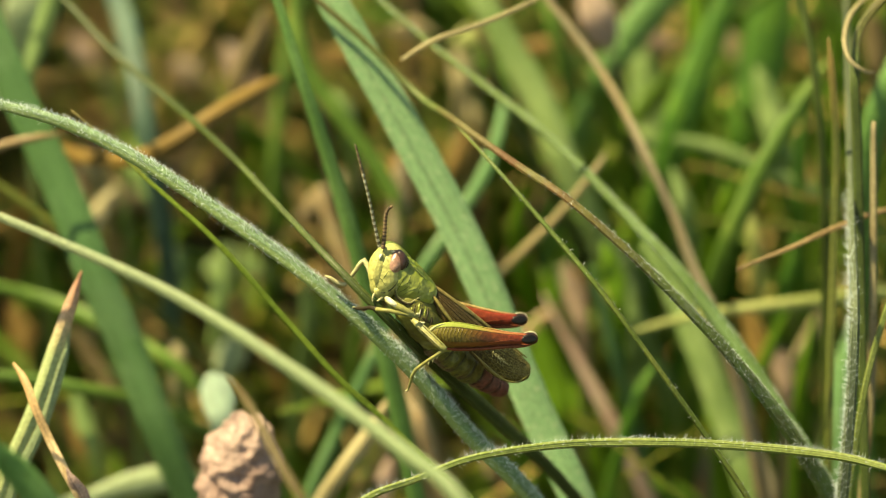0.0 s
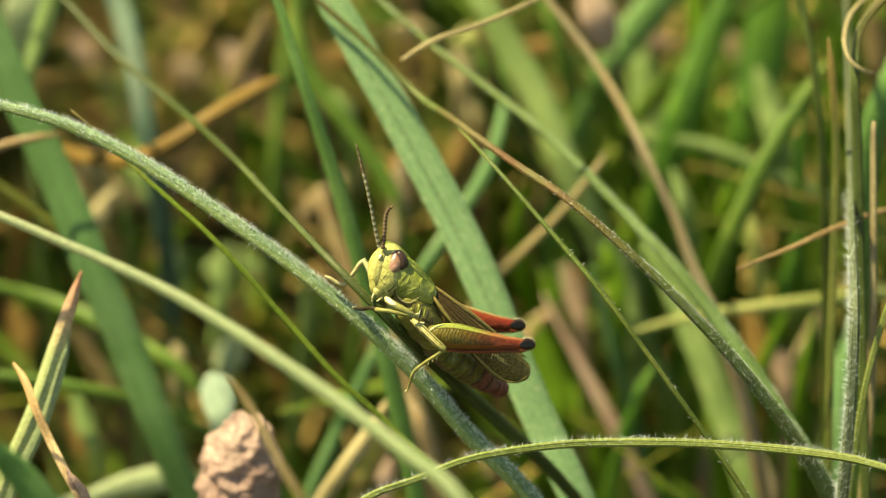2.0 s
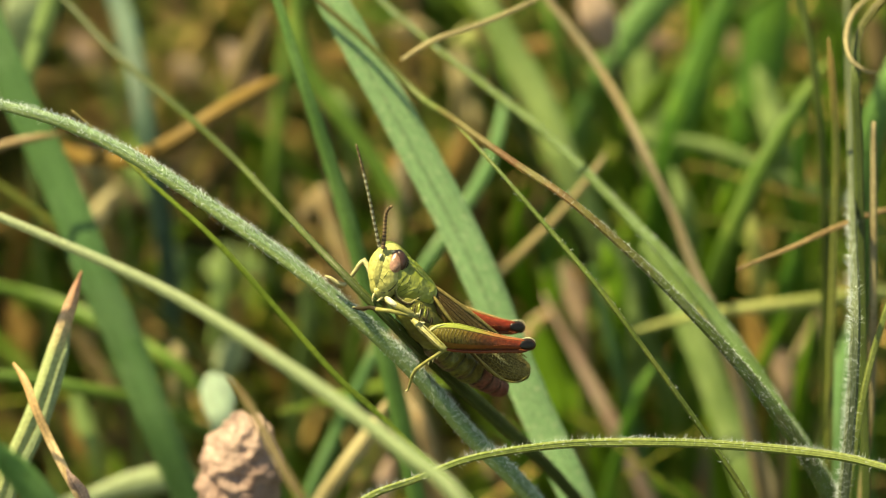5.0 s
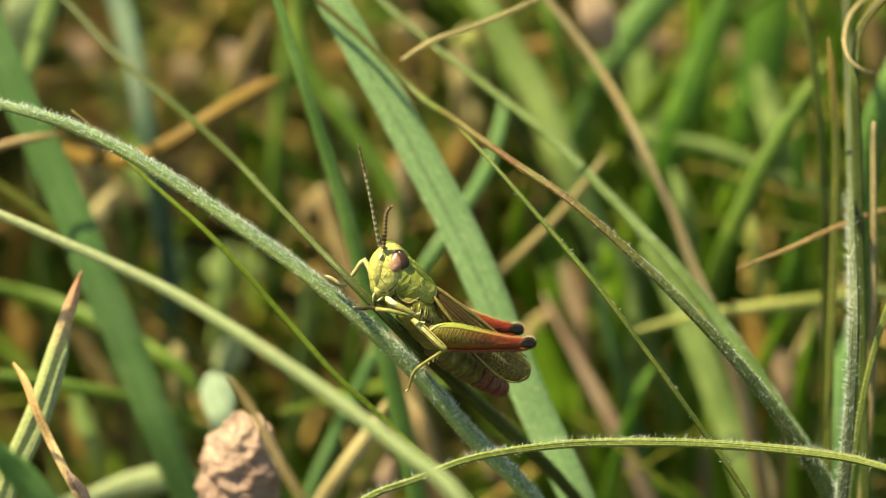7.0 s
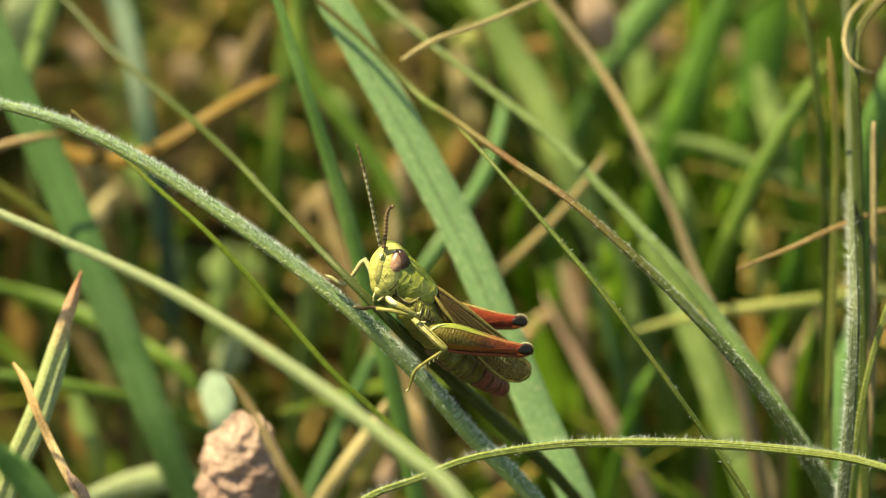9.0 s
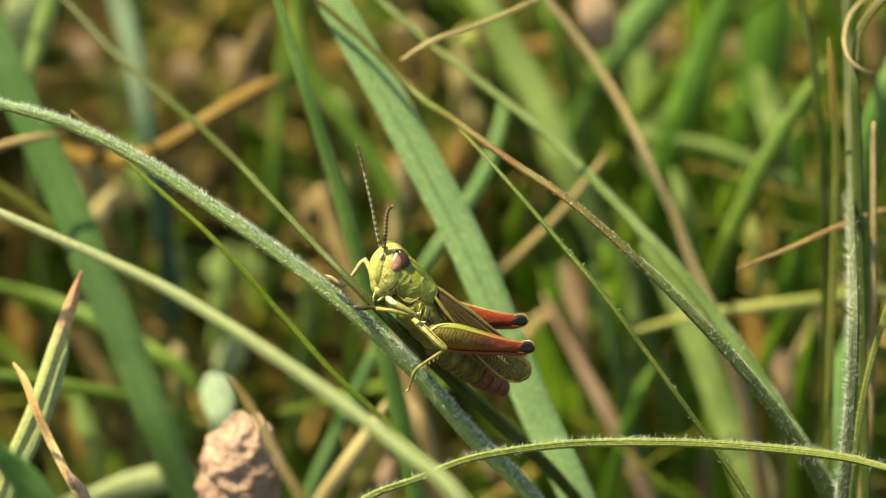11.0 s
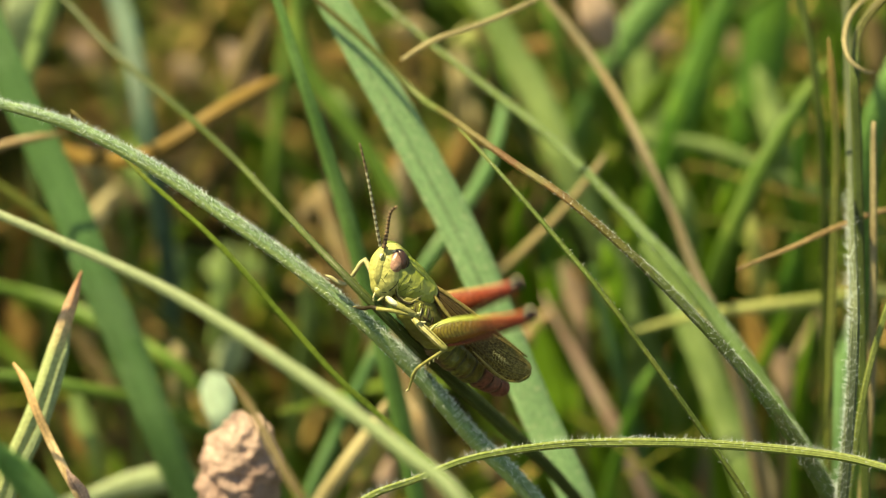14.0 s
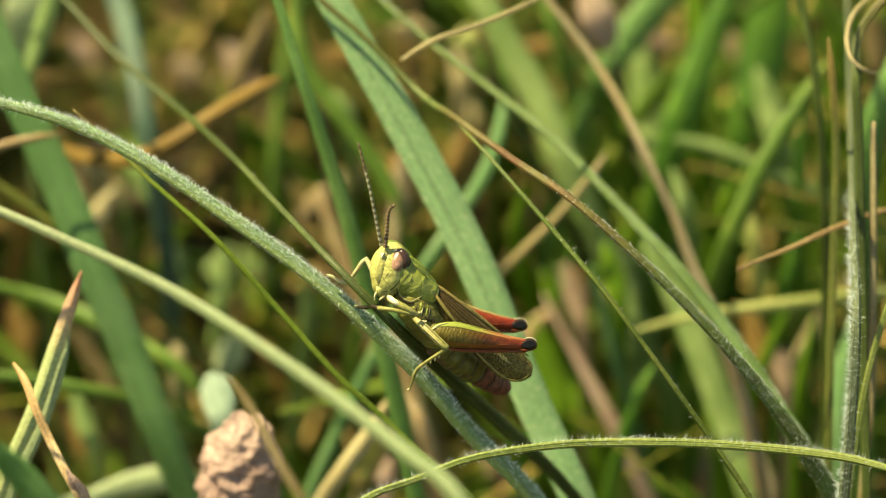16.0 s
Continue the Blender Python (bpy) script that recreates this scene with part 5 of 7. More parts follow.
grass('dead_leaf', [(33.3, 42.9, -3), (33.1, 40.6, 32.2), (32.9, 39.1, 55.6), (32.4, 40.6, 57.8), (31.8, 42, 59.8)],
    (0.3, 0.4, 1.19, 2.16, 0.86), PINKSTRAW, label='pinkish-brown dead leaf standing in the grass', cat='dead leaf')
grass('grass_plant', [(-22.4, 55.8, -3), (-22.3, 53.7, 32), (-22.2, 52.3, 55.3), (-21.9, 54.2, 58), (-21.4, 56.5, 61.2)],
    (0.3, 0.4, 1.41, 2.56, 1.03), BLADE_SOFT, label='pale green grass blade deep beside the litter', cat='grass')
grass('dead_leaf', [(-26.2, 48.4, -3), (-26.1, 45.9, 31.4), (-26, 44.3, 54.3), (-25.7, 45.4, 55.9), (-25.5, 46.5, 57.5)],
    (0.3, 0.4, 0.9, 1.64, 0.66), STRAW_PALE, label='bleached pale dead leaf in the grass', cat='dead leaf')
grass('dead_leaf', [(-20.9, 63.6, -3), (-20.5, 61.4, 44.7), (-20.2, 59.9, 76.5), (-19.3, 61.5, 78.8), (-17.8, 63.1, 81.2), (-17.2, 64.6, 83.3)],
    (0.3, 0.4, 1.15, 2.08, 2.08, 0.83), STRAW_DARK, label='pinkish-brown dead leaf standing over the litter', cat='dead leaf')
grass('grass_plant', [(-39.3, 54.4, -3), (-39, 52.2, 49.5), (-38.7, 50.8, 84.5), (-37.9, 52.6, 87), (-36.9, 54.4, 89.6), (-36.4, 55.8, 91.7)],
    (0.3, 0.4, 1.11, 2.01, 2.01, 0.8), BLADE_SOFT, label='pale yellow-green grass blade deep beside the litter', cat='grass')
grass('dead_leaf', [(-31.7, 63.4, -3), (-30.9, 59.7, 40.4), (-30.4, 57.3, 69.4), (-28.8, 55.9, 67.3), (-26.7, 55, 66.1)],
    (0.3, 0.4, 0.91, 1.65, 0.66), BLADE_SOFT, label='small pale green leaf over the litter', cat='dead leaf')
grass('dead_leaf', [(-35.1, 55.7, -3), (-34.6, 53.4, 37.9), (-34.2, 51.9, 65.1), (-33.1, 53.4, 67.3), (-31.5, 54.7, 69.1)],
    (0.3, 0.4, 1.21, 2.19, 0.88), STRAW_PALE, label='tan withered blade lying over the litter', cat='dead leaf')
grass('grass_plant', [(19.1, 48.1, -3), (18.7, 46.1, 33.8), (18.4, 44.8, 58.4), (17.5, 46.9, 61.5), (16.4, 49.3, 64.9)],
    (0.3, 0.4, 1.38, 2.51, 1), BLADE_SOFT, label='pale green grass blade deep behind the stems', cat='grass')
grass('dead_leaf', [(14.2, 50.2, -3), (13.9, 48.1, 33.4), (13.6, 46.7, 57.7), (12.8, 48.6, 60.4), (11.8, 50.4, 63.1)],
    (0.3, 0.4, 1.21, 2.19, 0.88), PINKSTRAW, label='faded brown dead blade standing in the grass', cat='dead leaf')
grass('grass_plant', [(30.8, 36.3, -3), (30.2, 34.3, 26.9), (29.8, 33, 46.9), (28.5, 35.1, 49.8), (27.3, 37.2, 52.9)],
    (0.3, 0.4, 1.31, 2.38, 0.95), BLADE_SOFT, label='pale green grass blade low behind the stems', cat='grass')
grass('dead_leaf', [(31, 29.3, -3), (30.8, 26.9, 30.7), (30.6, 25.3, 53.2), (30.1, 26.6, 55.2), (29.5, 28.1, 57.3)],
    (0.3, 0.4, 0.87, 1.57, 0.63), STRAW_LIGHT, label='tan dead blade low behind the stems', cat='dead leaf')
grass('grass_plant', [(-32.9, 43.4, -3), (-33.4, 41.2, 27.5), (-33.8, 39.8, 47.8), (-34.9, 41.6, 50.5), (-35.8, 43.4, 53)],
    (0.3, 0.4, 1.09, 1.97, 0.79), BLADE_SOFT, label='pale green grass blade low beside the dark blade', cat='grass')
grass('grass_plant', [(-22.4, 49.7, -3), (-21.9, 47.3, 30.5), (-21.6, 45.7, 52.8), (-20.6, 47, 54.7), (-19.4, 48.2, 56.4)],
    (0.3, 0.4, 1.76, 3.2, 1.28), BLADE_PALE, label='pale green leaf low beside the litter', cat='grass')
grass('dead_leaf', [(42.3, 64.6, -3), (42.2, 62.5, 45.7), (42.1, 61, 78.1), (41.9, 62.7, 80.6), (41.4, 64.4, 83.1)],
    (0.3, 0.4, 1.33, 2.41, 0.96), STRAW_DARK, label='rusty brown dead leaf deep behind the upright stems', cat='dead leaf')


# ---- dried flower head ----
def flower_head():
    """Papery overlapping bracts round a short core on a bent stalk."""
    home = Vector((-17.1, 5.2, 74.3)) * MM
    base = Vector((home.x + 0.002, home.y - 0.004, -0.002))
    head = new("dried_flower_head")
    head.matrix_basis = Matrix.Translation(home) @ Matrix.Scale(1.03, 4)
    rng = random.Random(12)
    up = Vector((0.12, 0.5, 0.85)).normalized()
    stem = [base - home, (base - home) * 0.6 + Vector((0.002, 0, 0)), -up * 0.0035, up * 0.002]
    put("stalk", tube("stalk", [tuple(p) for p in stem], [0.0012, 0.0012, 0.001, 0.0008], flat=1)[0], STRAW, head, "thin tan stalk")
    axis = [tuple(up * s * MM) for s in (-5, -4.4, -2.4, -0.4, 1.4, 2.6, 3.3, 3.5)]
    me = tube("core", axis, [0.0006, 0.0044, 0.0058, 0.0059, 0.0052, 0.0036, 0.0016, 0.0002], flat=1, sides=88, steps=16)[0]
    for q in me.vertices:
        a = Vector((q.co.x * 420 + q.co.z * 300, q.co.y * 420, q.co.z * 620 - q.co.x * 260))
        fold = 1 - 2 * abs(noise.noise(a)) + 0.55 * (1 - 2 * abs(noise.noise(a * 2.3))) + 0.3 * (1 - 2 * abs(noise.noise(a * 4.7)))
        q.co *= 1 + 0.14 * fold
    put("core", me, PAPERY, head, "crumpled pinkish papery core")
    shapes = []
    for k in range(4):
        pts = [(0, 0, 0), (0, 0.0002 + 0.0001 * k, 0.0010), (0, 0.0001, 0.0022), (0, -0.0004 + 0.0002 * k, 0.0034)]
        shapes.append(ribbon("bract", pts, [0.0010, 0.0022, 0.0020, 0.0006], facing=(0, 1, 0.01), fold=0.45 + 0.12 * k, steps=4, wave=0.6)[0])
    side = up.cross(Vector((1, 0, 0))).normalized()
    other = up.cross(side)
    for i in range(30):
        s = -4.2 + 5.4 * i / 29
        ang = i * 2.4 + rng.uniform(-0.4, 0.4)
        out = side * math.cos(ang) + other * math.sin(ang)
        rad = 2.9 * math.sqrt(max(0.05, 1 - (s / 4.1) ** 2))
        grow = (up * 0.9 + out * rng.uniform(-0.25, -0.05) + side.cross(out) * rng.uniform(-0.2, 0.2)).normalized()
        y = (out - grow * out.dot(grow)).normalized()
        x = y.cross(grow)
        m = Matrix((x, y, grow)).transposed().to_4x4() @ pose(0, 0, 0, 0, 0, rng.uniform(-30, 30))
        m.translation = (up * (s - 0.9) + out * rad * 0.9) * MM
        put("bract", shapes[i % 4], PAPERY, head, at=m @ Matrix.Scale(rng.uniform(0.7, 1.1), 4))
    return tagged(head, "dried pinkish-brown flower head with overlapping papery bracts", "flower head")


flower_head()


# ---- the grasshopper; its space: x along the picture of it, y away, z up ----
S_FACE = surface("face_shell", one("98965c"), 0.2, 5, 20, "8a8e44", 0.5, 0.38, 0.0, 0.6, sheen=0.3)
S_GREEN = surface("green_shell", one("5c6a2e"), 0.2, 7, 40, "838c36", 0.6, 0.4, 0.0, 0.4, "3e5416", 0.5, (14, 14), sheen=0.3)
S_THORAX = surface("thorax_shell", one("7a783a"), 0.35, 7, 30, "3a361a", 0.7, 0.45, 0.0, 0.4)
S_RING = surface("ring_shell", [(0, c("3a3418")), (0.3, c("605e2a")), (1, c("64622e"))], 0.4, 8, 40, "4a2c22", 0.7, 0.4, 0.0, 0.5, "241a10", 0.8, (8, 5))
S_TAIL = surface("tail_shell", [(0, c("3a201a")), (0.3, c("6c3c36")), (1, c("643430"))], 0.35, 8, 40, "5c4426", 0.5, 0.4, 0.0, 0.5, "201010", 0.8, (8, 5))
S_PALE_RED = surface("pale_red_shell", [(0, c("a0905c")), (0.6, c("a08458")), (1, c("a46a52"))], 0.2, 5, 50, rough=0.4, thin=0.0, sheen=0.3)
S_ABDOMEN = surface("belly_shell", [(0, c("565624")), (0.45, c("564a26")), (0.8, c("5c3430")), (1, c("4c2624"))], 0.35, 8, 40, "76743a", 0.6, 0.4, 0.0, 0.5, "241a10", 0.8, (8, 5))
S_WING = surface("wing_skin", [(0, c("3c2a18")), (0.55, c("402e18")), (0.72, c("4e421f")), (1, c("62582b"))], 0.3, 26, 30, "7a6838", 0.4, 0.42, 0.25, 0.5)
S_VEIN = surface("wing_vein", [(0, c("3c2c18")), (1, c("5c4e2a"))], 0.15, rough=0.45, thin=0)
S_RIDGE = surface("wing_ridge", [(0, c("8c7848")), (1, c("7b7440"))], 0.4, 8, 60, "6a6436", 0.5, 0.45, 0.1)
S_FEMUR = surface("thigh_shell", [(0, c("6f6a2c")), (0.4, c("62541f")), (0.58, c("5e341a")), (0.8, c("742e1c")), (1, c("6c281a"))], 0.3, 4, 90, "61481c", 0.4, 0.4, 0.0, 0.4, sheen=0.3)
S_KEEL = surface("thigh_keel", [(0, c("7c8943")), (0.5, c("79803b")), (0.68, c("a06c48")), (1, c("a2604a"))], 0.12, 5, 40, rough=0.35, thin=0.0, sheen=0.3)
S_RED = surface("red_shell", [(0, c("6e3a1e")), (1, c("74301e"))], 0.2, 5, 50, "995433", 0.4, 0.38, 0.0, sheen=0.3)
S_KNEE = surface("knee_shell", one("3c1c14"), 0.3, rough=0.4, thin=0.0, sheen=0.35)
S_BLACK = surface("black_shell", one("100c0b"), 0.2, rough=0.3, thin=0.0, sheen=0.35)
# Red of the lower keel, darkened so the colour carries the underside's shade.
S_RED_SHADED = surface("shaded_red_shell", [(0, c("5c3a1c")), (1, c("561e14"))], 0.25, 5, 50, rough=0.4, thin=0.0, sheen=0.25)
S_CREAM = surface("cream_shell", one("9e9974"), 0.12, 6, 30, "a09661", 0.5, 0.4, 0.0, sheen=0.3)
S_LEG = surface("leg_shell", one("82804c"), 0.2, 5, 60, "969369", 0.5, 0.4, 0.0, 0.3, "6e6833", 0.5, (4, 30), sheen=0.3)
S_EYE = surface("eye_shell", [(0, c("442c26")), (0.3, c("745044")), (0.5, c("946e60")), (1, c("a68070"))], 0.3, 9, 160, "b58a76", 0.6, 0.36, 0.0, 0.2, "3a221c", 0.6, (12, 6), sheen=0.5)
S_EYE_DARK = surface("dark_eye_shell", one("3a2420"), 0.3, rough=0.36, thin=0.0, sheen=0.5)
S_FEELER = surface("pale_feeler_shell", one("c2bba6"), 0.2, rough=0.5, thin=0.0)
S_FEELER_GREY = surface("grey_feeler_shell", one("75694f"), 0.2, rough=0.5, thin=0.0)
S_FEELER_BROWN = surface("brown_feeler_shell", one("7c664c"), 0.2, rough=0.5, thin=0.0)
S_FEELER_DARK = surface("dark_feeler_shell", one("4e3a2c"), 0.2, rough=0.5, thin=0.0)
S_WHITE = surface("white_shell", one("c9c4a6"), 0.12, 6, 30, "a8a078", 0.4, 0.45, 0.0, sheen=0.3)
S_GROOVE = surface("groove_shell", one("3e4a1a"), 0.3, rough=0.5, thin=0.0)
S_DARK = surface("dark_membrane", one("2a2212"), 0.3, rough=0.5, thin=0.0)



def rework(m, change):
    """Give a shell a pattern of its own: change(tree, base colour, u, v) returns the new colour and a height."""
    nt = m.node_tree
    bsdf = nt.nodes["Principled BSDF"]
    col = bsdf.inputs["Base Color"].links[0].from_socket
    sep = add(nt, "ShaderNodeSeparateXYZ", [(0, add(nt, "ShaderNodeUVMap").outputs[0])])
    new_col, height = change(nt, col, sep.outputs[0], sep.outputs[1])
    nt.links.new(new_col, bsdf.inputs["Base Color"])
    old = bsdf.inputs["Normal"].links[0].from_socket
    bp = add(nt, "ShaderNodeBump", [("Strength", 0.5), ("Distance", 0.00008), ("Height", height), ("Normal", old)])
    nt.links.new(bp.outputs[0], bsdf.inputs["Normal"])


def calc(nt, how, a, b=0.0):
    return add(nt, "ShaderNodeMath", [(0, a), (1, b)], operation=how).outputs[0]


def thigh_pattern(nt, col, u, w):
    # distance from the middle of the outer face, slanting bars, a lime band above
    q = calc(nt, "SUBTRACT", 0.5, calc(nt, "ABSOLUTE", calc(nt, "SUBTRACT", u, 0.5)))
    bars = calc(nt, "SINE", calc(nt, "SUBTRACT", calc(nt, "MULTIPLY", w, 175.0), calc(nt, "MULTIPLY", q, 46.0)))
    face = ramp(nt, q, [(0.09, grey(1)), (0.12, grey(0))])
    fade = ramp(nt, w, [(0.35, grey(0.9)), (0.62, grey(0.12))])
    hit = calc(nt, "MULTIPLY", calc(nt, "MULTIPLY", face, fade), ramp(nt, bars, [(0.35, grey(0)), (0.75, grey(1))]))
    col = mix(nt, calc(nt, "MULTIPLY", hit, 0.6), col, c("3b2e11"))
    band = ramp(nt, u, [(0.10, grey(0)), (0.125, grey(1)), (0.33, grey(1)), (0.37, grey(0))])
    lime = ramp(nt, w, [(0, c("929369")), (0.1, c("828c48")), (0.5, c("7b833c")), (0.66, c("8c603b")), (1, c("813b28"))])
    col = mix(nt, band, col, lime)
    rim = ramp(nt, u, [(0.085, grey(0)), (0.1, grey(1)), (0.118, grey(0))])
    col = mix(nt, calc(nt, "MULTIPLY", rim, 0.8), col, c("2e230e"))
    under = ramp(nt, u, [(0.78, grey(0)), (0.84, grey(1)), (0.9, grey(1)), (0.915, grey(0))])
    col = mix(nt, calc(nt, "MULTIPLY", under, 0.7), col, ramp(nt, w, [(0, c("6b5923")), (0.4, c("7b4823")), (1, c("71291b"))]))
    return col, calc(nt, "ADD", calc(nt, "MULTIPLY", hit, -0.7), rim)


def wing_net(nt, col, u, w):
    vec = add(nt, "ShaderNodeCombineXYZ", [(0, calc(nt, "MULTIPLY", u, 13.0)), (1, calc(nt, "MULTIPLY", w, 30.0))])
    cell = add(nt, "ShaderNodeTexVoronoi", [("Vector", vec.outputs[0]), ("Scale", 1.0)], feature="DISTANCE_TO_EDGE")
    net = ramp(nt, cell.outputs[0], [(0.03, grey(1)), (0.10, grey(0))])
    pale = calc(nt, "MULTIPLY", net, ramp(nt, w, [(0.35, grey(0.15)), (0.85, grey(0.7))]))
    col = mix(nt, pale, col, c("a8985c"))
    return col, net


def shield_marks(nt, col, u, w):
    # two dark cross grooves and a pale hind rim
    g1 = ramp(nt, w, [(0.28, grey(0)), (0.31, grey(1)), (0.34, grey(0))])
    g2 = ramp(nt, w, [(0.52, grey(0)), (0.545, grey(0.5)), (0.57, grey(0))])
    rim = ramp(nt, w, [(0.88, grey(0)), (0.9, grey(1)), (0.94, grey(1)), (0.96, grey(0))])
    marks = calc(nt, "MAXIMUM", g1, g2)
    q = calc(nt, "SUBTRACT", 0.5, calc(nt, "ABSOLUTE", calc(nt, "SUBTRACT", u, 0.5)))
    col = mix(nt, ramp(nt, q, [(0.08, grey(0.75)), (0.19, grey(0))]), col, c("7e8444"))
    hem = ramp(nt, u, [(0.845, grey(0)), (0.855, grey(0.8)), (0.87, grey(0.8)), (0.88, grey(0))])
    col = mix(nt, hem, col, c("b4b080"))
    col = mix(nt, calc(nt, "MULTIPLY", marks, 0.35), col, c("3a461c"))
    col = mix(nt, calc(nt, "MULTIPLY", rim, 0.6), col, c("b9b884"))
    return col, calc(nt, "SUBTRACT", calc(nt, "MULTIPLY", rim, 0.6), calc(nt, "MULTIPLY", marks, 0.6))


def belly_rings(nt, col, u, w):
    lines = calc(nt, "SINE", calc(nt, "MULTIPLY", w, 9.0))
    low = ramp(nt, u, [(0.55, grey(0)), (0.7, grey(0.5)), (0.86, grey(0.7)), (0.95, grey(0))])
    col = mix(nt, low, col, c("4a2228"))
    return col, lines


def eye_shade(nt, col, u, w):
    dark = calc(nt, "MAXIMUM", ramp(nt, u, [(0.28, grey(0)), (0.42, grey(1)), (0.7, grey(1)), (0.8, grey(0))]), ramp(nt, w, [(0.2, grey(0.95)), (0.55, grey(0))]))
    return mix(nt, calc(nt, "MULTIPLY", dark, 0.85), col, c("2a1a16")), dark


def stalk_flank(nt, col, u, w):
    # smooth lime flank below the downy face
    flank = ramp(nt, u, [(0.24, grey(0)), (0.3, grey(0.6)), (0.62, grey(0.6)), (0.7, grey(0))])
    return mix(nt, flank, col, c("93a35e")), flank


rework(HAIRY, stalk_flank)
S_FEMUR_RED = surface("red_thigh_shell", [(0, c("6f5a2c")), (0.3, c("743a1e")), (0.8, c("74281a")), (1, c("5e1e14"))], 0.35, 4, 90, "8a5034", 0.4, 0.4, 0.0, 0.4, sheen=0.3)
rework(S_EYE, eye_shade)
rework(S_FEMUR, thigh_pattern)
rework(S_WING, wing_net)
S_SHIELD = surface("shield_shell", one("707c2a"), 0.3, 9, 60, "8c8e42", 0.6, 0.42, 0.0, 0.6, "4a6020", 0.5, (16, 12), sheen=0.45)
rework(S_SHIELD, shield_marks)
rework(S_ABDOMEN, belly_rings)

DORSAL = (0.52, -0.22, 0.82)
UP = (0, 0.02, 1)
hopper = new("grasshopper")
HOME = pose(*(Vector((-2.9, -4.1, 94.1)) * MM), -35, 0, 0)
hopper.matrix_basis = HOME
tagged(hopper, "green grasshopper with red hind legs clinging to a hairy grass stalk", "grasshopper")


def body(name, points, sizes, material, up=DORSAL, parent=None, label="", steps=6, sides=20, origin=None, power=1.0, wrinkle=0.12):
    """A shell of oval section. sizes: half width and half height in mm at each point."""
    o = Vector(origin or (0, 0, 0))
    pts = [tuple((Vector(p) - o) * MM) for p in points]
    path, share, _ = spline(pts, steps)
    grid = np.linspace(0, 1, len(pts))
    at = np.repeat(grid[:-1], steps) + np.tile(np.arange(steps) / steps, len(pts) - 1) * (grid[1] - grid[0])
    at = np.r_[at, 1.0]
    sw, sh = spline([(a, b, 0) for a, b in sizes], steps, True)[0][:, :2].T * MM
    sw, sh = np.maximum(sw, 1e-5), np.maximum(sh, 1e-5)
    t = unit(np.gradient(path, axis=0))
    side = unit(np.cross(t, np.array(up)))
    top = np.cross(side, t)
    ang = np.linspace(0, 2 * np.pi, sides, endpoint=False)
    cs, sn = np.cos(ang), np.sin(ang)
    cs, sn = np.sign(cs) * np.abs(cs) ** power, np.sign(sn) * np.abs(sn) ** power
    rings = path[:, None] + side[:, None] * (cs * sw[:, None])[..., None] + top[:, None] * (sn * sh[:, None])[..., None]
    for ring, mid in zip(rings, path):
        for q in ring:
            q += (q - mid) * wrinkle * noise.noise(Vector((q / MM).tolist()) * 1.7 + Vector((o.x, 0, o.z))) + (q - mid) * wrinkle * 0.6 * noise.noise(Vector((q / MM).tolist()) * 5)
    ob = put(name, skin_mesh(name, rings, list(np.linspace(0, 1, sides + 1)), list(at)), material, parent or hopper, label)
    if origin is not None:
        ob.location = o * MM
    return ob


def mark(ob, name, points, widths, material, label="", sunk=0.3):
    """A fine line drawn on the near surface of a shell, half sunk into it."""
    tree = BVHTree.FromPolygons([q.co / MM for q in ob.data.vertices], [p.vertices for p in ob.data.polygons])
    line = []
    for q in spline(points, 4)[0]:
        hit = tree.ray_cast(Vector((q[0], -30, q[2])), Vector((0, 1, 0)))[0]
        if hit is not None:
            line.append((hit.x, hit.y + sunk * widths[len(widths) // 2] / 2, hit.z))
    if len(line) < 3:
        return None
    ws = np.interp(np.linspace(0, 1, len(line)), np.linspace(0, 1, len(widths)), widths)
    return body(name, line, [(w / 2, w / 2) for w in ws], material, (0.3, -0.9, 0.2), ob, label, 2, 6, wrinkle=0.0)


def limb(name, points, widths, material, parent=None, label="", origin=None, flat=1.0, sides=9):
    return body(name, points, [(w / 2 * flat, w / 2) for w in widths], material, UP, parent, label, 5, sides, origin)


# head: slanting face, cheeks, crown
head = body("head", [(-1.32, -1.9, 7.47), (-1.32, -2.1, 7.2), (-1.36, -2.4, 6.62), (-1.44, -2.7, 6.04), (-1.53, -2.8, 5.24), (-1.66, -2.9, 4.53), (-1.84, -3, 3.91), (-1.93, -3.1, 3.37), (-1.97, -3.1, 3.15)],
            [(0.2, 0.2), (0.75, 0.9), (1.22, 1.34), (1.42, 1.52), (1.44, 1.52), (1.34, 1.34), (1.05, 1.05), (0.55, 0.6), (0.15, 0.2)], S_FACE, (1, -0.6, 0), label="yellow-green slanting face", sides=32, wrinkle=0.045, steps=8)
body("crown", [(-2.02, -2.9, 7.03), (-1.31, -2.5, 7.34), (-0.7, -2, 7.03), (-0.12, -1.6, 6.4), (0.46, -1.3, 5.68)], [(0.2, 0.14), (0.75, 0.34), (0.95, 0.44), (1.0, 0.44), (0.8, 0.3)], S_GREEN, (0.5, -0.3, 1), head, "green crown")
body("eye", [(-0.5, -3.3, 7.1), (-0.56, -3.5, 6.82), (-0.76, -3.72, 6.2), (-0.98, -3.84, 5.56), (-1.1, -3.78, 5.22)], [(0.1, 0.1), (0.48, 0.46), (0.63, 0.56), (0.5, 0.46), (0.1, 0.1)], S_EYE, (0.4, -1, 0), head, "oval pinkish-brown eye with a glossy sheen", sides=20, wrinkle=0.02)
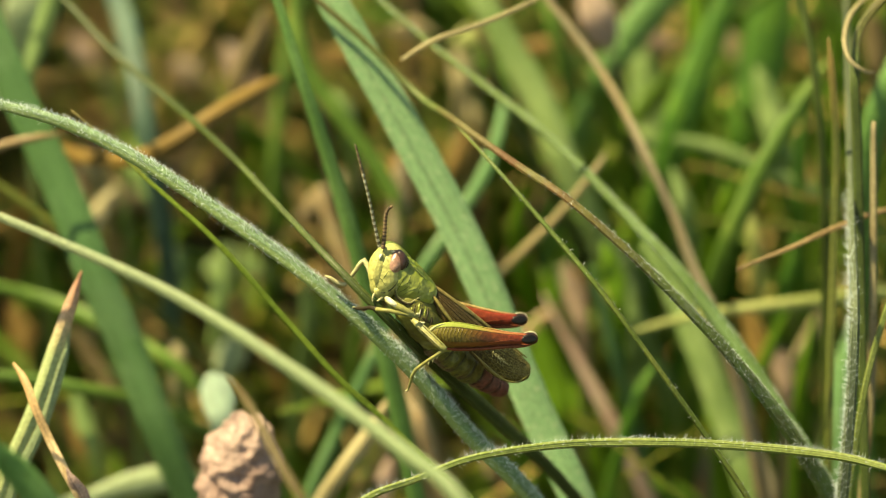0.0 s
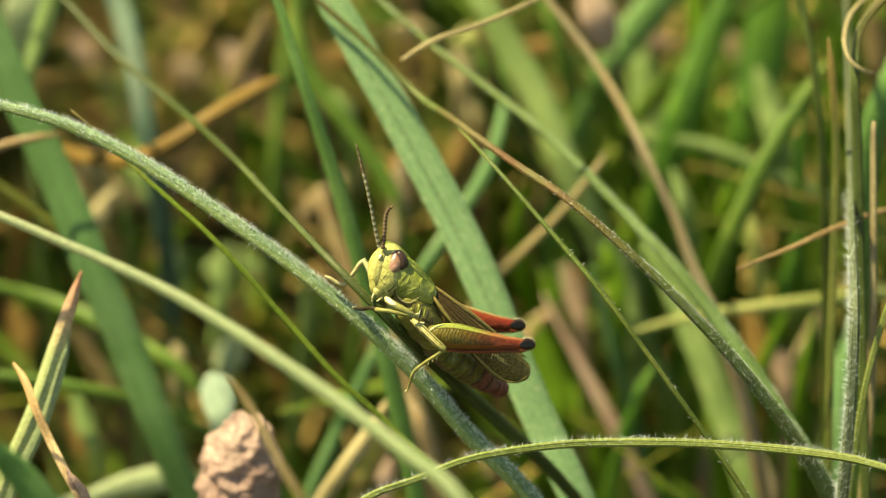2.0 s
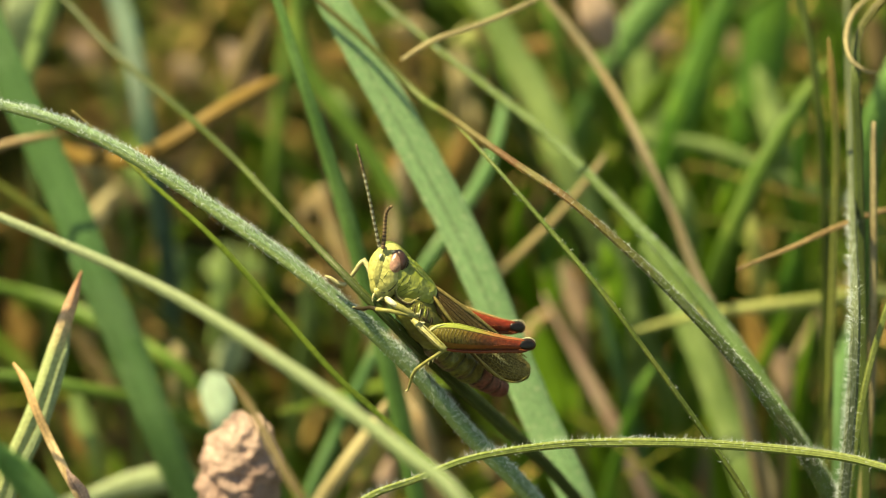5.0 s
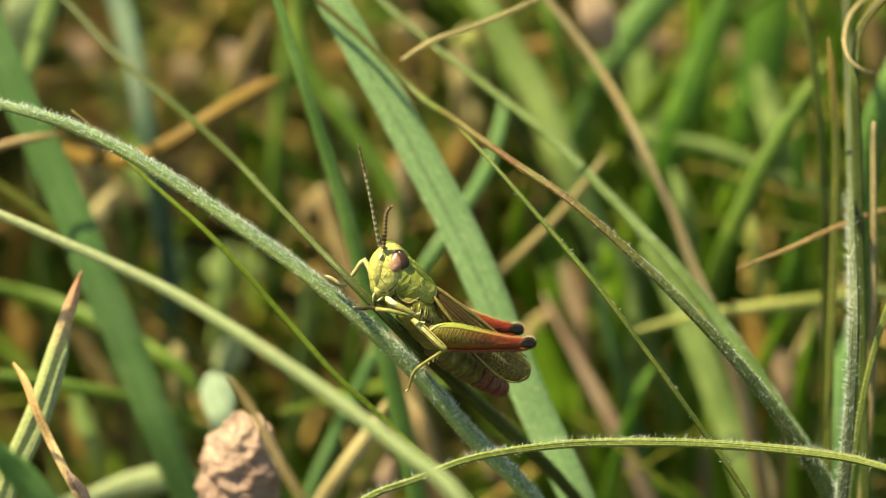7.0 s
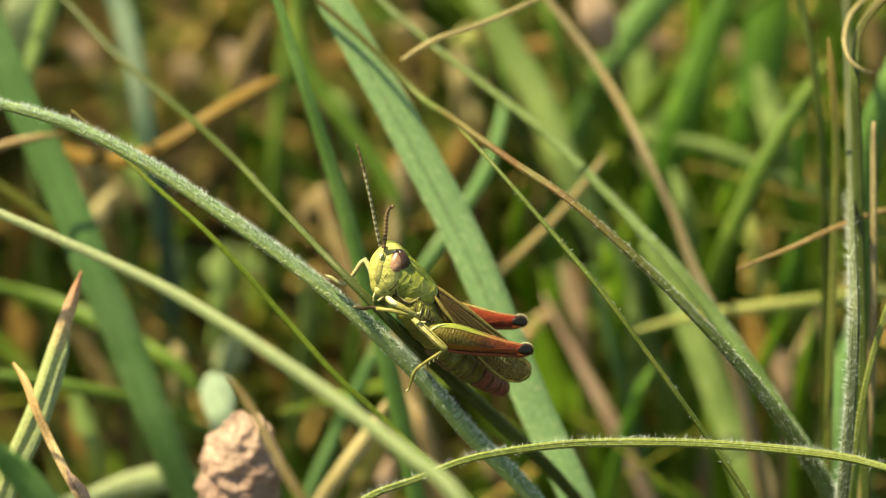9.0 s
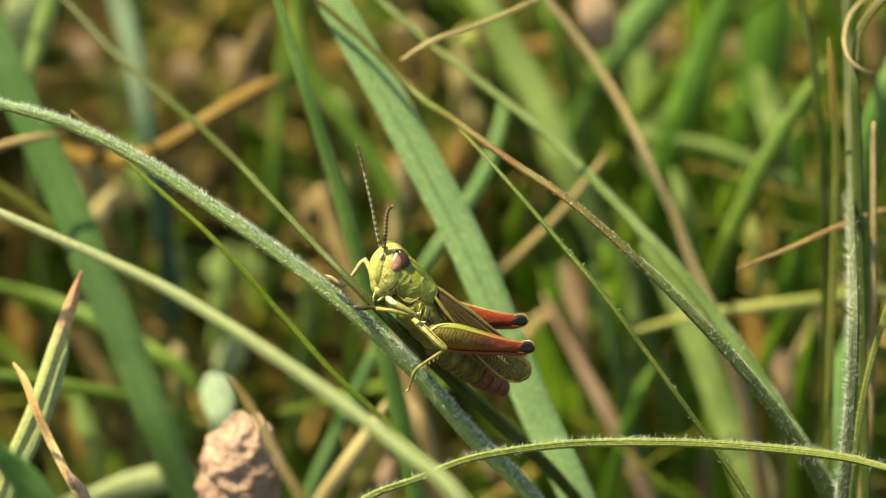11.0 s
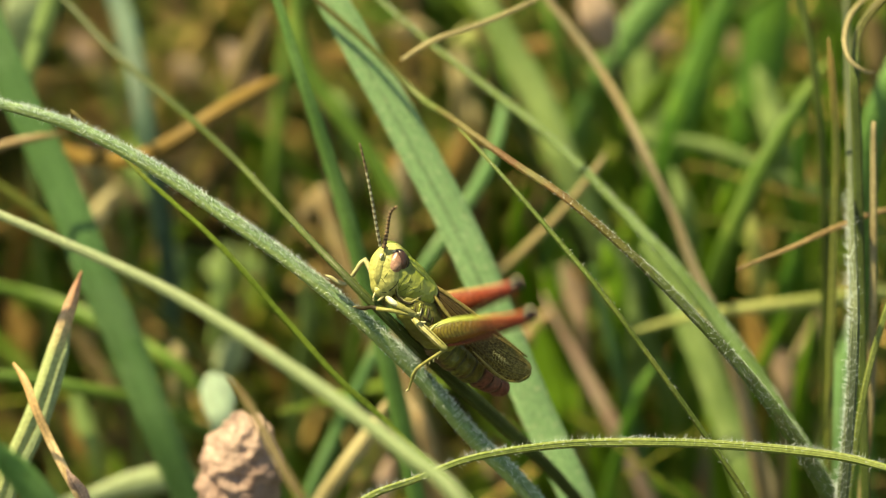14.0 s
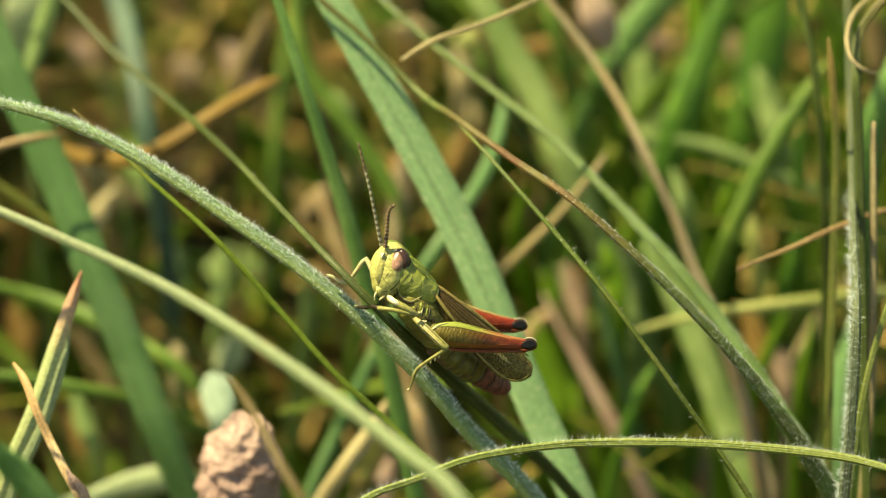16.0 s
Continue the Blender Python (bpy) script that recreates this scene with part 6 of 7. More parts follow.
body("eye", [(-1.87, -1.2, 7.02), (-1.96, -1.1, 6.76), (-2.05, -1.1, 6.22), (-2.1, -1.2, 5.77), (-2.09, -1.3, 5.5)], [(0.1, 0.1), (0.4, 0.46), (0.5, 0.6), (0.4, 0.46), (0.1, 0.1)], S_EYE, (1, 0.2, 0), head, "oval brown eye", sides=14, wrinkle=0.02)
body("face_ridge", [(-1.56, -3.8, 7.34), (-1.91, -4.03, 6.54), (-2.17, -4.15, 5.65), (-2.31, -4.12, 4.9), (-2.31, -4.0, 4.45)], [(0.1, 0.03), (0.26, 0.05), (0.3, 0.06), (0.28, 0.06), (0.12, 0.03)], S_FACE, (0, -1, 0), head, "pale facial keel")
for pts, w, m in (([(-1.33, 0, 5.5), (-1.62, 0, 5.09), (-1.87, 0, 4.68)], 0.06, S_GROOVE), ([(-2.82, 0, 4.77), (-2.32, 0, 4.86), (-2.01, 0, 4.86), (-1.87, 0, 4.68), (-1.6, 0, 4.32)], 0.07, S_GROOVE),
                  ([(-2.4, 0, 4.8), (-2.37, 0, 4.32), (-2.14, 0, 3.96)], 0.06, S_GROOVE), ([(-2.3, 0, 3.9), (-1.78, 0, 3.74), (-1.33, 0, 3.92), (-0.88, 0, 4.32), (-0.6, 0, 4.77)], 0.13, S_DARK),
                  ([(-2.48, 0, 6.17), (-2.34, 0, 6.3), (-2.21, 0, 6.17), (-2.34, 0, 6.03)], 0.04, S_GROOVE)):
    mark(head, "face_groove", pts, [w * 0.4, w, w * 0.4], m, "fine dark groove")
limb("face_spot", [(-1.87, -4.05, 6.8), (-2, -4.15, 6.63), (-2.09, -4.2, 6.36)], [0.08, 0.26, 0.06], S_WHITE, head, "white patch beside the feeler")
limb("face_spot", [(-1.21, -3.75, 6.94), (-0.98, -3.8, 6.98), (-0.72, -3.7, 6.89)], [0.06, 0.18, 0.06], S_WHITE, head, "white patch above the eye")
body("eye_band", [(-0.33, -3.1, 6.89), (-0.14, -3.3, 6.36), (-0.23, -3.5, 5.69), (-0.54, -3.65, 5.11)], [(0.08, 0.08), (0.32, 0.28), (0.42, 0.34), (0.08, 0.08)], S_DARK, (0.4, -1, 0), head, "dark band beside the eye")
body("eye_cap", [(-0.85, -3.7, 7.08), (-0.5, -3.88, 6.85), (-0.24, -3.9, 6.3), (-0.3, -3.85, 5.8), (-0.5, -3.8, 5.4)], [(0.06, 0.06), (0.3, 0.3), (0.34, 0.34), (0.26, 0.26), (0.06, 0.06)], S_EYE_DARK, (0.4, -1, 0), head, "dark upper edge of the eye", sides=14, wrinkle=0.02)
body("lip", [(-2.45, -3.7, 4.18), (-2.32, -3.85, 3.92), (-2.18, -3.8, 3.65), (-2.05, -3.6, 3.34)], [(0.1, 0.05), (0.26, 0.1), (0.24, 0.1), (0.1, 0.05)], S_FACE, (0, -1, 0), head, "pale upper lip", sides=12)
body("jaw", [(-1.65, -3.85, 4.18), (-1.52, -3.8, 3.92), (-1.43, -3.6, 3.6), (-1.39, -3.4, 3.33)], [(0.12, 0.06), (0.28, 0.12), (0.24, 0.12), (0.1, 0.06)], S_FACE, (0, -1, 0), head, "yellow-green jaw", sides=12)
limb("palp", [(-2.45, -3.6, 3.74), (-2.63, -3.7, 3.38), (-2.63, -3.7, 3.03)], [0.2, 0.18, 0.1], S_CREAM, head, "short cream palp")
limb("palp", [(-1.83, -3.6, 3.42), (-2.09, -3.8, 3.2), (-2.27, -3.9, 3.07)], [0.2, 0.2, 0.12], S_CREAM, head, "short cream palp")

# feelers: jointed, one pale and one dark
def feeler(name, points, joints, wide, rings, label):
    base = Vector(points[0])
    path, share, _ = spline([tuple((Vector(p) - base) * MM) for p in points], 8)
    at = np.linspace(0, 1, joints + 1)
    ends = np.stack([np.interp(at, share, path[:, i]) for i in range(3)], 1)
    first = None
    for i in range(joints):
        a, b = ends[i], ends[i + 1]
        w = wide * (1 - 0.35 * i / joints) * MM
        me = tube("joint", [tuple(a), tuple(a + (b - a) * 0.15), tuple(a + (b - a) * 0.8), tuple(b)], [w * 0.7, w, w * 1.02, w * 0.72], flat=1, steps=1, sides=8)[0]
        if first is None:
            first = put(name, me, rings(0), hopper, label)
            first.location = base * MM
        else:
            put("joint", me, rings(i), first)
    return first


feeler_a = feeler("feeler", [(-2.1, -3.8, 7.34), (-2.45, -4.8, 8.98), (-2.9, -6.0, 11.21), (-3.44, -6.8, 13.43), (-3.93, -7.1, 15.31)], 34, 0.27, lambda i: (S_FEELER, S_FEELER_GREY)[i % 2] if i < 25 else (S_FEELER_DARK, S_FEELER_GREY)[i % 2], "long jointed feeler, pale with dark rings")
feeler_b = feeler("feeler", [(-1.82, -4.1, 7.2), (-1.68, -4.3, 8.44), (-1.62, -4.6, 9.5), (-1.47, -4.9, 10.19), (-1.07, -5.2, 10.54)], 24, 0.36, lambda i: (S_FEELER_DARK, S_FEELER_BROWN)[i % 2], "dark jointed feeler bent forward")

# fore body
pronotum = body("pronotum", [(-1.19, -2.3, 5.68), (-0.74, -2.3, 5.32), (-0.03, -2.2, 4.74), (0.55, -2.0, 4.25), (1.22, -1.7, 3.84), (1.63, -1.4, 3.61)],
                [(1.5, 1.4), (1.68, 1.55), (1.7, 1.55), (1.72, 1.46), (1.64, 1.26), (1.4, 1.02)], S_SHIELD, label="green saddle-shaped neck shield with dark grooves", sides=36, steps=9, power=0.9, wrinkle=0.06)
limb("shield_keel", [(0.12, -3.5, 6.22), (0.65, -3.6, 5.73), (1.28, -3.35, 5.06), (1.81, -2.8, 4.44)], [0.06, 0.1, 0.1, 0.06], S_SHIELD, pronotum, "green side keel")
limb("shield_rim", [(-0.34, -3.76, 4.77), (-0.74, -3.74, 4.1), (-0.6, -3.62, 3.45), (0.15, -3.56, 2.97), (0.75, -3.56, 3.2), (1.23, -3.36, 3.56), (1.6, -3.06, 3.88)], [0.03, 0.03, 0.04, 0.06, 0.07, 0.06, 0.03], S_CREAM, pronotum, "pale rim of the neck shield", flat=0.8)
limb("shield_seam", [(-0.9, -3.74, 4.0), (-0.72, -3.62, 3.32), (0.15, -3.52, 2.82), (0.82, -3.4, 3.06), (1.34, -3.2, 3.45)], [0.05, 0.14, 0.16, 0.13, 0.05], S_DARK, pronotum, "dark seam under the neck shield", flat=0.8)
for pts in ([(-0.09, 0, 4.95), (-0.41, 0, 4.46), (-0.68, 0, 3.92)], [(-0.36, 0, 4.23), (0.09, 0, 4.5), (0.59, 0, 4.64)], [(-0.27, 0, 3.56), (0.32, 0, 3.92), (0.95, 0, 4.1)], [(-0.54, 0, 3.78), (-0.09, 0, 4.01), (0.27, 0, 4.32)], [(0.41, 0, 5.18), (0.23, 0, 4.68), (-0.09, 0, 4.14)], [(0.99, 0, 4.68), (1.08, 0, 4.23), (0.95, 0, 3.69)]):
    mark(pronotum, "shield_groove", pts, [0.03, 0.08, 0.03], S_GROOVE, "fine dark groove")
thorax = body("thorax", [(-0.88, -2.0, 4.07), (-0.16, -2.1, 3.26), (0.73, -2.0, 2.27), (1.62, -1.4, 1.23), (2.52, 0, 0.27), (3.38, 0.6, -0.56)],
              [(0.6, 0.6), (1.3, 1.3), (1.55, 1.5), (1.55, 1.5), (1.4, 1.35), (1.0, 1.0)], S_THORAX, label="olive-green underbody with dark seams", sides=26, wrinkle=0.15)
for pts, w in (([(0.77, 0, 2.79), (0.63, 0, 2.34), (0.68, 0, 1.8)], 0.12), ([(1.31, 0, 3.06), (1.22, 0, 2.34), (0.99, 0, 1.53)], 0.12), ([(1.71, 0, 2.7), (1.67, 0, 1.98), (1.44, 0, 1.17)], 0.14), ([(1.98, 0, 1.98), (1.98, 0, 1.44), (1.71, 0, 0.81)], 0.24),
               ([(0.18, 0, 2.16), (0.63, 0, 1.53), (1.17, 0, 0.99)], 0.1), ([(0.09, 0, 2.61), (0.36, 0, 1.98), (0.45, 0, 1.44)], 0.08), ([(0.9, 0, 1.26), (1.35, 0, 1.04), (1.8, 0, 0.99)], 0.2), ([(1.26, 0, 1.8), (1.58, 0, 1.53), (1.89, 0, 1.35)], 0.22), ([(0.09, 0, 2.48), (0.41, 0, 2.34), (0.72, 0, 2.3)], 0.12)):
    mark(thorax, "seam", pts, [w * 0.5, w * 1.35, w * 0.5], S_DARK, "dark seam")
for pts, w in (([(0.9, 0, 1.44), (1.17, 0, 1.35), (1.49, 0, 1.4)], 0.2), ([(0.32, 0, 1.67), (0.5, 0, 1.53), (0.68, 0, 1.4)], 0.2), ([(0.68, 0, 1.98), (0.86, 0, 2.07), (1.04, 0, 2.12)], 0.16), ([(1.13, 0, 2.48), (1.08, 0, 2.16), (0.99, 0, 1.85)], 0.1)):
    mark(thorax, "pale_plate", pts, [w * 0.7, w * 1.5, w * 0.7], S_WHITE, "small white plate")
for pts, w in (([(1.04, 0, 2.88), (0.99, 0, 2.43), (0.9, 0, 1.89)], 0.22), ([(1.49, 0, 2.7), (1.44, 0, 2.16), (1.31, 0, 1.53)], 0.24), ([(0.41, 0, 2.61), (0.45, 0, 2.25), (0.5, 0, 1.89)], 0.2)):
    mark(thorax, "side_plate", pts, [w * 0.8, w * 1.4, w * 0.6], S_SHIELD, "green side plate", 0.7)

# hind body in ringed segments
BELLY = [(2.16, 0.2, -0.1), (2.97, 0.7, -0.83), (3.79, 1.3, -1.48), (4.6, 2, -2.14), (5.43, 2.8, -2.71), (6.21, 3.6, -3.24), (6.9, 4.3, -3.67), (7.46, 4.9, -4.01), (7.79, 5.3, -4.21)]
abdomen = body("abdomen", BELLY, [(1.1, 1.15), (1.22, 1.3), (1.2, 1.28), (1.14, 1.2), (1.04, 1.08), (0.94, 0.98), (0.84, 0.88), (0.62, 0.64), (0.22, 0.22)], S_ABDOMEN, label="olive and maroon hind body")
for i in range(1, 8):
    a, b = Vector(BELLY[i]), Vector(BELLY[i + 1] if i < 8 else BELLY[i])
    r = [1.31, 1.3, 1.23, 1.13, 1.03, 0.91, 0.73][i - 1]
    mid = a.lerp(b, 0.75)
    body("segment", [tuple(a), tuple(a.lerp(b, 0.3)), tuple(mid), tuple(a.lerp(b, 0.86))], [(r * 0.955, r * 0.965), (r * 0.97, r * 0.985), (r * 0.97, r * 0.985), (r * 0.945, r * 0.95)], S_RING if i < 4 else S_TAIL, parent=abdomen, steps=3)

for i in range(1, 6):
    mid = Vector(BELLY[i]).lerp(Vector(BELLY[i + 1]), 0.35)
    for k, (dx, dz) in enumerate(((0.42, 0.5), (0.08, -0.12), (-0.28, -0.6))):
        q = mid + Vector((dx, -1.2 + 0.06 * i + 0.35 * abs(dz), dz))
        limb("belly_spot", [tuple(q + Vector((-0.16, 0.02, 0.12))), tuple(q), tuple(q + Vector((0.15, 0.02, -0.1)))], [0.06, 0.2 - 0.04 * k, 0.05], S_DARK if i < 4 else S_TAIL, abdomen, "dark spot", flat=0.5)

# folded wings: a leathery panel on each side and the ridge between them
def wing(name, points, half, facing, label):
    path, share, _ = spline([tuple(Vector(p) * MM) for p in points], 8)
    w = np.interp(share, np.linspace(0, 1, len(half)), half) * MM
    _, side, out = frames(path, facing)
    a = np.array([-1, -0.75, -0.5, -0.2, 0.1, 0.4, 0.7, 1, 0.5, 0, -0.5])
    lift = np.array([-0.25, -0.1, 0, 0.08, 0.1, 0.06, -0.05, -0.22, -0.02, 0.04, -0.05])
    rings = path[:, None] + side[:, None] * (a * w[:, None])[..., None] + out[:, None] * (lift * w[:, None])[..., None]
    ob = put(name, skin_mesh(name, rings, list((a + 1) / 2), list(share)), S_WING, hopper, label)
    for k, lane in enumerate((-0.82, -0.6, -0.38, -0.1, 0.18, 0.45, 0.72, 0.93)):
        h = np.interp(lane, a[:8], lift[:8])
        line = path + side * (lane * w)[:, None] + out * (h * w + 0.00003)[:, None]
        line = line[2:-5]
        sides = 5
        ang = np.linspace(0, 2 * np.pi, sides, endpoint=False)
        rr = (0.00004 if k in (2, 5) else 0.000018)
        ring = line[:, None] + side[2:-5, None] * (np.cos(ang) * rr)[None, :, None] + out[2:-5, None] * (np.sin(ang) * rr)[None, :, None]
        put("vein", skin_mesh("vein", ring, list(np.linspace(0, 1, sides + 1)), list(np.linspace(0, 1, len(line)))), S_VEIN, ob)
    return ob


near_wing = wing("wing", [(1.81, -2.3, 4.17), (2.44, -2.5, 3.28), (3.6, -2.3, 1.89), (5.17, -1.6, 0.4), (6.75, -0.6, -0.97), (8.12, 0.6, -1.91), (9.13, 1.5, -2.35), (9.91, 2.2, -2.6)],
                 [0.12, 0.45, 0.75, 0.95, 1.05, 1.1, 1.16, 1.22, 1.3, 1.42, 1.46, 1.4, 1.2, 0.6], (-0.15, -0.95, 0.25), "brown folded wing with pale net of veins")
far_wing = wing("wing", [(1.67, 0.2, 4.28), (2.7, 0.8, 3.37), (4.06, 1.6, 2.13), (5.65, 2.6, 0.62), (7.26, 3.6, -0.77), (8.41, 4.4, -1.62), (9.34, 5, -2.19)],
                [0.25, 0.6, 0.8, 0.95, 1.0, 0.8, 0.2], (0.3, 0.9, 0.3), "brown folded wing on the far side")
limb("wing_ridge", [(1.81, -1.6, 4.47), (3.15, -1.2, 3.48), (4.95, -0.4, 2.12), (6.67, 0.5, 0.75), (8.13, 1.6, -0.4), (9.61, 2.6, -1.52)], [0.3, 0.42, 0.5, 0.42, 0.3, 0.12], S_RIDGE, near_wing, "tan and olive ridge where the wings meet")
for k in range(4):
    limb("net_vein", [(6.83, -1, -0.96), (7.28, -0.72, -1.28), (7.78, -0.4, -1.61)], [0.015, 0.028, 0.015], S_CREAM, near_wing).location = Vector((0.13 * k, 0.02 * k, -0.16 * k)) * MM
for k in range(5):
    limb("net_vein", [(6.92, -1, -0.92), (6.83, -1, -1.23), (6.79, -0.95, -1.59)], [0.015, 0.024, 0.015], S_CREAM, near_wing).location = Vector((0.22 * k, 0.14 * k, -0.15 * k)) * MM
limb("wing_ridge", [(1.72, -2.7, 4.08), (2.48, -2.9, 2.97), (3.28, -2.9, 1.86), (3.86, -2.8, 1.18)], [0.14, 0.3, 0.26, 0.1], S_RIDGE, near_wing, "olive stripe along the wing")


limb("wing_edge", [(5.21, -1.9, -0.94), (6.2, -1.4, -1.94), (7.19, -0.7, -2.86), (8.11, 0.2, -3.38), (8.94, 1, -3.41), (9.58, 1.6, -3.03)], [0.1, 0.2, 0.22, 0.16, 0.14, 0.08], S_RIDGE, near_wing, "pale olive edge of the wing")


# hind legs: swollen thigh with keels and fishbone ridges, black knee, shin folded beneath
def hind_leg(hip, shell, d0, slope, label):
    """d0 and slope: how the thigh leads away from the hip."""
    o = Vector(hip)

    def at(x, z, near=0.0):
        return tuple(o + Vector((x, d0 + slope * x - near, z)))

    thigh = body("hind_thigh", [at(-0.6, 0.08), at(-0.1, 0.06), at(0.9, 0), at(2.0, -0.08), at(3.6, -0.2), at(5.2, -0.3), at(6.6, -0.35), at(7.2, -0.36)],
                 [(0.2, 0.25), (0.5, 0.72), (0.62, 0.98), (0.62, 0.96), (0.5, 0.76), (0.36, 0.55), (0.3, 0.45), (0.3, 0.42)], shell, UP, label=label, origin=hip, sides=40, steps=9, wrinkle=0.03)

    def sub(name, pts, ws, mat, lab, flat=1.0):
        return limb(name, [tuple(Vector(p) - o) for p in pts], ws, mat, thigh, lab, flat=flat)

    sub("upper_keel", [at(0.2, 0.72, 0.06), at(1.2, 0.95, 0.08), at(2.6, 0.78, 0.08), at(4.2, 0.46, 0.06), at(5.8, 0.16, 0.05), at(7.1, 0.04, 0.04)],
        [0.06, 0.13, 0.13, 0.11, 0.1, 0.08] if shell is S_FEMUR else [0.1, 0.3, 0.3, 0.26, 0.2, 0.12], S_KEEL if shell is S_FEMUR else S_PALE_RED, "raised upper edge, lime turning red" if shell is S_FEMUR else "raised pale red upper edge")
    sub("lower_keel", [at(0.4, -0.78, 0.15), at(1.6, -0.98, 0.15), at(3.0, -0.92, 0.15), at(4.8, -0.82, 0.15), at(6.9, -0.74, 0.12)], [0.06, 0.12, 0.12, 0.12, 0.1], S_RED_SHADED, "red lower edge, darkened for its shade")
    knee = sub("knee", [at(6.6, -0.36), at(6.9, -0.36), at(7.4, -0.36), at(7.8, -0.36), at(8.02, -0.38), at(8.1, -0.38)], [0.5, 0.8, 0.94, 0.86, 0.5, 0.1], S_KNEE, "dark reddish-brown knee", 0.72)
    for pts, ws, m, lab in (([(6.7, -0.42), (7.0, -0.4), (7.4, -0.36), (7.75, -0.34), (7.95, -0.36)], [0.12, 0.6, 0.74, 0.62, 0.2], S_BLACK, "glossy black side of the knee"),
                            ([(6.75, -0.78), (7.1, -0.82), (7.45, -0.78)], [0.05, 0.14, 0.05], S_RED, "red lower lobe of the knee")):
        limb("knee_patch", [tuple(Vector(at(x, z, 0.27)) - o) for x, z in pts], ws, m, knee, lab, flat=0.3)
    sub("knee_rim", [at(6.9, 0.08, 0.14), at(7.4, 0.2, 0.16), at(7.85, 0.1, 0.14), at(8.06, -0.2, 0.1)], [0.03, 0.08, 0.09, 0.04], S_WHITE, "pale crest over the knee")
    sub("thigh_rim", [at(-0.58, 0.0, 0.2), at(-0.42, 0.42, 0.34), at(0.05, 0.7, 0.36), at(0.7, 0.88, 0.28)], [0.04, 0.09, 0.08, 0.03], S_WHITE, "white rim round the base of the thigh")
    sub("side_ridge", [at(3.0, -0.8, 0.3), at(4.4, -0.62, 0.36), at(5.6, -0.46, 0.33), at(6.5, -0.38, 0.29)], [0.03, 0.05, 0.06, 0.03], S_RED, "red ridge along the thigh")
    shin = sub("shin", [at(7.7, -0.6, -0.1), at(7.1, -0.84, -0.1), at(5.4, -1.0, -0.05), at(3.4, -1.14, 0), at(1.6, -1.16, 0), at(0.6, -1.06, 0)], [0.4, 0.36, 0.32, 0.3, 0.28, 0.24], S_RED, "red shin folded under the thigh")
    roots, tips = [], []
    for i in range(16):
        p = Vector(at(6.6 - i * 0.36, -1.05 - 0.01 * i, 0.05)) - o
        roots.append(p * MM)
        tips.append((p + Vector((-0.16, -0.05, -0.3))) * MM)
    tagged(put("spines", prisms("spines", roots, tips, 0.00003), S_CREAM, shin, "row of fine pale spines"), kind="stuff")
    return thigh


near_femur = hind_leg((2.35, -3.4, 0.44), S_FEMUR, 0, 0.22, "swollen olive and red hind thigh")
far_femur = hind_leg((1.7, 1.8, 2.08), S_FEMUR_RED, 0, 0.12, "red hind thigh on the far side")
body("hip", [(1.81, -2.7, 1.05), (2.08, -3, 0.79), (2.44, -3.2, 0.52), (2.7, -3.2, 0.35)], [(0.2, 0.2), (0.45, 0.45), (0.45, 0.45), (0.2, 0.2)], S_THORAX, label="dark olive hip joint", sides=12)

# middle leg
mid_thigh = limb("middle_thigh", [(0.53, -3.6, 1.6), (1.11, -4.1, 1.08), (1.91, -4.6, 0.34), (2.7, -4.9, -0.41), (3.1, -4.9, -0.72)], [0.4, 0.66, 0.68, 0.62, 0.44], S_LEG, label="pale yellow-green middle thigh", flat=0.8)
limb("thigh_stripe", [(0.93, -4.6, 1.13), (1.82, -5, 0.3), (2.66, -5.25, -0.49)], [0.06, 0.1, 0.06], S_CREAM, mid_thigh, "pale stripe")
for dx, dz in ((0.16, 0.2), (-0.17, -0.14)):
    limb("thigh_groove", [(1.02, -4.5, 1.09), (1.86, -4.95, 0.3), (2.66, -5.2, -0.45)], [0.03, 0.06, 0.03], S_DARK, mid_thigh, "dark groove").location = Vector((dx, 0.03, dz)) * MM
mid_shin = limb("middle_shin", [(3.1, -4.9, -0.63), (2.48, -4.6, -1.08), (1.59, -4.2, -1.67), (0.79, -3.8, -2.26)], [0.34, 0.3, 0.28, 0.3], S_LEG, mid_thigh, "slim pale shin")
limb("middle_foot", [(0.79, -3.8, -2.26), (0.52, -3.4, -2.72), (0.34, -2.9, -3.32), (0.11, -2.4, -4)], [0.3, 0.28, 0.22, 0.12], S_LEG, mid_thigh, "small jointed foot")
limb("middle_foot", [(0.16, -2.4, -3.91), (-0.02, -2.5, -4.04), (-0.11, -2.3, -4.14)], [0.14, 0.16, 0.06], S_CREAM, mid_thigh, "pale foot tip")
for i in range(5):
    limb("shin_spine", [(2.48, -4.6, -1.21), (2.44, -4.6, -1.39), (2.39, -4.55, -1.53)], [0.08, 0.06, 0.02], S_CREAM, mid_shin).location = Vector((-0.34 * i, 0.12 * i, -0.24 * i)) * MM

# fore legs
fore_thigh = limb("fore_thigh", [(-1.55, -4.4, 3.21), (-1.1, -4.7, 2.95), (-0.3, -4.9, 2.51), (0.49, -4.7, 2.07), (0.84, -4.4, 1.88)], [0.36, 0.58, 0.54, 0.44, 0.3], S_LEG, label="pale yellow-green fore thigh")
limb("fore_hip", [(-1.56, -4.2, 3.34), (-1.28, -4.7, 3.13), (-0.92, -4.95, 2.87), (-0.57, -4.9, 2.64)], [0.3, 0.48, 0.44, 0.24], S_WHITE, fore_thigh, "cream-white hip joint")
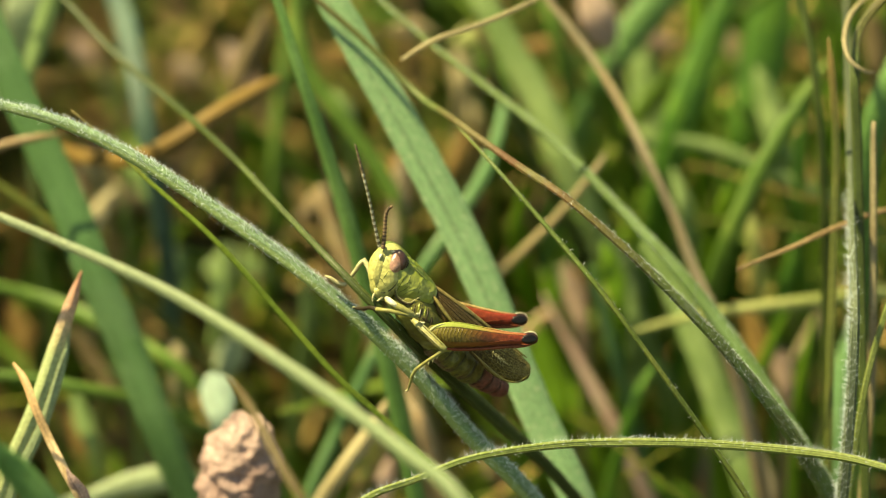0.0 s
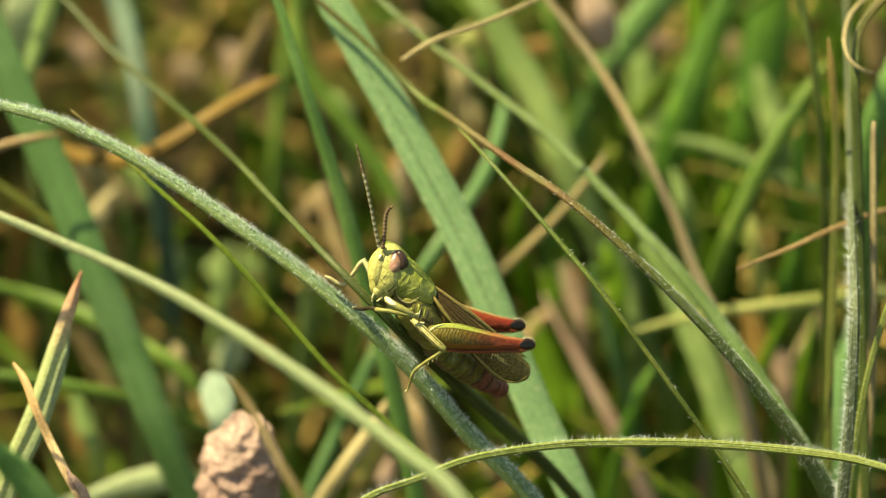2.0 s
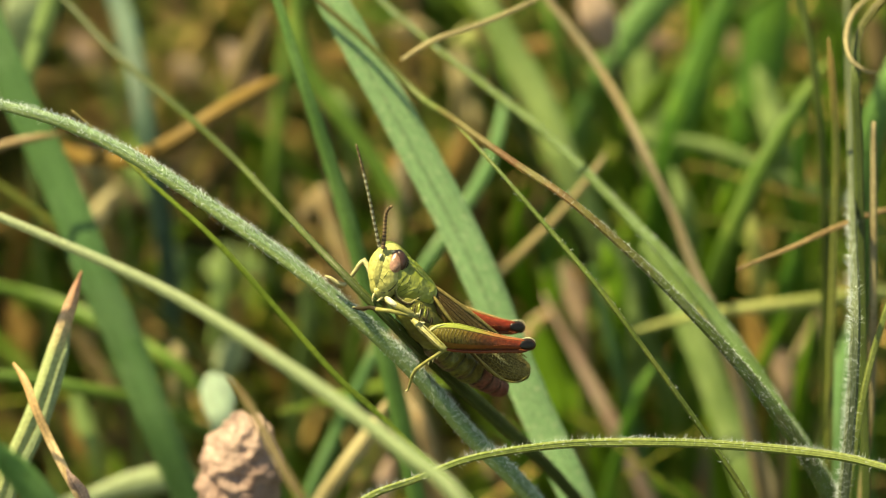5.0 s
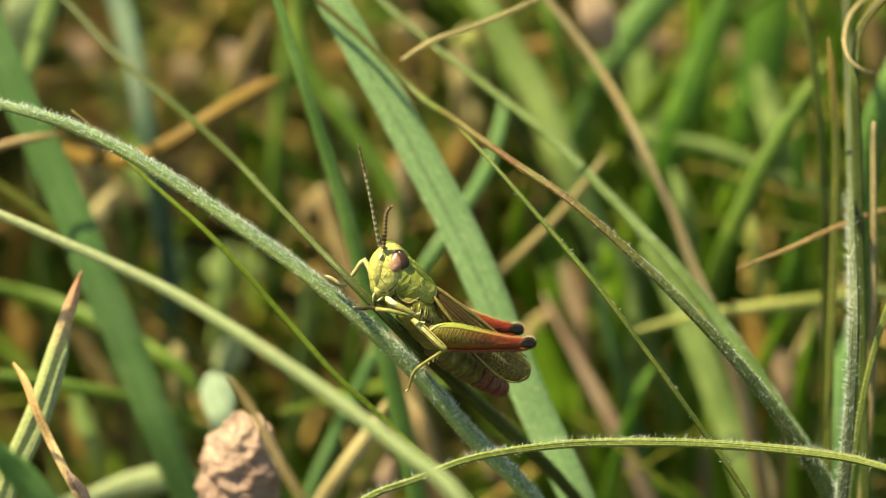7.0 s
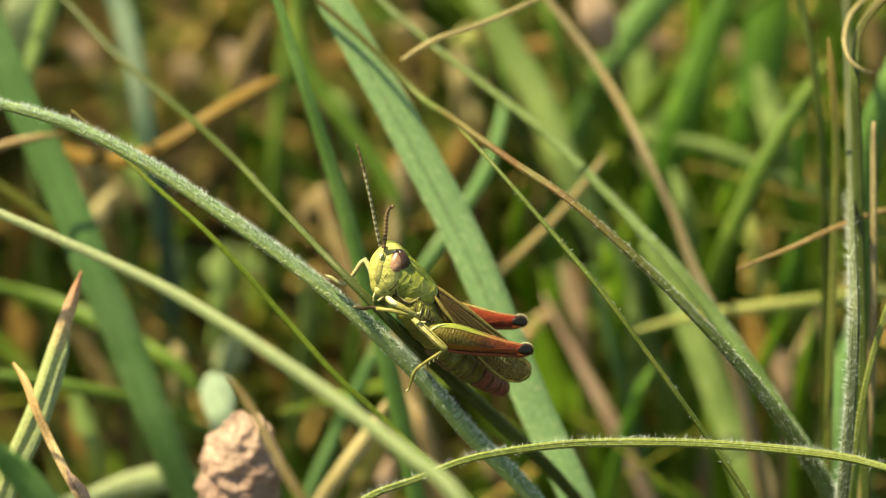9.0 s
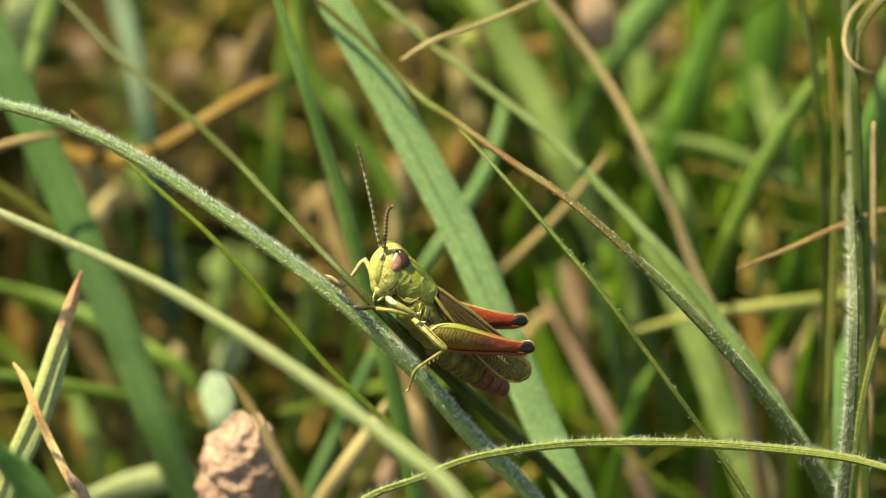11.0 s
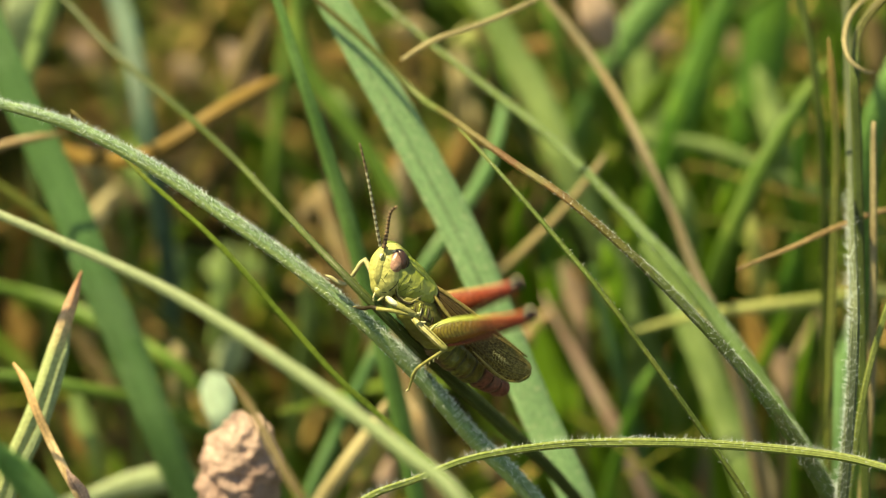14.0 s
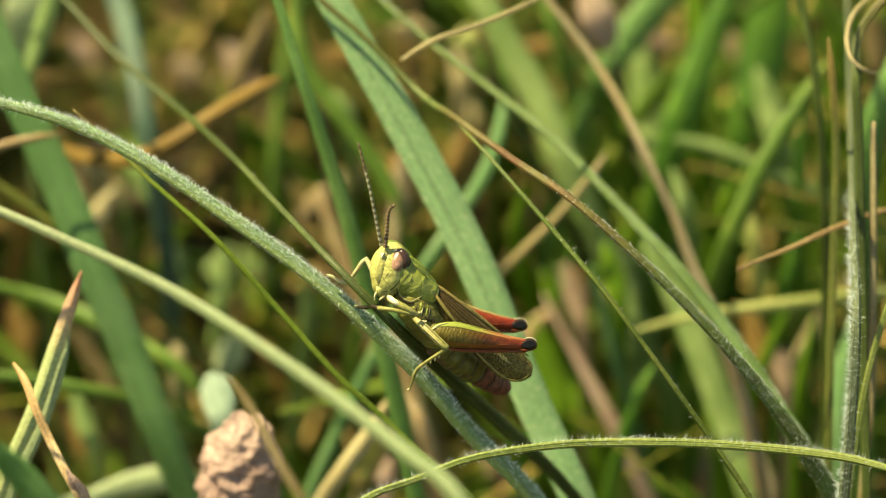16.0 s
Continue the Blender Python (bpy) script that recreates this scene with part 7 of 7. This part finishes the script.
fore_shin = limb("fore_shin", [(0.8, -4.6, 1.93), (-0.17, -4.9, 2.11), (-1.28, -4.9, 2.33), (-2.35, -4.3, 2.46)], [0.4, 0.36, 0.34, 0.36], S_LEG, fore_thigh, "slim pale fore shin")
limb("fore_foot", [(-2.35, -4.2, 2.46), (-2.86, -3.4, 2.58), (-3.45, -2.6, 2.47), (-4.1, -1.9, 2.51)], [0.36, 0.34, 0.34, 0.16], S_DARK, fore_thigh, "dark jointed foot on the stalk")
limb("fore_claw", [(-4, -2, 2.55), (-4.18, -2.1, 2.6), (-4.32, -1.8, 2.46)], [0.14, 0.12, 0.05], S_CREAM, fore_thigh, "small pale claw")
far_thigh = limb("fore_thigh", [(-2.3, -2.2, 4.17), (-2.66, -2, 4.97), (-3.02, -1.8, 5.77), (-3.34, -1.7, 6.31)], [0.4, 0.5, 0.46, 0.36], S_CREAM, label="cream fore thigh on the far side")
limb("fore_shin", [(-3.21, -1.7, 6.35), (-3.57, -1.6, 6.13), (-4.02, -1.4, 5.5), (-4.43, -1.2, 4.96)], [0.38, 0.38, 0.34, 0.3], S_CREAM, far_thigh, "bent pale fore shin")
limb("fore_foot", [(-4.43, -1.2, 4.96), (-4.84, -1, 4.38), (-5.47, -0.9, 4.51), (-6.1, -0.9, 4.91), (-6.5, -0.8, 5.05)], [0.28, 0.34, 0.34, 0.3, 0.14], S_CREAM, far_thigh, "pinkish foot gripping the stalk")



# ---- everything that moves ----
def table(text):
    nums = [float(n) for n in text.split()]
    return list(zip(nums[::2], nums[1::2]))


NEAR_LEG = table(
    "0 0.0  0.7 0.0  0.8 -0.3  0.9 1.0  1 4.1  1.1 3.8  1.2 2.4  1.3 8.0  1.4 5.5  1.467 1.4  1.5 -2.7  1.533 -5.5  "
    "1.6 -5.5  1.7 5.9  1.8 -4.8  1.9 2.8  2 3.8  2.1 -26.8  2.2 3.8  2.3 -9.3  2.4 -27.2  2.5 8.3  2.6 -11.0  2.7 5.5  "
    "2.8 8.0  2.9 -26.8  3 5.2  3.1 -10.3  3.2 -24.2  3.3 9.4  3.4 -7.2  3.5 12.9  3.6 5.9  3.7 5.2  3.9 4.8  4.2 4.5  "
    "6.3 2.8  6.5 2.8  6.6 2.1  6.7 0.0  6.8 -3.1  6.9 -0.7  7 3.1  7.1 -25.3  7.2 -7.6  7.3 -7.6  7.4 -32.9  7.5 4.1  "
    "7.6 -12.0  7.7 2.4  7.8 6.6  7.9 -22.7  8 9.0  8.1 -22.0  8.2 -6.9  8.3 -0.3  8.4 -20.5  8.5 10.4  8.6 5.9  8.7 10.4  "
    "8.8 8.7  8.9 7.6  9 7.3  9.2 6.9  11.3 5.9  12 5.9  12.3 5.2  12.6 6.2  12.7 8.3  12.8 7.3  12.9 2.1  13 3.8  "
    "13.1 1.4  13.2 -4.5  13.3 6.6  13.4 1.7  13.467 4.1  13.5 -11.7  13.533 -27.5  13.6 5.2  13.7 -14.8  13.8 -14.5  13.9 5.9  13.967 -4.1  "
    "14 -14.5  14.033 -20.9  14.1 8.0  14.2 6.6  14.3 -18.0  14.4 5.5  14.467 0.0  14.5 -8.6  14.533 -18.0  14.6 -26.4  14.7 9.0  14.8 -6.9  "
    "14.9 9.4  15 6.6  15.1 5.5  15.2 4.5  16 4.5"
)
FAR_LEG = table(
    "0 1.7  0.7 1.7  0.8 1.7  0.9 3.1  1 9.6  1.1 4.5  1.2 4.2  1.3 9.6  1.4 8.5  1.467 -0.5  1.5 -7.7  1.533 -10.6  "
    "1.6 -3.7  1.7 3.5  1.8 -16.0  1.9 3.5  2 5.3  2.1 -13.8  2.2 6.7  2.3 -14.9  2.4 -14.9  2.5 8.2  2.6 -16.0  2.7 11.8  "
    "2.8 8.2  2.9 -14.9  3 13.0  3.1 -18.6  3.2 -12.0  3.3 8.2  3.4 -12.0  3.5 12.6  3.6 8.5  3.7 7.1  3.9 7.1  4.2 6.7  "
    "6.3 6.3  6.5 6.0  6.6 4.5  6.7 6.7  6.8 2.7  6.9 -0.5  7 8.2  7.1 -10.2  7.2 -6.6  7.3 0.6  7.4 -21.6  7.5 11.5  "
    "7.6 -3.0  7.7 2.4  7.8 13.0  7.9 -34.7  8 6.3  8.1 -16.0  8.2 -5.2  8.3 10.0  8.4 -15.3  8.5 16.3  8.6 8.2  8.7 9.6  "
    "8.8 4.5  8.9 3.5  9 3.1  9.2 2.7  11.3 2.7  12 3.5  12.3 4.5  12.6 4.9  12.7 5.3  12.8 1.7  12.9 2.7  13 4.9  "
    "13.1 -3.4  13.2 -14.5  13.3 8.2  13.4 -2.7  13.467 8.2  13.5 -7.0  13.533 -20.1  13.6 8.9  13.7 -19.3  13.8 -4.8  13.9 6.0  13.967 -8.4  "
    "14 -20.5  14.033 -26.2  14.1 14.1  14.2 7.1  14.3 -4.8  14.4 12.2  14.467 -7.0  14.5 -18.6  14.533 -26.2  14.6 -7.7  14.7 9.3  14.8 -7.0  "
    "14.9 11.1  15 7.4  15.1 6.7  15.2 6.0  16 6.0"
)
# seconds, rise of the swaying blade's free end in degrees
BLADE_SWAY = table("0 0  0.5 0  1 0.104  1.5 0.008  2 0.052  2.5 -0.024  3 0  4 -0.024  6.5 0.052  7 0.128  8 0.104  8.5 0.18  9 0.18  11.5 0.208  12 0.2  13 0.18  13.5 0.104  14 0.104  14.5 0.136  15 0.44  15.5 0.52  16 0.34")
# seconds, sideways shift of the perch in mm
DRIFT = table("0 0  2.5 -0.03  4 -0.02  6.5 0.02  8.5 0.02  9 0.06  11.5 0.06  13.5 0.03  14 0.06  14.5 0.1  15 0.23  15.5 0.26  16 0.16")


# seconds, sideways shift of the leaning stems and of the upright cluster in mm
STEM_DRIFT = table("0 0  2.5 -0.03  3.5 -0.06  4 0  6.5 0.03  9 0.02  11.5 -0.02  14.5 -0.02  15 0.3  15.5 0.32  16 0.18")
CLUSTER_DRIFT = table("0 0  3 0  3.5 0.03  4 0.13  6.5 0  9 0  14 0  14.5 0.08  15 0.38  15.5 0.31  16 0.13")


def sway(ob, height, part=1.0, rows=DRIFT):
    """Tilt a rooted stem so that a point at that height in mm drifts with the air."""
    home = ob.location.copy()
    walk(ob, [(t, Matrix.Translation(home) @ pose(0, 0, 0, -0.4 * math.degrees(d / height) * part, math.degrees(d / height) * part, 0)) for t, d in rows])


def motions():
    walk(hopper, [(t, Matrix.Translation(HOME.translation + Vector((d, 0.35 * d, 0.5 * d)) * MM) @ HOME.to_3x3().to_4x4()) for t, d in DRIFT])
    sway(perch, 100)
    for stem, part in ((rusty_stem, 1.0), (thin_stem, 1.0), (grey_stem, 0.5), (tip_stem, 0.5)):
        sway(stem, 105, part, STEM_DRIFT)
    sway(broad_blade, 110, 0.3)
    for stem in (fuzzy_stem, curving_stem):
        sway(stem, 100, 1.0, CLUSTER_DRIFT)
    home = tendril.location.copy()
    walk(tendril, [(t, Matrix.Translation(home + Vector((1.6 * d, 0, 0)) * MM)) for t, d in CLUSTER_DRIFT])
    root, hold = swaying_blade.location.copy(), Vector((-0.9, -43.3, 111.4)) * MM
    walk(swaying_blade, [(t, Matrix.Translation(hold) @ pose(0, 0, 0, 0, a * 2.85, 0) @ Matrix.Translation(root - hold)) for t, a in BLADE_SWAY])
    for leg, rows in ((near_femur, NEAR_LEG), (far_femur, FAR_LEG)):
        hip = leg.location.copy()
        walk(leg, [(t, Matrix.Translation(hip) @ pose(0, 0, 0, 0, a, a if a > 0 else 0.3 * a)) for t, a in rows])
    for feeler, rows in ((feeler_a, FEELER_A), (feeler_b, FEELER_B)):
        hip = feeler.location.copy()
        walk(feeler, [(t, Matrix.Translation(hip) @ pose(0, 0, 0, 0, a, 0)) for t, a in rows])


FEELER_A = table("0 0  1 0.4  2 0.8  2.5 1.5  3 0.8  4 0.6  6.5 0.6  7 1.4  7.5 1.4  8 1  9 0.6  11.5 0.6  13 0.8  14 2.2  14.5 1.4  15 0.6  16 0.6")
FEELER_B = table("0 0  1.5 0.6  2.5 0.8  3 0  6.5 -0.5  7.5 0.5  9 0.5  13 0.4  14 5  14.2 2  14.5 2.5  15 0.5  16 0.5")
motions()
